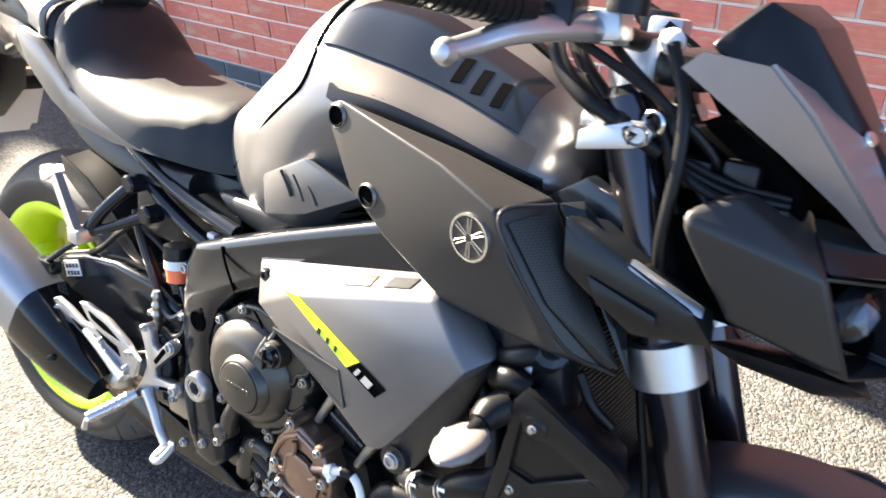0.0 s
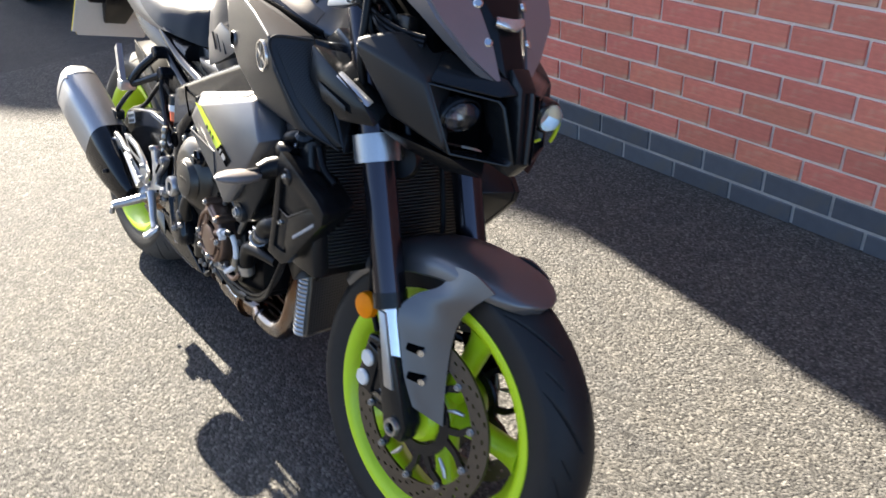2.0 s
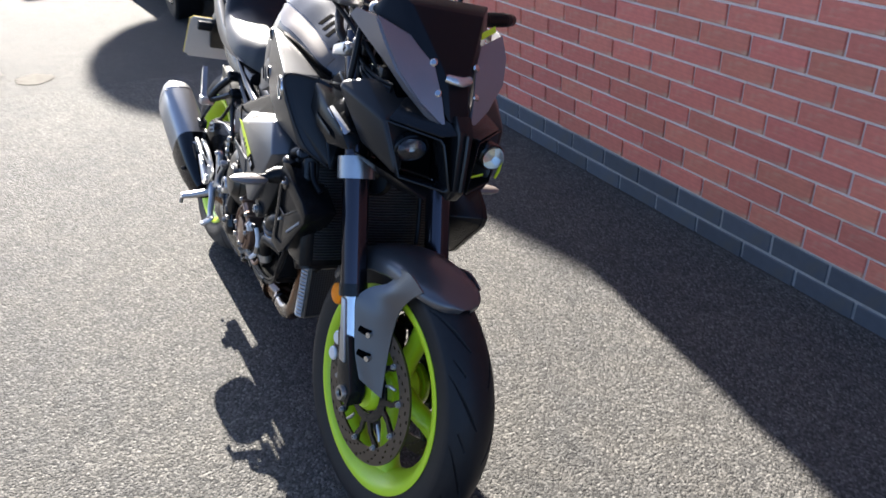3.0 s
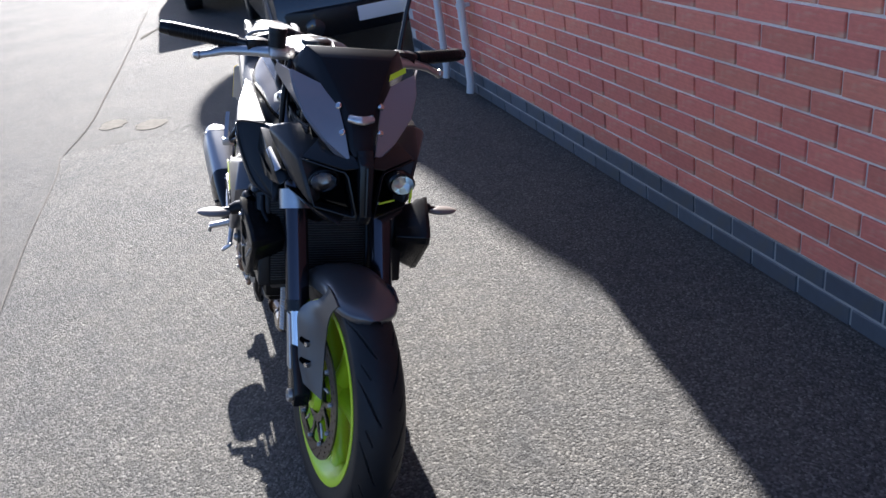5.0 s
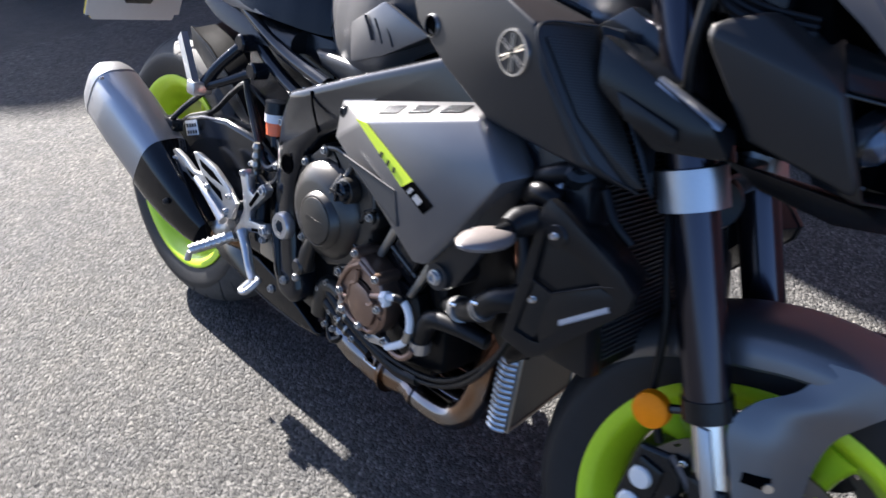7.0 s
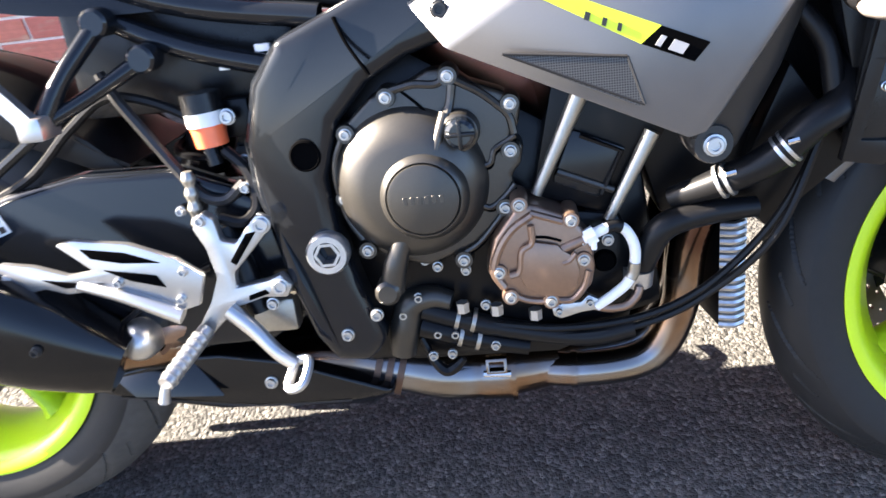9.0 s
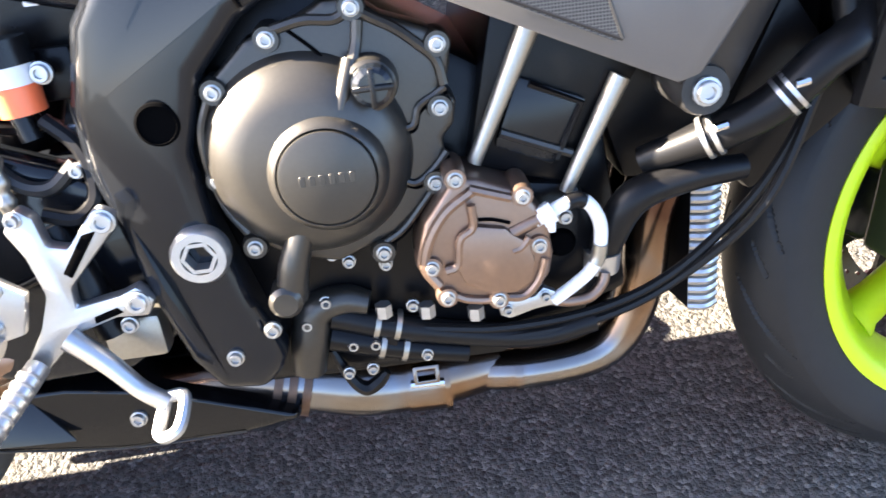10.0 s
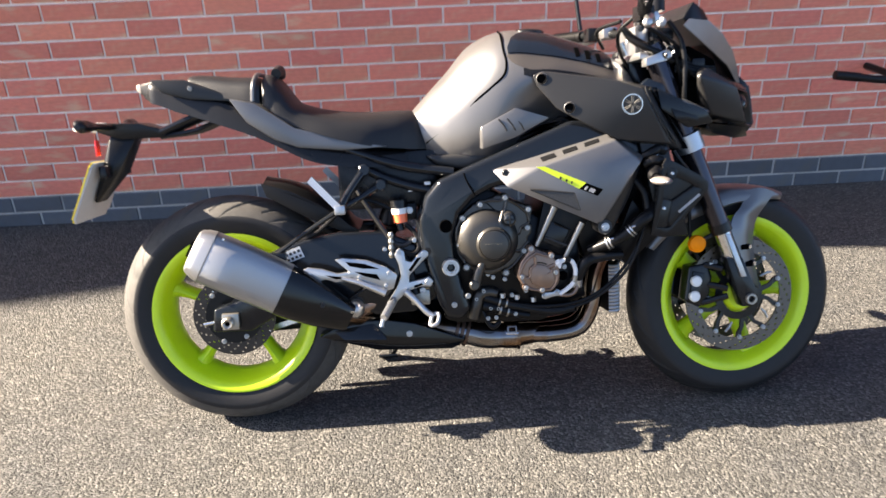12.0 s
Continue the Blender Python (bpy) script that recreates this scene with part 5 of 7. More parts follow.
boot = [(0.470 + 0.004 * math.sin(k * math.pi), -0.140, 0.545 - 0.0085 * k) for k in range(9)]
part("spring_boot", tube(boot, tuple(0.0085 if k % 2 else 0.0055 for k in range(9)), 10, steps=3), CAST, bike, "pale spring boot")
part("brake_line", tube([(0.51, -0.12, 0.56), (0.535, -0.13, 0.535), (0.54, -0.14, 0.50), (0.525, -0.15, 0.485), (0.50, -0.152, 0.492)], 0.0065, 8), HOSE, bike)
bolt(0.530, -0.136, 0.520, bike, 0.008, ALLOY)
bolt(0.452, -0.137, 0.500, bike, 0.007, ALLOY)
for x, z in ((-0.005, 0.40), (0.075, 0.285), (0.015, 0.275), (0.095, 0.38)):
    bolt(x, -0.126, z, bike, 0.008, BOLT_ZINC)

NOSE_Y = 0.0125
SCREEN_Y = 0.0085


# seat and tail
def section(x, w, top, low, n=9, square=2.6, y0=0.0):
    """Half-round section of a seat or cowl at one station."""
    ring = []
    for a in np.linspace(0, math.pi, n):
        ca, sa = math.cos(a), math.sin(a)
        ring.append((x, y0 + w * math.copysign(abs(ca) ** (2 / square), ca), low + (top - low) * abs(sa) ** (2 / square)))
    return ring


def blended(stations, steps=5, n=13, square=2.6):
    keys = [Vector((s[1], s[2], s[3])) for s in stations]
    xs = [s[0] for s in stations]
    line = glide(keys, steps)
    at = np.interp(np.linspace(0, len(xs) - 1, len(line)), range(len(xs)), xs)
    return skin([section(x, max(0.004, k.x), k.y, k.z, n, square) for x, k in zip(at, line)])


part("rider_seat", blended([(0.158, 0.085, 0.935, 0.885), (0.163, 0.108, 0.958, 0.880), (0.178, 0.118, 0.962, 0.872), (0.200, 0.125, 0.948, 0.852), (0.245, 0.132, 0.888, 0.825), (0.33, 0.142, 0.862, 0.795), (0.43, 0.138, 0.853, 0.768), (0.51, 0.112, 0.853, 0.757), (0.552, 0.090, 0.846, 0.752), (0.575, 0.075, 0.80, 0.752)]), SEAT_VINYL, bike, "black textured vinyl rider seat")
part("seat_roll", tube([(0.195, -0.045, 0.962), (0.197, 0.0, 0.970), (0.195, 0.045, 0.962)], (0.013, 0.016, 0.013), 12), SEAT_VINYL, bike)
part("passenger_seat", blended([(-0.035, 0.062, 0.955, 0.935), (-0.025, 0.075, 0.966, 0.930), (0.03, 0.090, 0.965, 0.912), (0.09, 0.103, 0.958, 0.900), (0.145, 0.112, 0.955, 0.888), (0.158, 0.105, 0.946, 0.888)], square=3.4), SEAT_VINYL, bike, "black vinyl passenger seat")
part("passenger_strap", tube([(0.142, -0.116, 0.893), (0.146, -0.112, 0.935), (0.150, -0.07, 0.958), (0.152, 0.0, 0.961), (0.150, 0.07, 0.958), (0.146, 0.112, 0.935), (0.142, 0.116, 0.893)], 0.006, 8), GREY_PAINT, bike, "grey passenger strap")
part("tail_cowl", blended([(-0.148, 0.040, 0.948, 0.915), (-0.125, 0.062, 0.962, 0.900), (-0.06, 0.078, 0.948, 0.875), (0.05, 0.102, 0.915, 0.838), (0.16, 0.118, 0.868, 0.795), (0.28, 0.126, 0.800, 0.735), (0.40, 0.126, 0.770, 0.715), (0.52, 0.118, 0.755, 0.712)], square=4), BLACK_PLASTIC, bike, "black plastic tail cowl")
TAILGREY = [(0.085, 0.902), (0.150, 0.888), (0.241, 0.824), (0.353, 0.793), (0.475, 0.764), (0.36, 0.760), (0.250, 0.772), (0.190, 0.795), (0.125, 0.842)]
for sy in (-1, 1):
    part("tail_panel", slab(TAILGREY, sy * 0.137, sy * 0.112, 0.006), GREY_PAINT, bike, "matt grey tail side panel")
    part("grab_rail", slab([(-0.115, 0.958), (-0.03, 0.955), (0.07, 0.915), (0.09, 0.895), (-0.02, 0.905), (-0.09, 0.925)], sy * 0.098, sy * 0.075, 0.006), DARK_GREY, bike)
    bolt(-0.015, sy * 0.099, 0.932, bike, 0.0075, CAST, turn=Matrix.Rotation(0 if sy < 0 else math.pi, 4, "Z"))
    bolt(0.115, sy * 0.123, 0.868, bike, 0.009, CAST, turn=Matrix.Rotation(0 if sy < 0 else math.pi, 4, "Z"))
tail_lamp = part("tail_lamp", hull([(-0.158, s * 0.037, z) for s in (-1, 1) for z in (0.926, 0.949)] + [(-0.118, s * 0.058, z) for s in (-1, 1) for z in (0.896, 0.956)], 0.004), SMOKED, bike, "dark tail lamp with a pale lens edge")
part("lamp_lens", hull([(-0.170, s * 0.032, z) for s in (-1, 1) for z in (0.934, 0.949)] + [(-0.156, s * 0.0385, z) for s in (-1, 1) for z in (0.924, 0.952)], 0.003), LENS_GREY, tail_lamp, "pale clear lens")
bracket = part("plate_bracket", hull([(-0.300, s * 0.035, 0.838) for s in (-1, 1)] + [(-0.285, s * 0.045, 0.856) for s in (-1, 1)] + [(-0.17, s * 0.05, 0.852) for s in (-1, 1)] + [(-0.10, s * 0.04, 0.83) for s in (-1, 1)] + [(-0.11, s * 0.04, 0.812) for s in (-1, 1)] + [(-0.22, s * 0.045, 0.812) for s in (-1, 1)], 0.005), BLACK_PLASTIC, bike, "black number plate bracket")
for sy in (-1, 1):
    part("bracket_arm", tube([(-0.115, sy * 0.038, 0.825), (-0.05, sy * 0.045, 0.850), (0.02, sy * 0.05, 0.872)], 0.009, 8, flat=1.4), FRAME_BLACK, bracket)
    part("bracket_arm", tube([(-0.12, sy * 0.030, 0.815), (-0.03, sy * 0.035, 0.825), (0.05, sy * 0.04, 0.855)], 0.008, 8), FRAME_BLACK, bracket)
    part("rear_indicator", tube([(-0.24, sy * 0.05, 0.845), (-0.255, sy * 0.11, 0.848), (-0.26, sy * 0.15, 0.85), (-0.262, sy * 0.19, 0.85), (-0.262, sy * 0.205, 0.85)], (0.007, 0.008, 0.013, 0.014, 0.006), 12, flat=1.3), BLACK_PLASTIC, bracket)
part("plate_lamp", hull([(-0.345, s * 0.03, z) for s in (-1, 1) for z in (0.838, 0.850)] + [(-0.28, s * 0.04, z) for s in (-1, 1) for z in (0.832, 0.858)], 0.004), WHITE_PLASTIC, bracket)
part("red_reflector", box(-0.301, -0.296, -0.012, 0.012, 0.772, 0.812, 0.001), RED_PLASTIC, bracket)
part("bracket_stem", hull([(-0.25, s * 0.035, 0.825) for s in (-1, 1)] + [(-0.185, s * 0.03, 0.815) for s in (-1, 1)] + [(-0.262, s * 0.055, 0.735) for s in (-1, 1)] + [(-0.235, s * 0.05, 0.725) for s in (-1, 1)] + [(-0.312, s * 0.035, 0.650) for s in (-1, 1)] + [(-0.302, s * 0.03, 0.648) for s in (-1, 1)], 0.005), BLACK_PLASTIC, bracket)
part("bracket_wing", box(-0.268, -0.248, -0.095, 0.095, 0.715, 0.748, 0.006), BLACK_PLASTIC, bracket)
plate_top, plate_low = Vector((-0.272, 0, 0.757)), Vector((-0.340, 0, 0.604))
along = plate_low - plate_top
PW = 0.118
plate_pts = [plate_top + Vector((0, y, 0)) for y in (-PW + 0.012, PW - 0.012)] + [plate_top + along * 0.07 + Vector((0, PW, 0)), plate_top + along * 0.90 + Vector((0, PW, 0)), plate_top + along * 0.90 + Vector((0, PW - 0.012, 0)),
             plate_low + Vector((0, PW - 0.016, 0)), plate_low + Vector((0, -PW + 0.016, 0)), plate_top + along * 0.93 + Vector((0, -PW + 0.010, 0)), plate_top + along * 0.93 + Vector((0, -PW, 0)), plate_top + along * 0.07 + Vector((0, -PW, 0))]
plate = part("number_plate", sheet(plate_pts, 0.004), PLATE_BACK, bike, "number plate seen from its pale back", smooth=False)
part("plate_face", sheet([p + Vector((-0.0042, p.y * 0.012, 0.0018)) for p in plate_pts], 0.003), PLATE_YELLOW, plate, "yellow front of the plate", smooth=False)

# tank
TANK = [(0.545, [(0.045, 0.745), (0.062, 0.775), (0.062, 0.812), (0.046, 0.838), (0.020, 0.850), (0, 0.852)]),
        (0.600, [(0.075, 0.712), (0.090, 0.762), (0.089, 0.815), (0.066, 0.866), (0.033, 0.900), (0, 0.908)]),
        (0.640, [(0.088, 0.706), (0.112, 0.765), (0.111, 0.838), (0.084, 0.878), (0.044, 0.928), (0, 0.948)]),
        (0.700, [(0.100, 0.710), (0.134, 0.770), (0.138, 0.870), (0.106, 0.928), (0.058, 0.988), (0, 1.012)]),
        (0.780, [(0.110, 0.735), (0.146, 0.800), (0.158, 0.900), (0.134, 0.975), (0.074, 1.030), (0, 1.046)]),
        (0.880, [(0.092, 0.800), (0.120, 0.850), (0.160, 0.918), (0.132, 0.968), (0.076, 1.022), (0, 1.044)]),
        (0.970, [(0.080, 0.820), (0.105, 0.855), (0.150, 0.908), (0.124, 0.950), (0.072, 0.996), (0, 1.018)]),
        (1.050, [(0.080, 0.838), (0.100, 0.856), (0.140, 0.892), (0.122, 0.926), (0.078, 0.968), (0, 0.988)]),
        (1.095, [(0.065, 0.838), (0.085, 0.852), (0.122, 0.882), (0.110, 0.908), (0.070, 0.942), (0, 0.946)]),
        (1.125, [(0.050, 0.840), (0.065, 0.850), (0.092, 0.872), (0.085, 0.888), (0.060, 0.905), (0, 0.905)])]


def tank_rings(x0, x1, grow=0.0, lift=0.0, count=26, z_min=None):
    xs = [s[0] for s in TANK]
    cols = []
    for k in range(6):
        line = glide([Vector((x, s[k][0], s[k][1])) for x, s in TANK], 8)
        cols.append(line)
    rings = []
    for x in np.linspace(x0, x1, count):
        half = []
        for line in cols:
            lx = [p.x for p in line]
            half.append(Vector((0, np.interp(x, lx, [p.y for p in line]), np.interp(x, lx, [p.z for p in line]))))
        fine = glide(half, 5)
        mid_z = 0.86
        pts = [(x, p.y * (1 + grow), mid_z + (p.z - mid_z) * (1 + grow) + lift) for p in fine]
        if z_min is not None:
            pts = [(a, b, max(c, z_min(x))) for a, b, c in pts]
        rings.append([(a, -b, c) for a, b, c in pts] + [(a, b, c) for a, b, c in pts[::-1][1:]])
    return rings


def tank_patch(x0, x1, low, high, side, lift=0.003, count=22, thick=0.005):
    """A panel that lies on the tank between two lines; low and high give the share of the way up the side."""
    rings = tank_rings(x0, x1, count=count)
    half = len(rings[0]) // 2
    rows = []
    for k, ring in enumerate(rings):
        t = k / (count - 1)
        pts = [Vector(p) for p in ring[:half + 1]]
        a, b = low(t) * half, high(t) * half
        row = []
        for s in np.linspace(a, b, 7):
            i = min(int(s), half - 1)
            p = pts[i].lerp(pts[i + 1], s - i)
            p.y -= lift * 0.7
            p.z += lift * 0.7
            row.append(Vector((p.x, -side * p.y, p.z)))
        rows.append(row)
    return shell(rows, thick * side, 1)


tank = part("fuel_tank", skin(tank_rings(0.545, 1.125, count=42)), GREY_PAINT, bike, "matt grey fuel tank")
part("tank_seam", tube([(0.575, -0.075, 0.765), (0.645, -0.112, 0.815), (0.705, -0.138, 0.868), (0.745, -0.148, 0.900), (0.776, -0.152, 0.928), (0.784, -0.143, 0.958), (0.780, -0.120, 0.992), (0.780, -0.075, 1.030), (0.782, 0, 1.046)], 0.0032, 6), BLACK_AND_SHADE, tank)
for sy in (-1, 1):
    # Facet carries its shade in the colour.
    part("tank_facet", tank_patch(0.785, 1.085, lambda t: 0.595 - 0.125 * min(1, t * 5) ** 0.6, lambda t: 0.60 + 0.02 * t, sy, 0.0015), SHADED_GREY, tank)
    # Flat black patch stands for the shade between tank and intake cover.
    part("tank_recess_shade", tank_patch(0.825, 1.10, lambda t: 0.44 - 0.12 * min(1, t * 3), lambda t: 0.47 + 0.02 * (1 - t), sy, 0.0012), BLACK_PLASTIC, tank, "black patch painted for the shaded recess under the tank cover")
    part("tank_cover", tank_patch(0.79, 1.062, lambda t: 0.61 + 0.02 * t, lambda t: 0.66 + 0.23 * min(1, t * 4) ** 0.6, sy, 0.004), SKY_TINT_BLACK, tank, "satin black upper tank cover with three vents")
    for i in range(3):
        x = 0.966 + 0.027 * i
        # Vents lie on the cover as black patches that stand for their inner shade.
        part("vent_slot_shade", tank_patch(x, x + 0.012, lambda t: 0.655 + 0.015 * t, lambda t: 0.755 + 0.015 * t, sy, 0.0050, 5, 0.003), BLACK_AND_SHADE, tank)
for sy in (-1, 1):
    knee = part("knee_pad", hull([(x, sy * y, z) for x, y, z in ((0.712, 0.150, 0.803), (0.800, 0.166, 0.848), (0.890, 0.160, 0.818), (0.80, 0.160, 0.772), (0.716, 0.147, 0.745), (0.72, 0.09, 0.78), (0.85, 0.08, 0.81), (0.70, 0.09, 0.75))], 0.005), GREY_PAINT, tank, "matt grey knee panel with raised bars")
    for i in range(3):
        x = 0.757 + 0.022 * i
        part("raised_bar", tube([(x, sy * 0.1605, 0.820), (x + 0.012, sy * 0.1612, 0.805), (x + 0.020, sy * 0.1610, 0.790)], 0.0022, 6), DARK_GREY, knee)
    part("tank_skirt", slab([(0.57, 0.735), (0.60, 0.708), (0.68, 0.690), (0.76, 0.728), (0.88, 0.790), (0.96, 0.80), (0.93, 0.82), (0.80, 0.775), (0.68, 0.735)], sy * 0.112, sy * 0.08, 0.012, 3), DARK_GREY, bike)
part("fuel_cap", lathe([(0.0, 0.006), (0.034, 0.006), (0.040, 0.002), (0.041, -0.01)], (0.865, 0, 1.042), (0.05, 0, 1), seg=32), SATIN_BLACK, tank)

# side panels
FACE = [Vector(p) for p in ((0.85, -0.224, 0.700), (0.985, -0.230, 0.552), (1.100, -0.226, 0.700))]
FACE_N = (FACE[1] - FACE[0]).cross(FACE[2] - FACE[0]).normalized()


def on_face(x, z, proud=0.0015):
    y = FACE[0].y - (FACE_N.x * (x - FACE[0].x) + FACE_N.z * (z - FACE[0].z)) / FACE_N.y
    return Vector((x, y - proud, z))


for sy in (-1, 1):
    pts = [(0.731, -0.166, 0.696), (0.768, -0.203, 0.652), (0.85, -0.224, 0.700), (0.985, -0.230, 0.552), (1.005, -0.226, 0.556), (1.100, -0.226, 0.700), (1.118, -0.193, 0.711), (1.040, -0.212, 0.757),
           (0.76, -0.14, 0.712), (1.03, -0.15, 0.780), (0.99, -0.16, 0.57), (1.10, -0.15, 0.71)]
    panel = part("side_panel", hull([(x, -sy * y, z) for x, y, z in pts], 0.005), GREY_PAINT, bike, "faceted matt grey side panel with a yellow stripe")
    part("panel_lower", hull([(x, -sy * y, z) for x, y, z in ((1.09, -0.215, 0.690), (1.118, -0.188, 0.706), (1.075, -0.195, 0.60), (1.035, -0.200, 0.530), (0.998, -0.205, 0.530), (0.99, -0.215, 0.556), (1.05, -0.15, 0.60), (1.0, -0.15, 0.54), (1.09, -0.14, 0.68))], 0.006), DARK_GREY, panel)
    for i in range(3):
        def on_top(t, v):
            o, w = Vector((0.850, 0.224, 0.700)).lerp(Vector((1.040, 0.212, 0.757)), t), Vector((0.80, 0.143, 0.7225)).lerp(Vector((1.03, 0.150, 0.780)), t)
            p = o.lerp(w, v)
            return Vector((p.x, sy * p.y, p.z))
        t0 = 0.10 + 0.27 * i
        slot = [on_top(t0, 0.22), on_top(t0 + 0.18, 0.22), on_top(t0 + 0.21, 0.48), on_top(t0 + 0.04, 0.48)]
        part("panel_slot", sheet(slot, 0.004, 0.0006), BLACK_PLASTIC, panel)
    bolt(0.767, sy * 0.187, 0.687, panel, 0.011, DARK_GREY, turn=Matrix.Rotation(0 if sy < 0 else math.pi, 4, "Z"))

    def strip(name, corners, mat, label="", proud=0.0012, thick=0.001, holder=panel):
        q = [on_face(x, z, proud) for x, z in corners]
        return part(name, sheet([(p.x, -sy * p.y, p.z) for p in q], thick), mat, holder, label, smooth=False)

    stripe = strip("yellow_stripe", [(0.838, 0.7005), (0.860, 0.7005), (0.962, 0.6555), (0.944, 0.6415)], FLUO_STRIPE, "fluorescent yellow stripe")
    strip("black_stripe", [(0.962, 0.6555), (1.004, 0.637), (0.990, 0.6215), (0.944, 0.6415)], BLACK_AND_SHADE)
    for i, (x, w) in enumerate(((0.897, 0.011), (0.912, 0.009), (0.925, 0.008))):
        z = 0.6755 - (x - 0.897) * 0.44
        strip("dark_bar", [(x, z - 0.001), (x + w * 0.42, z - 0.001 - w * 0.18), (x + w * 0.22, z - w * 0.18 - 0.0078), (x - w * 0.2, z - 0.0078)], DARK_GREY, proud=0.0022, holder=stripe)
    for i, (x, w) in enumerate(((0.962, 0.005), (0.973, 0.014))):
        z = 0.6475 - (x - 0.962) * 0.44
        strip("pale_bar", [(x, z), (x + w * 0.9, z - w * 0.4), (x + w * 0.9 - 0.006, z - w * 0.4 - 0.008), (x - 0.006, z - 0.008)], PALE, proud=0.0022, holder=stripe)
    grille = strip("side_grille", [(0.822, 0.644), (0.930, 0.632), (0.934, 0.628), (0.946, 0.589), (0.941, 0.587)], GRILLE_PALE, "woven mesh in a triangular opening", proud=0.0008)
    for a, b in (((0.822, 0.645), (0.932, 0.632)), ((0.932, 0.632), (0.946, 0.588)), ((0.946, 0.588), (0.822, 0.645))):
        pa, pb = on_face(*a, 0.0005), on_face(*b, 0.0005)
        part("grille_rim", tube([(pa.x, -sy * pa.y, pa.z), (pb.x, -sy * pb.y, pb.z)], 0.0016, 6), DARK_GREY, grille)

    # intake cover with emblem
    cover = part("intake_cover", hull([(x, -sy * y, z) for x, y, z in ((0.842, -0.176, 0.924), (0.866, -0.182, 0.933), (1.031, -0.216, 0.905), (1.106, -0.226, 0.878), (1.128, -0.224, 0.83), (1.185, -0.190, 0.745), (1.222, -0.150, 0.720), (1.172, -0.196, 0.742),
                                       (1.046, -0.205, 0.757), (0.960, -0.203, 0.802), (0.898, -0.193, 0.840), (0.852, -0.178, 0.896), (0.875, -0.160, 0.922), (1.03, -0.165, 0.908), (1.136, -0.158, 0.885), (1.05, -0.150, 0.77), (0.90, -0.150, 0.86), (1.20, -0.12, 0.735))], 0.016, 5), DARK_GREY, bike, "dark grey air intake cover with a round emblem")
    part("intake_mesh", hull([(x, -sy * y, z) for x, y, z in ((1.118, -0.220, 0.868), (1.140, -0.168, 0.876), (1.232, -0.146, 0.728), (1.218, -0.156, 0.726), (1.165, -0.199, 0.792), (1.15, -0.17, 0.84), (1.21, -0.15, 0.74))], 0.0015), GRILLE, cover, "black mesh in the intake mouth")
    part("intake_lip", tube([(x, -sy * y, z) for x, y, z in ((1.141, -0.165, 0.882), (1.112, -0.222, 0.878), (1.132, -0.222, 0.835), (1.185, -0.190, 0.752), (1.228, -0.150, 0.722))], 0.0018, 8), DARK_GREY, cover)
    part("intake_scoop", hull([(x, -sy * y, z) for x, y, z in ((1.142, -0.164, 0.884), (1.165, -0.150, 0.880), (1.180, -0.160, 0.83), (1.246, -0.152, 0.722), (1.238, -0.135, 0.720), (1.19, -0.10, 0.85), (1.20, -0.09, 0.74), (1.150, -0.12, 0.88))], 0.005), SATIN_BLACK, cover)
    for x, z in ((0.866, 0.914), (0.931, 0.840)):
        # Shallow black dish whose colour stands for the shade inside the hole.
        part("cover_hole", lathe([(0.0, sy * 0.004), (0.009, sy * 0.004), (0.0115, sy * 0.007), (0.013, sy * 0.0035), (0.013, 0.0)], (x, sy * (0.179 if x < 0.9 else 0.1945), z), (0.18, 1, 0.05), seg=20), BLACK_AND_SHADE, cover)
        part("hole_rim", lathe([(0.0118, sy * 0.0045), (0.0130, sy * 0.0068), (0.0145, sy * 0.0050), (0.0150, sy * 0.001)], (x, sy * (0.179 if x < 0.9 else 0.1945), z), (0.18, 1, 0.05), seg=24), GREY_PAINT, cover)
    logo_c = Vector((1.081, sy * 0.2185, 0.842))
    emblem = part("emblem", lathe([(0.0, sy * 0.003), (0.0225, sy * 0.003), (0.023, 0.0)], logo_c, (-sy * 0.164, 0.982, -sy * 0.09), seg=32), DARK_GREY, cover, "round chrome emblem")
    part("emblem_ring", lathe([(0.0226, sy * 0.001), (0.0228, sy * 0.0042), (0.0252, sy * 0.0042), (0.0258, 0.0)], logo_c, (-sy * 0.164, 0.982, -sy * 0.09), seg=32), STEEL, emblem)
    out_n = Vector((-0.164, sy * 0.982, -0.09)).normalized()
    for i in range(6):
        a = radians(30 + 60 * i)
        o = Vector((math.cos(a), 0, math.sin(a)))
        o = (o - out_n * o.dot(out_n)).normalized()
        w = o.cross(out_n)
        at = logo_c + out_n * 0.0038
        for k in (-1, 1):
            part("emblem_bar", tube([at + o * 0.004 + w * 0.0012 * k, at + o * 0.014 + w * 0.0019 * k, at + o * 0.0205 + w * 0.0023 * k], 0.00065, 6), CAST, emblem)

    # lower air scoop beside the radiator: a three-cornered panel with a raised rim
    def on_scoop(x, z, d=0.0):
        return (x, 0.017 + sy * (0.017 + 0.2988 - 0.1109 * x + 0.0714 * z - d), z)

    outer = ((1.157, 0.690), (1.166, 0.705), (1.184, 0.697), (1.262, 0.655), (1.281, 0.637), (1.278, 0.616), (1.187, 0.514), (1.170, 0.503), (1.130, 0.512), (1.146, 0.605), (1.155, 0.663))
    inner = ((1.167, 0.670), (1.173, 0.656), (1.199, 0.655), (1.232, 0.640), (1.243, 0.632), (1.266, 0.621), (1.181, 0.529), (1.172, 0.527), (1.146, 0.530), (1.160, 0.598), (1.164, 0.650))
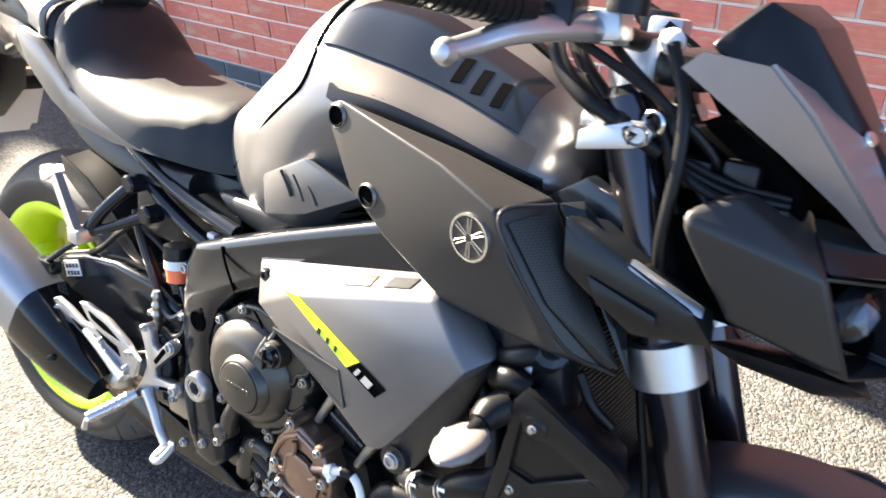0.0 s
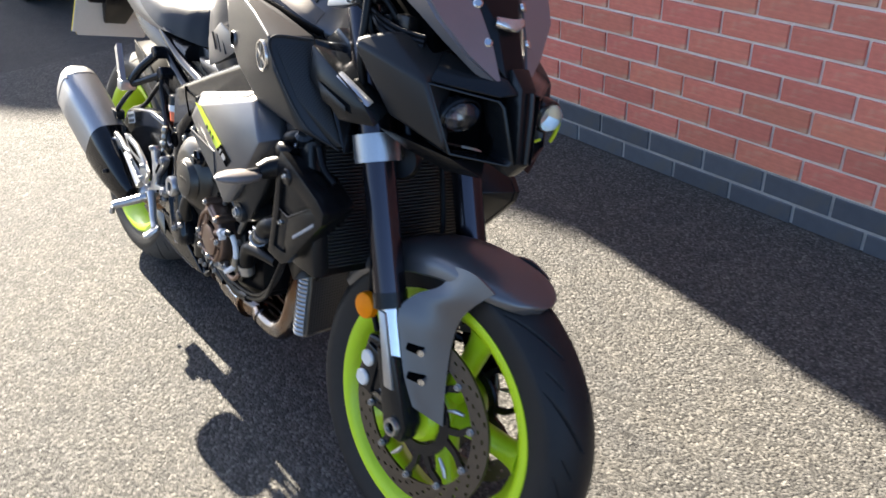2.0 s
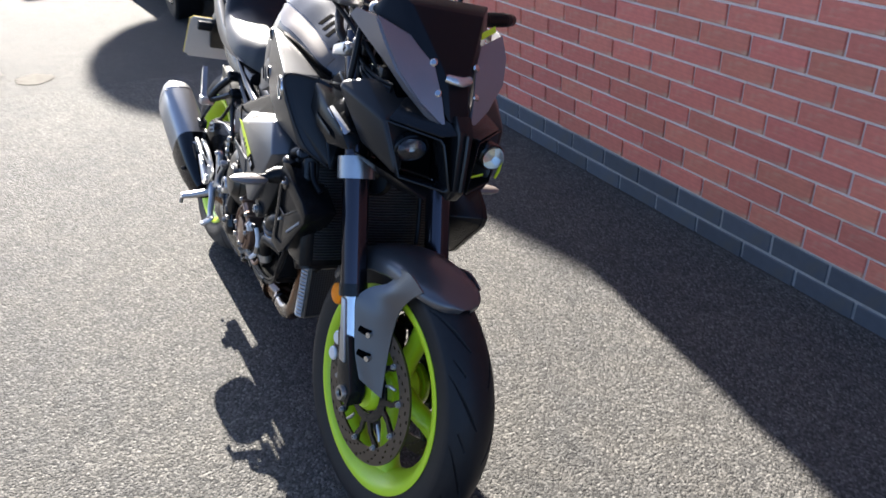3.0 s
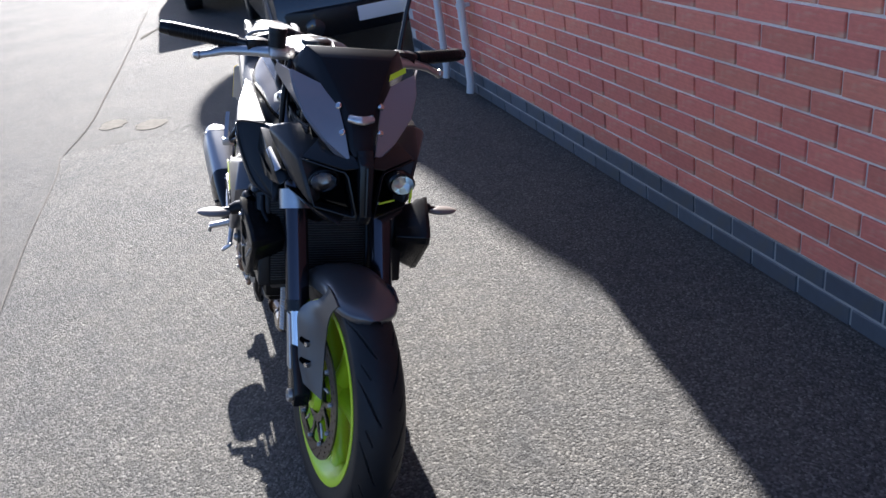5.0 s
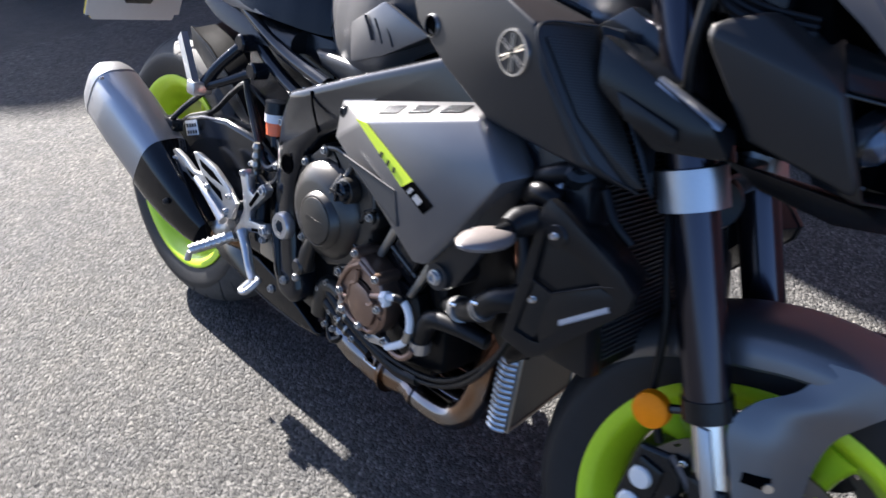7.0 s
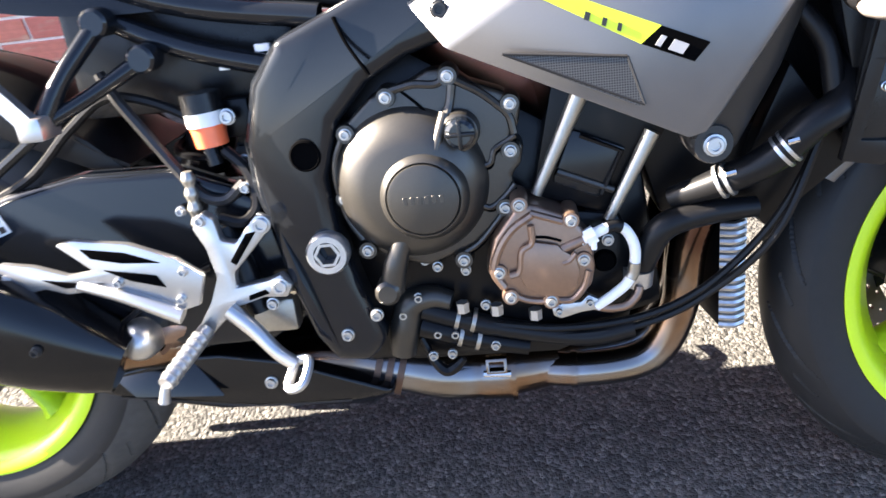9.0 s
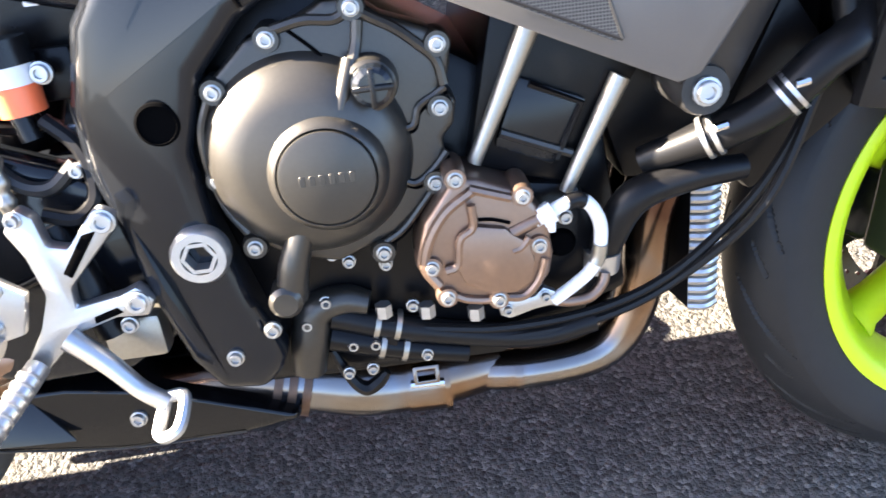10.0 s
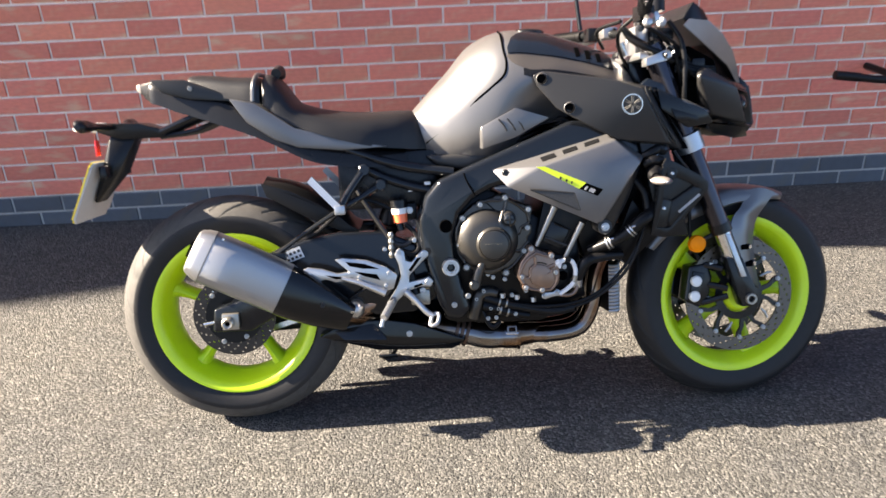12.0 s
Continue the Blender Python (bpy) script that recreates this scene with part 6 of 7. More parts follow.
    scoop = part("side_scoop", merged(hull([on_scoop(x, z, 0.0065) for x, z in outer] + [on_scoop(x, z, 0.03) for x, z in ((1.16, 0.69), (1.27, 0.63), (1.18, 0.52), (1.14, 0.53))] + [on_scoop(x, z, 0.085) for x, z in ((1.18, 0.68), (1.25, 0.63), (1.19, 0.55))], 0.002),
                                      frame_ring([on_scoop(x, z) for x, z in outer], [on_scoop(x, z) for x, z in inner], (0.0, -sy * 0.012, 0.0), 0.0022)), BLACK_PLASTIC, bike, "black plastic radiator scoop with a raised rim")
    part("scoop_panel", hull([on_scoop(x, z, d) for d in (0.0015, 0.012) for x, z in ((1.186, 0.596), (1.241, 0.629), (1.268, 0.622), (1.182, 0.527), (1.176, 0.545))], 0.0012), BLACK_PLASTIC, scoop)
    part("scoop_panel", hull([on_scoop(x, z, d) for d in (0.0035, 0.012) for x, z in ((1.157, 0.603), (1.186, 0.596), (1.176, 0.540), (1.171, 0.526), (1.144, 0.528))], 0.0012), SATIN_BLACK, scoop)
    part("scoop_ridge", tube([on_scoop(*q, 0.0012) for q in ((1.152, 0.606), (1.186, 0.5965), (1.241, 0.6295), (1.258, 0.636))], 0.0017, 6, curved=False), BLACK_PLASTIC, scoop)
    part("scoop_boss", lathe([(0.0, 0.002), (0.012, 0.002), (0.0145, 0.0), (0.015, -0.008)], on_scoop(1.181, 0.667), (0, sy, 0), seg=20), BLACK_PLASTIC, scoop)
    part("scoop_badge", tube([on_scoop(1.203, 0.567, 0.001), on_scoop(1.257, 0.6095, 0.001)], 0.0042, 8, flat=0.5), PALE, scoop)
    for x, z, d in ((1.181, 0.667, -0.002), (1.164, 0.579, 0.003)):
        bolt(x, on_scoop(x, z, d)[1], z, scoop, 0.0052, STEEL, turn=Matrix.Rotation(0 if sy < 0 else math.pi, 4, "Z"))
    indicator = part("front_indicator", tube([(1.150, sy * 0.190, 0.676), (1.136, sy * 0.228, 0.664), (1.133, sy * 0.262, 0.658)], (0.010, 0.009, 0.008), 10), BLACK_PLASTIC, bike, "front turn signal with a clear lens on a black stalk")
    part("stalk_boot", tube([(1.142, sy * 0.205, 0.672), (1.134, sy * 0.222, 0.666), (1.133, sy * 0.240, 0.661)], (0.019, 0.018, 0.013), 16), HOSE, indicator)

    def leaf(y, w, h):
        return [(1.135 + w * math.cos(a), sy * y, 0.656 + h * math.sin(a)) for a in np.linspace(0, 2 * math.pi, 18, endpoint=False)]

    part("indicator_lens", skin([leaf(0.240, 0.011, 0.006), leaf(0.250, 0.019, 0.0085), leaf(0.268, 0.024, 0.0105), leaf(0.290, 0.023, 0.0098), leaf(0.308, 0.015, 0.007), leaf(0.317, 0.005, 0.003)]), LENS_GREY, indicator, "clear indicator lens")
    part("lens_seam", tube([(1.135 - 0.0252, sy * 0.268, 0.658), (1.135 - 0.0155, sy * 0.300, 0.658), (1.135, sy * 0.3175, 0.657), (1.135 + 0.0155, sy * 0.302, 0.657)], 0.0009, 6), WHITE_PLASTIC, indicator)
    if sy > 0:
        indicator.location.y = 0.034
    # arm between the intake and the nose
    arm = part("nose_arm", hull([(x, -sy * y, z) for x, y, z in ((1.155, -0.176, 0.880), (1.165, -0.182, 0.825), (1.290, -0.160, 0.818), (1.315, -0.148, 0.785), (1.240, -0.165, 0.775), (1.18, -0.12, 0.87), (1.30, -0.11, 0.81), (1.25, -0.11, 0.78))], 0.006), SATIN_BLACK, bike, "satin black arm between intake and nose")
    part("arm_recess", hull([(x, -sy * y, z) for x, y, z in ((1.190, -0.1795, 0.828), (1.262, -0.1705, 0.805), (1.264, -0.1705, 0.788), (1.205, -0.1775, 0.800), (1.22, -0.165, 0.81))], 0.001), BLACK_PLASTIC, arm)
    part("arm_trim", hull([(x, -sy * y, z) for x, y, z in ((1.225, -0.170, 0.843), (1.300, -0.156, 0.812), (1.297, -0.142, 0.820), (1.225, -0.158, 0.852), (1.265, -0.15, 0.82))], 0.002), ALLOY, arm)
    # nose
    N = lambda pts: [(x, -sy * y + NOSE_Y, z) for x, y, z in pts]
    nose = part("nose_cowl", hull(N(((1.258, -0.187, 0.908), (1.298, -0.146, 0.927), (1.386, -0.134, 0.872), (1.424, -0.107, 0.776), (1.315, -0.140, 0.806), (1.30, -0.06, 0.93), (1.35, -0.06, 0.912), (1.36, -0.06, 0.78), (1.30, -0.08, 0.80), (1.38, -0.10, 0.86), (1.37, -0.08, 0.78))), 0.007, 3), DARK_GREY, bike, "dark grey angular headlamp cowl")
    part("nose_brow", hull(N(((1.384, -0.128, 0.873), (1.450, -0.044, 0.864), (1.462, -0.012, 0.872), (1.436, -0.020, 0.890), (1.35, -0.080, 0.914), (1.39, -0.08, 0.862), (1.44, -0.02, 0.862))), 0.005, 3), SATIN_BLACK, nose)
    rim_o = ((1.384, -0.130, 0.872), (1.450, -0.042, 0.860), (1.456, -0.036, 0.852), (1.479, -0.018, 0.770), (1.474, -0.022, 0.764), (1.424, -0.102, 0.773))
    rim_c = (1.430, -0.075, 0.818)
    part("lamp_surround", frame_ring(N(rim_o), N([[p + 0.075 * (q - p) for p, q in zip(pt, rim_c)] for pt in rim_o]), (-0.05, 0.0, 0.004), 0.0012), SATIN_BLACK, nose, "angular lamp surround")
    # Near-black plate stands for the shade at the back of the lamp recess.
    part("lamp_back", hull(N(((1.352, -0.118, 0.860), (1.385, -0.096, 0.784), (1.412, -0.030, 0.775), (1.405, -0.036, 0.855), (1.33, -0.10, 0.86), (1.36, -0.05, 0.78))), 0.002), BLACK_AND_SHADE, nose)
    lamp_c = Vector((1.410 if sy < 0 else 1.430, sy * 0.0835 + NOSE_Y + 0.004, 0.829))
    lens_at = Matrix.Translation(lamp_c) @ Matrix.Rotation(radians(-20 * sy), 4, "X") @ Matrix.Diagonal((1, 1.12, 0.86, 1)) @ Matrix.Translation(-lamp_c)
    axis = (0.94, sy * 0.24, -0.08)
    lamp = part("headlamp", lathe([(0.0, 0.020), (0.010, 0.0192), (0.020, 0.015), (0.026, 0.008), (0.028, 0.0), (0.027, -0.012)], lamp_c, axis, seg=28), LAMP_GLASS, nose, "oval clear headlamp lens", move=lens_at)
    lamp.visible_shadow = False
    # Equal reflectors; the difference in light is put into their colours.
    part("lamp_reflector", lathe([(0.0, -0.012), (0.010, -0.010), (0.018, -0.002), (0.024, 0.006)], lamp_c, axis, seg=9), LAMP_SHADED if sy < 0 else CHROME_LIT, lamp, smooth=False, move=lens_at)
    part("lamp_ring", lathe([(0.028, 0.006), (0.031, 0.003), (0.032, -0.014), (0.027, -0.014), (0.028, 0.006)], lamp_c, axis, seg=28), SATIN_BLACK, lamp, move=lens_at)
    part("chin_blade", hull(N(((1.300, -0.150, 0.785), (1.424, -0.098, 0.768), (1.450, -0.050, 0.740), (1.40, -0.08, 0.738), (1.33, -0.11, 0.755), (1.43, -0.03, 0.76), (1.32, -0.08, 0.77))), 0.003), BLACK_PLASTIC, nose)
    # screen side panels
    W = lambda pts: [(x, -sy * (y - SCREEN_Y) + SCREEN_Y, z) for x, y, z in pts]
    low_edge = W([(1.229, -0.152, 1.030), (1.272, -0.132, 1.000), (1.323, -0.106, 0.966), (1.372, -0.084, 0.930), (1.407, -0.048, 0.893), (1.427, -0.022, 0.878)])
    crease = W([(1.245, -0.149, 1.046), (1.297, -0.130, 1.041), (1.338, -0.124, 1.006), (1.374, -0.106, 0.962), (1.404, -0.066, 0.915), (1.429, -0.021, 0.881)])
    inner_edge = W([(1.322, -0.075, 1.021), (1.346, -0.028, 1.000), (1.379, -0.036, 0.975), (1.408, -0.026, 0.930), (1.4295, -0.018, 0.884)])
    part("screen_wing", merged(shell([low_edge, crease], 0.004 * sy, 1), shell([crease[1:], inner_edge], 0.004 * sy, 1)), PALE_GREY, bike, "matt grey creased flyscreen side panel")
    for x, y, z in ((1.381, 0.041, 0.985), (1.410, 0.036, 0.935)):
        part("screen_bolt", lathe([(0.0, 0.004), (0.005, 0.004), (0.0075, 0.002), (0.008, -0.002)], (x - 0.004, sy * (y + 0.006) + SCREEN_Y, z), (0.72, sy * 0.50, 0.46), seg=14), STEEL, bike)
    # mirrors' and controls' half of the handlebar
    grip_in, grip_out = Vector((1.085, sy * 0.225, 1.052)), Vector((1.030, sy * 0.365, 1.062))
    part("handlebar", tube([(1.15, 0.0, 1.035), (1.145, sy * 0.06, 1.035), (1.12, sy * 0.13, 1.045), (1.085, sy * 0.225, 1.053), (1.03, sy * 0.365, 1.063)], 0.011, 12), SATIN_BLACK, bike, move=STEERED)
    grip = part("grip", tube([grip_in, (grip_in + grip_out) / 2, grip_out], (0.0165, 0.016, 0.0165), 16), HOSE, bike, "black rubber handlebar grip", move=STEERED)
    part("bar_end", tube([grip_out, grip_out + (grip_out - grip_in).normalized() * 0.022], (0.016, 0.014), 14), SATIN_BLACK, grip, move=STEERED)
    for i in range(12):
        c = grip_in.lerp(grip_out, 0.12 + 0.066 * i)
        part("grip_rib", tube([c, c.lerp(grip_out, 0.025)], 0.0175, 14), HOSE, grip, move=STEERED)
    part("switch_block", hull([Vector((1.10, sy * 0.185, 1.050)) + Vector((a * 0.020, b * 0.024, c * 0.019)) for a in (-1, 1) for b in (-1, 1) for c in (-1, 1)], 0.006), BLACK_PLASTIC, bike, move=STEERED)
    lever = part("lever", tube([(1.137, sy * 0.125, 1.046), (1.126, sy * 0.165, 1.044), (1.106, sy * 0.210, 1.040), (1.086, sy * 0.250, 1.033), (1.070, sy * 0.280, 1.022), (1.060, sy * 0.302, 1.015)], (0.011, 0.011, 0.010, 0.009, 0.008, 0.0075), 12, flat=1.3), ALLOY, bike, "silver hand lever with a ball end", move=STEERED)
    part("lever_ball", lathe([(0.0, 0.012), (0.008, 0.009), (0.012, 0.0), (0.008, -0.009), (0.0, -0.012)], (1.057, sy * 0.308, 1.0125), seg=16), ALLOY, lever, move=STEERED)
    part("lever_perch", box(1.105, 1.148, min(sy * 0.105, sy * 0.16), max(sy * 0.105, sy * 0.16), 1.030, 1.062, 0.007), ALLOY, bike, move=STEERED)

mirror = part("mirror_stem", tube([(1.065, 0.185, 1.065), (1.060, 0.190, 1.12), (1.055, 0.200, 1.20), (1.050, 0.225, 1.28)], (0.007, 0.006, 0.006, 0.006), 10), SATIN_BLACK, bike, "thin black mirror stem", move=STEERED)
part("mirror_head", lathe([(0.0, 0.016), (0.03, 0.014), (0.05, 0.006), (0.054, -0.004), (0.05, -0.008), (0.0, -0.008)], (1.045, 0.265, 1.31), (0.95, 0.25, 0.1), seg=28), SATIN_BLACK, mirror, "round black mirror", move=STEERED)

# flyscreen centre
SCREEN = ((1.434, 0.020, 0.890), (1.398, 0.022, 0.962), (1.340, 0.034, 1.004), (1.268, 0.122, 1.036), (1.240, 0.128, 1.050), (1.312, 0.078, 1.074), (1.277, 0.104, 1.092), (1.425, 0.018, 0.886), (1.265, 0.100, 1.086), (1.330, 0.030, 0.998))
part("flyscreen", hull([(x, w * y + SCREEN_Y, z) for x, y, z in SCREEN for w in (-1, 1)], 0.002), SMOKED, bike, "dark smoked flyscreen")
part("screen_sticker", sheet([(1.334, 0.075, 1.030), (1.309, 0.124, 1.049), (1.302, 0.124, 1.060), (1.328, 0.074, 1.041)], 0.0012), FLUO_STRIPE, bike, "small yellow sticker on the screen")
part("position_lamp", tube([(1.402, -0.018, 0.966), (1.414, 0.006, 0.963), (1.402, 0.030, 0.966)], (0.007, 0.009, 0.007), 10), CLEAR, bike, "small clear position lamp")
part("position_lamp_back", tube([(1.400, -0.020, 0.963), (1.410, 0.006, 0.960), (1.400, 0.032, 0.963)], (0.008, 0.010, 0.008), 10), STEEL, bike)
part("nose_centre", hull([(1.480, v * 0.013 + NOSE_Y, 0.768) for v in (-1, 1)] + [(1.463, v * 0.015 + NOSE_Y, 0.880) for v in (-1, 1)] + [(1.438, v * 0.018 + NOSE_Y, 0.905) for v in (-1, 1)] + [(1.40, v * 0.014 + NOSE_Y, 0.755) for v in (-1, 1)] + [(1.462, v * 0.012 + NOSE_Y, 0.745) for v in (-1, 1)] + [(1.38, v * 0.016 + NOSE_Y, 0.88) for v in (-1, 1)], 0.004), SATIN_BLACK, bike, "satin black nose between the headlamps")
part("nose_ridge", tube([(1.470, NOSE_Y, 0.876), (1.478, NOSE_Y, 0.83), (1.485, NOSE_Y, 0.772)], 0.0035, 8), SATIN_BLACK, bike)
# Added black blocks that stop sunlit ground showing through the nose.
part("nose_filler", box(1.20, 1.35, -0.10, 0.12, 0.79, 0.895, 0.01), BLACK_AND_SHADE, bike)
part("nose_filler", box(1.33, 1.432, NOSE_Y - 0.028, NOSE_Y + 0.028, 0.772, 0.868, 0.004), BLACK_AND_SHADE, bike)
part("yellow_tab", tube([(1.440, 0.121, 0.822), (1.434, 0.123, 0.803), (1.426, 0.124, 0.785)], (0.002, 0.0032, 0.0028), 8), FLUO_STRIPE, bike)
part("yellow_tab", tube([(1.440, 0.050, 0.786), (1.438, 0.085, 0.794)], 0.0022, 8), FLUO_STRIPE, bike)
part("instrument", box(1.175, 1.235, -0.075, 0.075, 1.00, 1.035, 0.01), BLACK_PLASTIC, bike)
part("instrument_stay", tube([(1.20, 0.05, 1.0), (1.24, 0.06, 0.95), (1.29, 0.06, 0.92)], 0.008, 8), FRAME_BLACK, bike)
part("instrument_stay", tube([(1.20, -0.05, 1.0), (1.24, -0.06, 0.95), (1.29, -0.06, 0.92)], 0.008, 8), FRAME_BLACK, bike)
for pts in ([(1.12, -0.10, 1.05), (1.17, -0.12, 1.02), (1.22, -0.10, 0.97), (1.23, -0.07, 0.88), (1.20, -0.05, 0.80)], [(1.11, -0.13, 1.055), (1.08, -0.10, 1.02), (1.10, -0.05, 0.97), (1.13, -0.03, 0.93)], [(1.12, -0.15, 1.04), (1.20, -0.13, 1.0), (1.26, -0.10, 0.95), (1.27, -0.08, 0.90)],
            [(1.12, 0.10, 1.05), (1.18, 0.11, 1.01), (1.22, 0.09, 0.95), (1.21, 0.06, 0.85)], [(1.07, -0.16, 1.045), (1.03, -0.08, 1.03), (1.06, -0.02, 0.99)]):
    part("control_cable", tube(pts, 0.005, 8), HOSE, bike)
part("fluid_pot", tube([(1.150, -0.150, 1.060), (1.150, -0.150, 1.095)], 0.020, 16), SMOKED, bike, "front brake fluid pot", move=STEERED)
part("fluid_pot_cap", tube([(1.150, -0.150, 1.093), (1.150, -0.150, 1.103)], 0.022, 16), BLACK_PLASTIC, bike, move=STEERED)
part("ignition_barrel", tube([(1.13, 0.0, 0.97), (1.115, 0.0, 1.005)], 0.018, 14), STEEL, bike)
# added near-black hull that fills the dark wiring space, with wiring and cables
part("wiring_filler", hull([(x, y, z) for y in (-0.085, 0.095) for x, z in ((1.215, 0.885), (1.215, 0.965), (1.27, 0.985), (1.34, 0.945), (1.35, 0.90))], 0.008), BLACK_AND_SHADE, bike)
part("connector_block", box(1.225, 1.262, -0.108, -0.084, 0.915, 0.945, 0.004), BLACK_PLASTIC, bike)
part("connector_block", box(1.272, 1.305, -0.104, -0.080, 0.925, 0.950, 0.004), BLACK_PLASTIC, bike)
part("connector_block", box(1.205, 1.235, -0.118, -0.095, 0.955, 0.985, 0.004), ENGINE_DARK, bike)
for k in range(5):
    o = 0.011 * k
    part("wiring_lead", tube([(1.195 + o, -0.112, 0.958 - 0.4 * o), (1.235 + o, -0.118 + 0.003 * (k % 2), 0.945 - o), (1.285 + o * 0.6, -0.108, 0.930 - o * 0.8), (1.335, -0.092, 0.926 - o * 0.6)], 0.0034 + 0.0008 * (k % 3), 8), HOSE, bike)
part("wiring_lead", tube([(1.20, -0.118, 0.985), (1.222, -0.122, 0.955), (1.232, -0.118, 0.918), (1.240, -0.104, 0.890)], 0.0042, 8), HOSE, bike)
part("ring_clip", lathe([(0.011, -0.002), (0.013, 0.0), (0.011, 0.002), (0.009, 0.0), (0.011, -0.002)], (1.205, -0.125, 0.972), (0.2, 1, 0.1), seg=18), STEEL, bike)
part("inner_panel", hull([(x, y, z) for y in (-0.125, -0.10) for x, z in ((1.10, 0.868), (1.15, 0.905), (1.20, 0.885), (1.19, 0.84), (1.12, 0.845))], 0.004), SKY_TINT_BLACK, bike)
part("brake_master", hull([(x, y, z) for y in (-0.165, -0.118) for x, z in ((1.115, 1.030), (1.115, 1.058), (1.148, 1.066), (1.155, 1.036))], 0.006), ALLOY, bike, "alloy brake master cylinder", move=STEERED)
part("cable_sleeve", tube([(1.085, -0.12, 1.035), (1.105, -0.125, 1.005), (1.140, -0.132, 0.982), (1.180, -0.125, 0.962), (1.215, -0.115, 0.945)], (0.008, 0.0095, 0.0095, 0.009, 0.008), 12), HOSE, bike, "thick black cable sleeve")
part("cable_sleeve", tube([(1.09, -0.09, 1.04), (1.115, -0.10, 1.01), (1.15, -0.115, 0.985), (1.195, -0.135, 0.955)], 0.0085, 10), HOSE, bike)
part("cable_sleeve", tube([(1.205, -0.115, 1.045), (1.232, -0.130, 0.995), (1.240, -0.136, 0.94), (1.240, -0.136, 0.87), (1.245, -0.12, 0.80)], 0.0065, 10), HOSE, bike)
part("mirror_ball", lathe([(0.0, 0.013), (0.009, 0.010), (0.013, 0.0), (0.009, -0.010), (0.0, -0.013)], (1.195, -0.09, 1.045), seg=16), WHITE_PLASTIC, bike)

# forks and front brakes
AXIS_X = lambda z: HEAD.x - 0.389 * (z - HEAD.z)
FORK_X = lambda z: AXIS_X(z) + 0.03
for sy in (-1, 1):
    y = sy * 0.105
    P = lambda z: Vector((FORK_X(z), y, z))
    fork = part("fork_leg", tube([P(0.985), P(0.50)], 0.0275, 24), FORK_TUBE, bike, "dark anodised fork tube", move=STEERED)
    part("fork_cap", tube([P(0.994), P(0.985)], (0.018, 0.026), 18), SATIN_BLACK, fork, move=STEERED)
    part("dust_seal", tube([P(0.512), P(0.488)], 0.0295, 20), BLACK_PLASTIC, fork, move=STEERED)
    part("fork_slider", tube([P(0.49), P(0.40)], 0.0215, 20), STEEL, fork, move=STEERED)
    part("slider_guard", hull([P(0.485) + Vector((dx, sy * dy, 0)) for dx, dy in ((-0.004, 0.026), (0.010, 0.024), (0.010, 0.016), (-0.006, 0.019))] + [P(0.365) + Vector((dx, sy * dy, 0)) for dx, dy in ((-0.006, 0.028), (0.012, 0.026), (0.012, 0.016), (-0.006, 0.019))], 0.002), ALLOY, fork, "bright alloy fork guard", move=STEERED)
    part("fork_foot", hull([P(0.42) + Vector((dx, dy, 0)) for dx in (-0.025, 0.022) for dy in (-0.022, 0.022)] + [Vector((FRONT.x + dx, y + dy, FRONT.z + dz)) for dx, dz in ((-0.03, 0.01), (0.026, 0.01), (0.022, -0.022), (-0.022, -0.022)) for dy in (-0.020, 0.020)], 0.007), SATIN_BLACK, fork, move=STEERED)
    part("axle_end", lathe([(0.008, sy * 0.024), (0.010, sy * 0.029), (0.0145, sy * 0.029), (0.016, sy * 0.026), (0.016, sy * 0.015)], (FRONT.x, y, FRONT.z), seg=20), CAST, fork, move=STEERED)
    part("lower_clamp", tube([P(0.752), P(0.710)], 0.0385, 28), ALLOY, fork, "bare alloy fork clamp ring", move=STEERED)
    clamp = part("upper_clamp", tube([P(0.960), P(0.942)], 0.0325, 24), ALLOY, fork, "bare alloy fork clamp arm with a round bolt", move=STEERED)
    part("clamp_arm", slab([(1.124, 0.928), (1.178, 0.940), (1.192, 0.946), (1.195, 0.958), (1.186, 0.967), (1.172, 0.966), (1.124, 0.948)], sy * 0.142, sy * 0.110, 0.003), ALLOY, fork, move=STEERED)
    part("clamp_bolt", lathe([(0.0, sy * 0.145), (0.0075, sy * 0.145), (0.009, sy * 0.147), (0.0105, sy * 0.145), (0.0105, sy * 0.138)], (1.182, 0, 0.9545), seg=18), BOLT_ZINC, fork, move=STEERED)
    calc = Vector((1.296, sy * 0.053, 0.338))
    cal = part("front_caliper", hull([calc + Vector((dx, sy * dy, dz)) for dx, dz in ((-0.040, -0.040), (0.0, -0.062), (0.030, -0.05), (0.042, 0.02), (0.028, 0.062), (-0.026, 0.055)) for dy in (-0.030, 0.018)], 0.008, 3), SATIN_BLACK, bike, "black radial brake caliper", move=STEERED)
    part("caliper_face", hull([calc + Vector((dx, sy * dy, dz)) for dx, dz in ((-0.030, -0.048), (0.008, -0.052), (0.016, 0.034), (-0.018, 0.042)) for dy in (0.0, 0.024)], 0.005), SATIN_BLACK, cal, move=STEERED)
    for dx, dz in ((-0.014, -0.028), (-0.009, 0.014)):
        part("piston_cap", lathe([(0.0, sy * 0.030), (0.0125, sy * 0.030), (0.0155, sy * 0.027), (0.0155, sy * 0.015)], calc + Vector((dx, 0, dz)), seg=24), PISTON, cal, "pale round piston cap", move=STEERED)
    for a, b in (((0.012, -0.05), (0.075, -0.030)), ((0.020, 0.056), (0.060, 0.045)), ((0.03, 0.0), (0.075, -0.01))):
        part("caliper_stay", tube([calc + Vector((a[0], sy * 0.012, a[1])), calc + Vector((b[0], sy * 0.040, b[1]))], 0.009, 8), SATIN_BLACK, cal, move=STEERED)
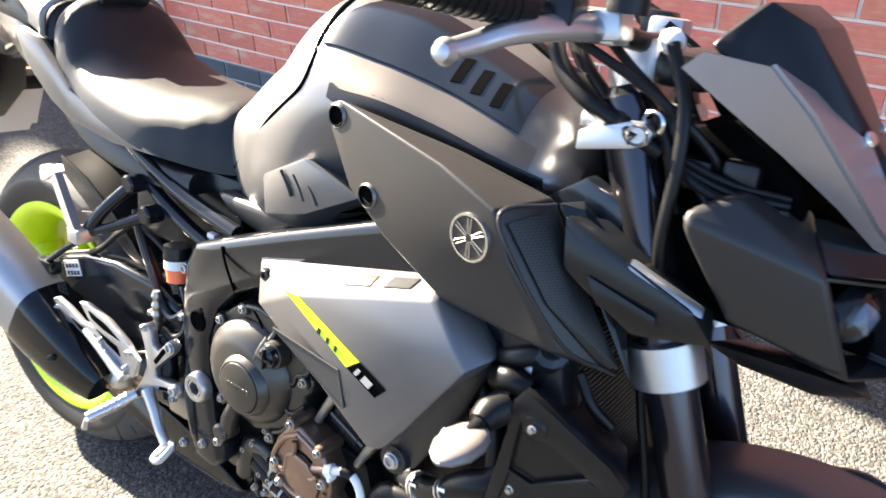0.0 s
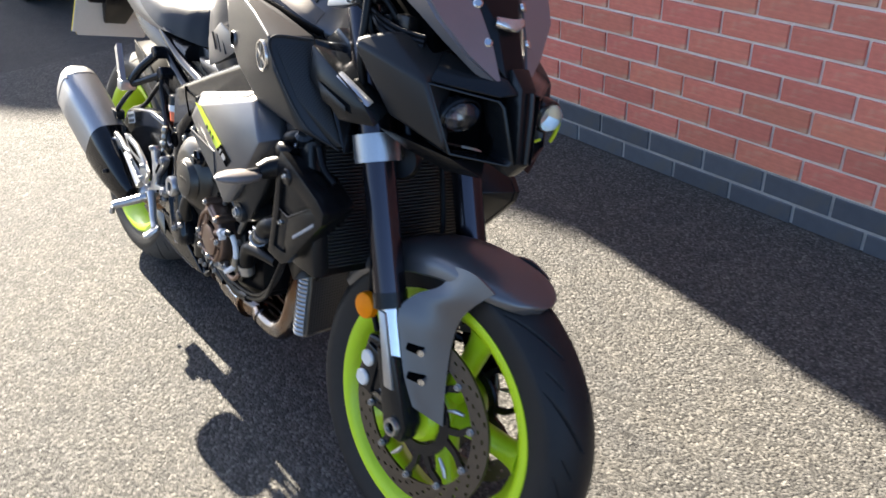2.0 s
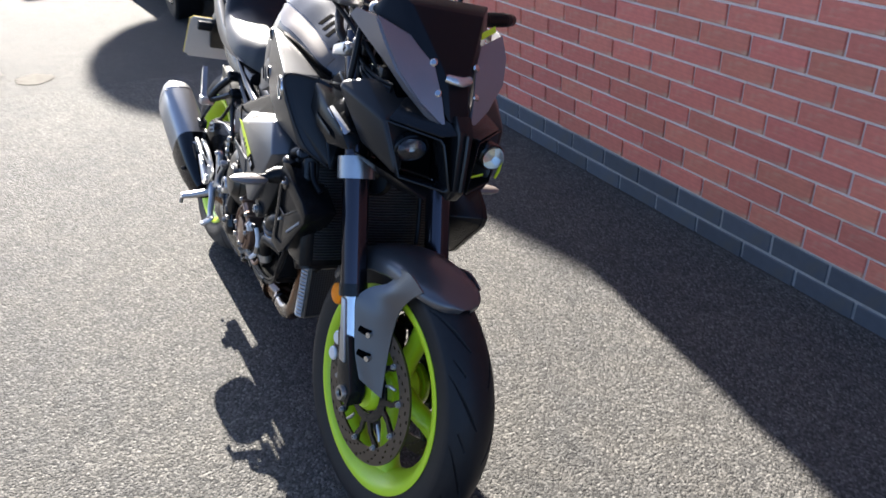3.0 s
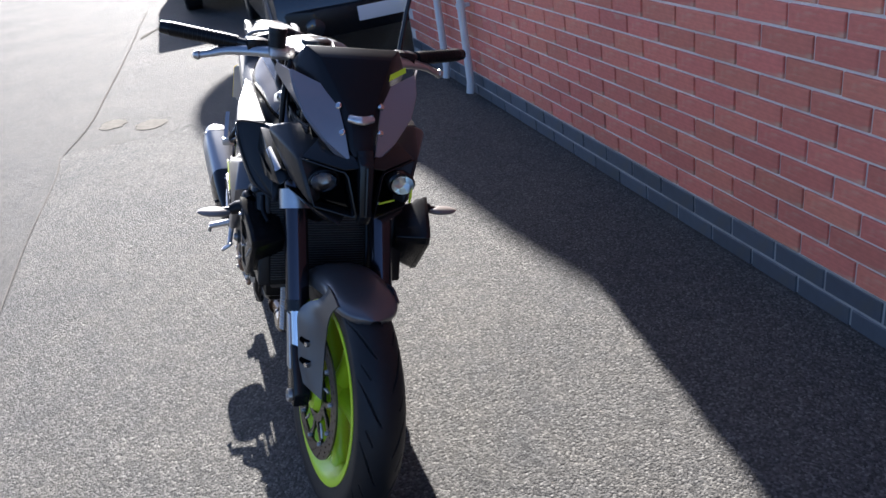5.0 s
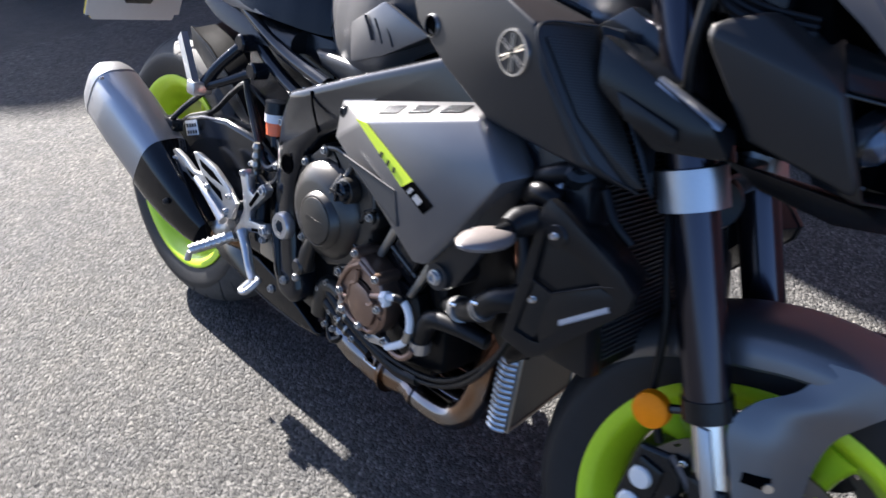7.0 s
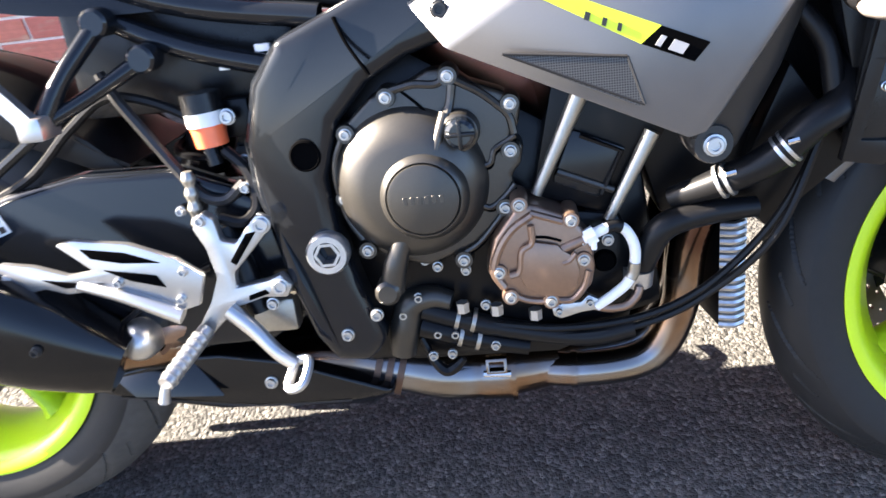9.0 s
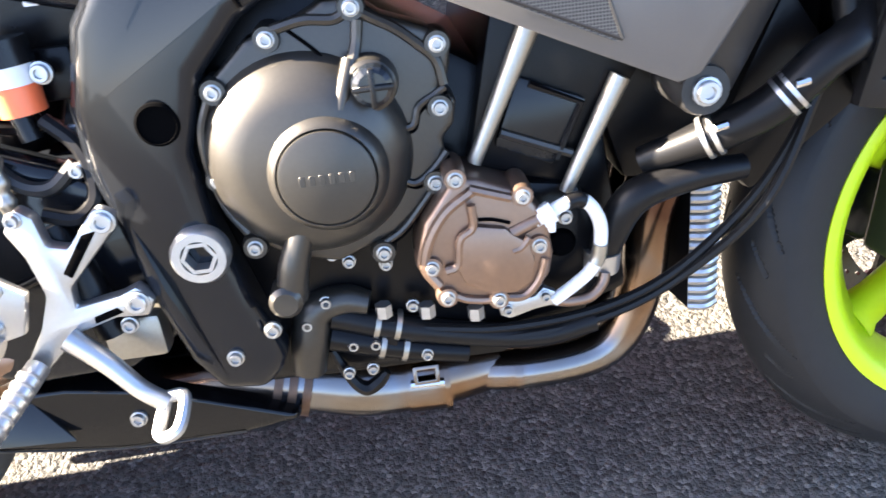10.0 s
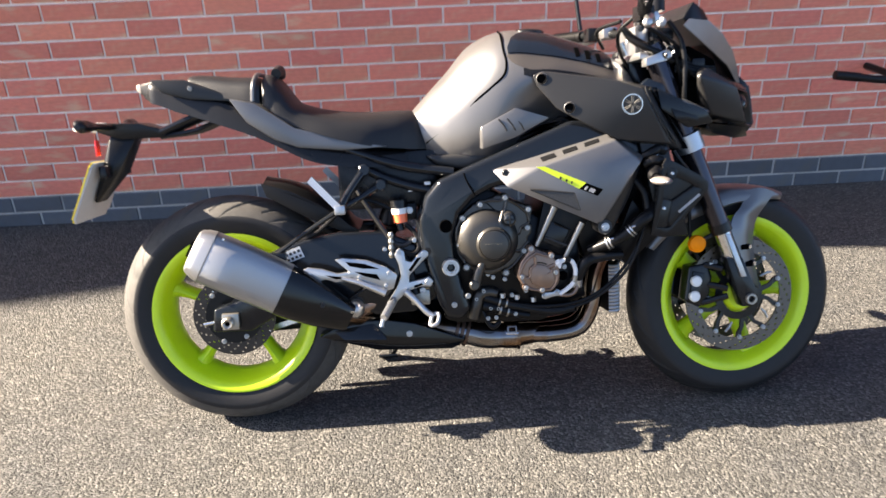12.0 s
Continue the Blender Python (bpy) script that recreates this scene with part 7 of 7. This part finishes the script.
    bolt(calc.x + 0.034, sy * 0.075, calc.z + 0.058, cal, 0.007, STEEL, turn=Matrix.Rotation(0 if sy < 0 else math.pi, 4, "Z"), move=STEERED)
    part("side_reflector", lathe([(0.0, sy * 0.012), (0.019, sy * 0.0115), (0.0225, sy * 0.009), (0.0235, sy * 0.003), (0.0235, -sy * 0.004), (0.0, -sy * 0.004)], (1.280, sy * 0.094, 0.458), seg=32), AMBER, bike, "round amber side reflector", move=STEERED)
    part("reflector_stay", tube([(1.280, sy * 0.090, 0.458), (1.33, sy * 0.10, 0.485)], 0.006, 8), SATIN_BLACK, bike, move=STEERED)
    part("brake_hose", tube([(1.295, sy * 0.075, 0.41), (1.270, sy * 0.080, 0.47), (1.262, sy * 0.085, 0.56), (1.235, sy * 0.085, 0.66), (1.21, sy * 0.075, 0.76), (1.19, sy * 0.05, 0.86)], 0.0055, 8), HOSE, bike, move=STEERED)
    # mudguard stay over the fork foot
    stay_rows = [[(1.436, 0.070, 0.592), (1.478, 0.074, 0.597), (1.522, 0.072, 0.583)], [(1.420, 0.078, 0.553), (1.452, 0.081, 0.552), (1.493, 0.075, 0.550)], [(1.386, 0.096, 0.526), (1.425, 0.089, 0.520), (1.468, 0.071, 0.512)],
                 [(1.371, 0.112, 0.492), (1.418, 0.098, 0.480), (1.460, 0.069, 0.472)], [(1.390, 0.113, 0.440), (1.426, 0.098, 0.435), (1.461, 0.069, 0.428)], [(1.410, 0.112, 0.390), (1.440, 0.095, 0.380), (1.468, 0.069, 0.372)], [(1.434, 0.104, 0.342), (1.456, 0.088, 0.330), (1.478, 0.070, 0.318)]]
    part("mudguard_stay", shell([[(x, sy * y, z) for x, y, z in row] for row in stay_rows], 0.004 * sy, 6), GREY_PAINT, bike, "matt grey mudguard side stay", move=STEERED)
    for x, z in ((1.418, 0.441), (1.431, 0.394)):
        # Black bar on the stay, painted for the shade in its slot.
        part("stay_recess_shade", tube([(x - 0.018, sy * 0.1055, z), (x + 0.010, sy * 0.0955, z)], (0.0078, 0.0085), 10), BLACK_AND_SHADE, bike, move=STEERED)
        part("stay_bolt", tube([(x + 0.006, sy * 0.092, z), (x + 0.012, sy * 0.1055, z)], 0.0058, 10), STEEL, bike, move=STEERED)
guard_rings = []
for a in np.linspace(150, 59.5, 46):
    r = 0.3065 + 0.008 * max(0.0, (84 - a) / 24.5) ** 1.2
    end = max(0.0, (78 - a) / 18.5)
    wide = 0.084 * math.sqrt(max(0.02, 1.0 - 0.97 * min(1.0, end) ** 2.4)) * (1.0 - 0.35 * max(0, (a - 112) / 38) ** 1.3)
    deep = 0.050 - 0.012 * min(1.0, max(0.0, (100 - a) / 22)) - 0.020 * min(1.0, end) - 0.024 * max(0, (a - 112) / 38)
    ca, sa = math.cos(radians(a)), math.sin(radians(a))
    outer, inner = [], []
    for k in np.linspace(-90, 90, 17):
        q = math.sin(radians(k))
        drop = deep * (1 - math.cos(radians(k)) ** 0.85)
        y = wide * math.copysign(abs(q) ** 0.85, q) * (1.0 - 0.10 * abs(q) ** 6)
        outer.append((FRONT.x + (r - drop) * ca, y, FRONT.z + (r - drop) * sa))
        inner.append((FRONT.x + (r - drop - 0.004) * ca, y * 0.96, FRONT.z + (r - drop - 0.004) * sa))
    guard_rings.append(outer + inner[::-1])
part("front_mudguard", skin(guard_rings), GREY_PAINT, bike, "matt grey front mudguard", move=STEERED)
part("top_yoke", box(1.115, 1.185, -0.12, 0.12, 0.947, 0.967, 0.008), ALLOY, bike, "bare alloy top yoke", move=STEERED)
part("bar_riser", box(1.128, 1.168, -0.06, 0.06, 0.965, 1.04, 0.008), ALLOY, bike, move=STEERED)
part("lower_yoke", box(1.215, 1.275, -0.12, 0.12, 0.712, 0.748, 0.008), SATIN_BLACK, bike, move=STEERED)
part("steering_head", tube([(1.135, 0, 0.95), (1.225, 0, 0.72)], 0.04, 20), FRAME_BLACK, bike)
part("horn", lathe([(0.0, 0.0), (0.028, 0.004), (0.034, -0.01), (0.030, -0.025), (0.0, -0.028)], (1.275, -0.06, 0.715), (0.6, -0.7, 0.1), seg=24), ENGINE_DARK, bike)

# radiator and oil cooler
radiator = part("radiator", hull([(1.165, s * 0.165, 0.50) for s in (-1, 1)] + [(1.235, s * 0.175, 0.50) for s in (-1, 1)] + [(1.110, s * 0.175, 0.78) for s in (-1, 1)] + [(1.165, s * 0.18, 0.79) for s in (-1, 1)], 0.004), ENGINE_DARK, bike, "black curved radiator with thin fins")
for i in range(44):
    t = i / 43
    z = 0.515 + 0.255 * t
    x = 1.2335 - 0.066 * (z - 0.50) / 0.29
    part("radiator_fin", box(x - 0.003, x + 0.004, -0.150, 0.150, z - 0.0011, z + 0.0011, 0.0), RADIATOR, radiator, smooth=False)
for sy in (-1, 1):
    part("side_tank", hull([(1.170, sy * 0.150, 0.50), (1.242, sy * 0.150, 0.50), (1.175, sy * 0.150, 0.79), (1.10, sy * 0.150, 0.785), (1.165, sy * 0.182, 0.50), (1.238, sy * 0.180, 0.50), (1.17, sy * 0.185, 0.79), (1.10, sy * 0.185, 0.785)], 0.006), BLACK_PLASTIC, radiator)
COOLER_TURN = Matrix.Translation((1.07, -0.09, 0.35)) @ Matrix.Rotation(radians(8), 4, "Z") @ Matrix.Translation((-1.07, 0.09, -0.35))
cooler = part("oil_cooler", box(1.052, 1.078, -0.086, 0.105, 0.283, 0.417, 0.003), ENGINE_DARK, bike, "oil cooler with ribbed silver ends and a mesh face", move=COOLER_TURN)
part("cooler_mesh", box(1.078, 1.082, -0.083, 0.102, 0.286, 0.414, 0.001), GRILLE_FRONT, cooler, "woven mesh guard", smooth=False, move=COOLER_TURN)
part("cooler_frame", frame_ring([(1.084, -0.086, 0.283), (1.084, 0.105, 0.283), (1.084, 0.105, 0.417), (1.084, -0.086, 0.417)], [(1.084, -0.082, 0.287), (1.084, 0.101, 0.287), (1.084, 0.101, 0.413), (1.084, -0.082, 0.413)], (-0.008, 0, 0), 0.0008), CAST, cooler, move=COOLER_TURN)
for i in range(14):
    z = 0.288 + 0.0096 * i
    part("cooler_rib", tube([(1.051, -0.089, z), (1.065, -0.095, z), (1.079, -0.089, z)], 0.0046, 8), ALLOY, cooler, move=COOLER_TURN)
part("cooler_bracket", tube([(1.075, -0.07, 0.41), (1.10, -0.06, 0.45), (1.12, -0.05, 0.50)], 0.008, 8), ENGINE_DARK, bike)

# Added dark hull that closes the bright gap between engine and radiator.
part("gap_filler", hull([(x, y, z) for y in (-0.115, 0.115) for x, z in ((0.93, 0.60), (0.98, 0.44), (1.09, 0.44), (1.15, 0.55), (1.15, 0.74), (1.02, 0.76))], 0.01), ENGINE_DARK, bike)
part("radiator_cowl", hull([(1.09, s * 0.13, 0.42) for s in (-1, 1)] + [(1.17, s * 0.15, 0.50) for s in (-1, 1)] + [(1.05, s * 0.13, 0.46) for s in (-1, 1)] + [(1.10, s * 0.15, 0.60) for s in (-1, 1)], 0.006), ENGINE_DARK, bike)

# plumbing under the intake covers
for pts, r, mt in (([(1.10, -0.16, 0.70), (1.13, -0.185, 0.715), (1.16, -0.18, 0.73), (1.19, -0.15, 0.74)], 0.012, HOSE), ([(1.12, -0.19, 0.69), (1.14, -0.20, 0.70), (1.16, -0.195, 0.695)], 0.014, ENGINE_DARK),
                   ([(1.09, -0.17, 0.66), (1.12, -0.18, 0.62), (1.13, -0.185, 0.57)], 0.010, HOSE), ([(1.20, -0.17, 0.72), (1.22, -0.17, 0.69), (1.24, -0.16, 0.67)], 0.006, ENGINE_DARK)):
    part("coolant_pipe", tube(pts, r, 12), mt, bike)
part("radiator_cap", lathe([(0.0, 0.02), (0.012, 0.02), (0.019, 0.016), (0.021, 0.006), (0.021, 0.0)], (1.165, -0.17, 0.725), (0.3, -0.6, 0.7), seg=12), SATIN_BLACK, bike, smooth=False)
part("cap_bracket", hull([(1.13, -0.19, 0.70), (1.16, -0.195, 0.69), (1.155, -0.185, 0.72), (1.135, -0.18, 0.725), (1.145, -0.17, 0.70)], 0.003), ALLOY, bike)

# battery side and boxes under the seat
part("under_seat_box", box(0.34, 0.60, -0.085, 0.085, 0.60, 0.75, 0.012), BLACK_PLASTIC, bike)
part("side_stand", tube([(0.56, 0.12, 0.28), (0.50, 0.20, 0.18), (0.44, 0.265, 0.093)], (0.013, 0.012, 0.011), 10), SATIN_BLACK, bike, "black side stand")
part("stand_foot", hull([(0.40 + a, 0.262 + b, 0.0885 + c - 0.277 * b) for a in (0, 0.06) for b in (-0.022, 0.022) for c in (-0.008, 0.002)], 0.003), SATIN_BLACK, bike)

# ---- drain pipes on the wall ----
for x in (-1.575, -2.05):
    pipe = thing("downpipe", "white plastic downpipe on the brick wall", "pipe", pose(x, WALL_Y - 0.055, 0), group="white downpipes")
    part("pipe_run", tube([(0, 0, 2.9), (0, 0, 1.5), (0, 0, 0.10), (0, -0.012, 0.03)], 0.024, 14, curved=False), PIPE_WHITE, pipe)
    for z in (1.9, 0.55):
        part("pipe_clip", tube([(0, 0, z), (0, 0, z + 0.03)], 0.029, 14), PIPE_WHITE, pipe)
        part("clip_foot", box(-0.02, 0.02, 0.02, 0.056, z + 0.005, z + 0.025, 0.002), PIPE_WHITE, pipe)


# ---- parked cars behind the motorcycle ----
def car(x_nose, y_mid, name_label, plate):
    """A dark hatchback that points along +x."""
    c = thing("car", name_label, "car", pose(x_nose, y_mid, 0))
    body = [(0.0, 0.32), (-0.02, 0.58), (-0.14, 0.74), (-1.15, 0.95), (-1.85, 1.42), (-2.4, 1.48), (-3.3, 1.42), (-3.9, 1.02), (-4.05, 0.90), (-4.08, 0.40), (-3.95, 0.24), (-0.2, 0.22)]
    bm = bmesh.new()
    rings = []
    for y, s, low in ((-0.86, 0.0, 0.90), (-0.84, 0.3, 1.0), (-0.72, 1.0, 1.0), (0.0, 1.0, 1.0), (0.72, 1.0, 1.0), (0.84, 0.3, 1.0), (0.86, 0.0, 0.90)):
        ring = []
        for x, z in body:
            zz = z if z < 0.96 else 0.95 + (z - 0.95) * (s if s > 0.9 else 0.0)
            yy = y * (0.88 if z > 1.2 else 1.0)
            xx = x - 0.16 * (abs(y) / 0.86) ** 3 if x > -0.5 else x + 0.10 * (abs(y) / 0.86) ** 3 if x < -3.5 else x
            ring.append((xx, yy, zz))
        rings.append(ring)
    b = part("body", skin(rings), CAR_PAINT, c)
    part("windscreen", hull([(-1.20, -0.66, 0.985), (-1.20, 0.66, 0.985), (-1.80, -0.58, 1.405), (-1.80, 0.58, 1.405), (-1.25, -0.66, 0.97), (-1.25, 0.66, 0.97)], 0.0), CAR_GLASS, b)
    part("bumper", hull([(0.03, s * 0.62, z) for s in (-1, 1) for z in (0.24, 0.46)] + [(-0.20, s * 0.87, z) for s in (-1, 1) for z in (0.24, 0.46)], 0.03), BLACK_PLASTIC, c)
    if plate:
        part("plate_panel", box(0.028, 0.040, -0.26, 0.26, 0.32, 0.43, 0.004), WHITE_PLASTIC, c, "pale number plate panel")
    for sy in (-1, 1):
        part("headlamp", hull([(-0.05, sy * 0.60, 0.60), (-0.05, sy * 0.60, 0.70), (-0.30, sy * 0.84, 0.66), (-0.30, sy * 0.84, 0.76), (-0.15, sy * 0.5, 0.72)], 0.01), CAR_GLASS, c)
        part("fog_lamp", lathe([(0.0, 0.02), (0.06, 0.02), (0.075, 0.01), (0.08, -0.02)], (0.015, sy * 0.60, 0.33), (1, 0, 0), seg=24), CAR_GLASS, c)
        for x in (-0.80, -3.30):
            w = part("wheel", lathe([(0.0, sy * 0.10), (0.10, sy * 0.09), (0.19, sy * 0.11), (0.20, -sy * 0.08)], (x, sy * 0.76, 0.31), seg=32), STEEL, c)
            part("tyre", lathe([(0.20, sy * 0.105), (0.29, sy * 0.11), (0.31, sy * 0.09), (0.31, -sy * 0.09), (0.29, -sy * 0.11), (0.20, -sy * 0.105)], (x, sy * 0.76, 0.31), seg=40), RUBBER, w)
    return c


def van(x_nose, y_mid):
    """A dark panel van that points along +x, sized to cast a block of shade."""
    c = thing("van", "dark panel van, mostly out of view, sized to cast a block of shade", "van", pose(x_nose, y_mid, 0))
    side = [(0.0, 0.30), (-0.02, 0.80), (-0.10, 1.00), (-0.75, 1.18), (-1.30, 1.90), (-1.55, 1.97), (-4.6, 1.99), (-4.75, 1.85), (-4.80, 0.35), (-4.6, 0.25), (-0.2, 0.24)]
    rings = [[(x - 0.10 * (abs(y) / 0.92) ** 3 if x > -0.6 else x, y * (0.93 if z > 1.4 else 1.0), z) for x, z in side] for y in (-0.92, -0.84, -0.3, 0.3, 0.84, 0.92)]
    body = part("body", skin(rings), CAR_PAINT, c)
    part("windscreen", hull([(-0.80, -0.78, 1.215), (-0.80, 0.78, 1.215), (-1.26, -0.72, 1.83), (-1.26, 0.72, 1.83), (-0.86, 0.78, 1.20), (-0.86, -0.78, 1.20)], 0.0), CAR_GLASS, body)
    part("bumper", hull([(0.05, w * 0.66, z) for w in (-1, 1) for z in (0.26, 0.52)] + [(-0.2, w * 0.93, z) for w in (-1, 1) for z in (0.26, 0.52)], 0.03), BLACK_PLASTIC, c)
    for w in (-1, 1):
        part("headlamp", hull([(-0.02, w * 0.62, 0.72), (-0.05, w * 0.62, 0.90), (-0.22, w * 0.90, 0.74), (-0.25, w * 0.90, 0.92)], 0.01), CAR_GLASS, c)
        for x in (-0.85, -3.9):
            wh = part("wheel", lathe([(0.0, w * 0.10), (0.10, w * 0.09), (0.20, w * 0.11), (0.21, -w * 0.08)], (x, w * 0.82, 0.33), seg=32), STEEL, c)
            part("tyre", lathe([(0.21, w * 0.105), (0.31, w * 0.11), (0.33, w * 0.09), (0.33, -w * 0.09), (0.31, -w * 0.11), (0.21, -w * 0.105)], (x, w * 0.82, 0.33), seg=40), RUBBER, wh)
    return c


car(-3.2, 1.45, "dark hatchback parked nose-on behind the motorcycle", True)
# Height and place are chosen for the shadow on the yard.
van(-7.5, 0.85)

# ---- black bar by the wall ----
rail = thing("black_bar", "black rubber-tipped bar with a bend to the wall added out of view", "bar", pose(0, 0, 0))
# Bend and wall fixing are made up, out of view, to hold the tip.
part("bar_tube", tube([(2.60, WALL_Y + 0.01, 0.56), (2.60, 1.30, 0.565), (2.55, 1.21, 0.58), (2.45, 1.19, 0.59), (2.30, 1.19, 0.610)], 0.016, 12), HOSE, rail)
part("bar_tip", tube([(2.36, 1.19, 0.603), (2.29, 1.19, 0.612), (2.255, 1.19, 0.617)], (0.0185, 0.019, 0.0185), 14), HOSE, rail)

# ---- bricks, one by one ----
COURSE, BRICK, JOINT = 0.0755, 0.2195, 0.010
FIRST = -0.013


def brick_points(x, z, depth=0.0):
    """Corners of a brick face with slightly worn edges."""
    x0, x1, z0, z1, c = x + JOINT / 2, x + BRICK - JOINT / 2, z + JOINT / 2, z + COURSE - JOINT / 2, 0.002
    front = [(x0 + c, 0, z0 + c), (x1 - c, 0, z0 + c), (x1 - c, 0, z1 - c), (x0 + c, 0, z1 - c)]
    back = [(x0, 0.0025, z0), (x1, 0.0025, z0), (x1, 0.0025, z1), (x0, 0.0025, z1)]
    deep = [(x0, 0.02, z0), (x1, 0.02, z0), (x1, 0.02, z1), (x0, 0.02, z1)]
    quads = [(0, 1, 2, 3)]
    for a, b in ((0, 4), (4, 8)):
        quads += [(a + i, b + i, b + (i + 1) % 4, a + (i + 1) % 4) for i in range(4)]
    return front + back + deep, quads


rng = random.Random(4)
shared = {}
for colour, mat in (("red", BRICK_RED), ("blue", BRICK_BLUE)):
    v, q = brick_points(0, 0)
    me = bpy.data.meshes.new("brick")
    me.from_pydata(v, [], q)
    me.materials.append(mat)
    shared[colour] = me
rest = {"red": ([], []), "blue": ([], [])}
count = 0
for k in range(44):
    z = FIRST + COURSE * k
    offset = 0.599 if k % 2 == 0 else 0.709
    colour = "blue" if k < 2 else "red"
    n0 = math.ceil((CORNER + 0.01 - offset) / BRICK)
    x = offset + n0 * BRICK
    while x + BRICK < 8.9:
        y = WALL_Y - 0.004 + rng.uniform(-0.0012, 0.0012)
        if -0.95 < x < 2.45 and k < 13 and count < 300 and not (x < 0.1 and k > 8 and x > -0.3):
            ob = new("brick", shared[colour])
            ob.location = (x, y, z)
            ob.rotation_euler = (rng.uniform(-0.004, 0.004), rng.uniform(-0.003, 0.003), rng.uniform(-0.004, 0.004))
            ob.parent = wall_north
            count += 1
        else:
            v, q = brick_points(x, z)
            verts, faces = rest[colour]
            base = len(verts)
            verts += [(a, y + b, c) for a, b, c in v]
            faces += [tuple(base + i for i in f) for f in q]
        x += BRICK
for colour, mat in (("red", BRICK_RED), ("blue", BRICK_BLUE)):
    me = bpy.data.meshes.new("brickwork")
    me.from_pydata(rest[colour][0], [], rest[colour][1])
    me.materials.append(mat)
    ob = new("brickwork", me)
    ob.parent = wall_north
    tagged(ob, kind="stuff")
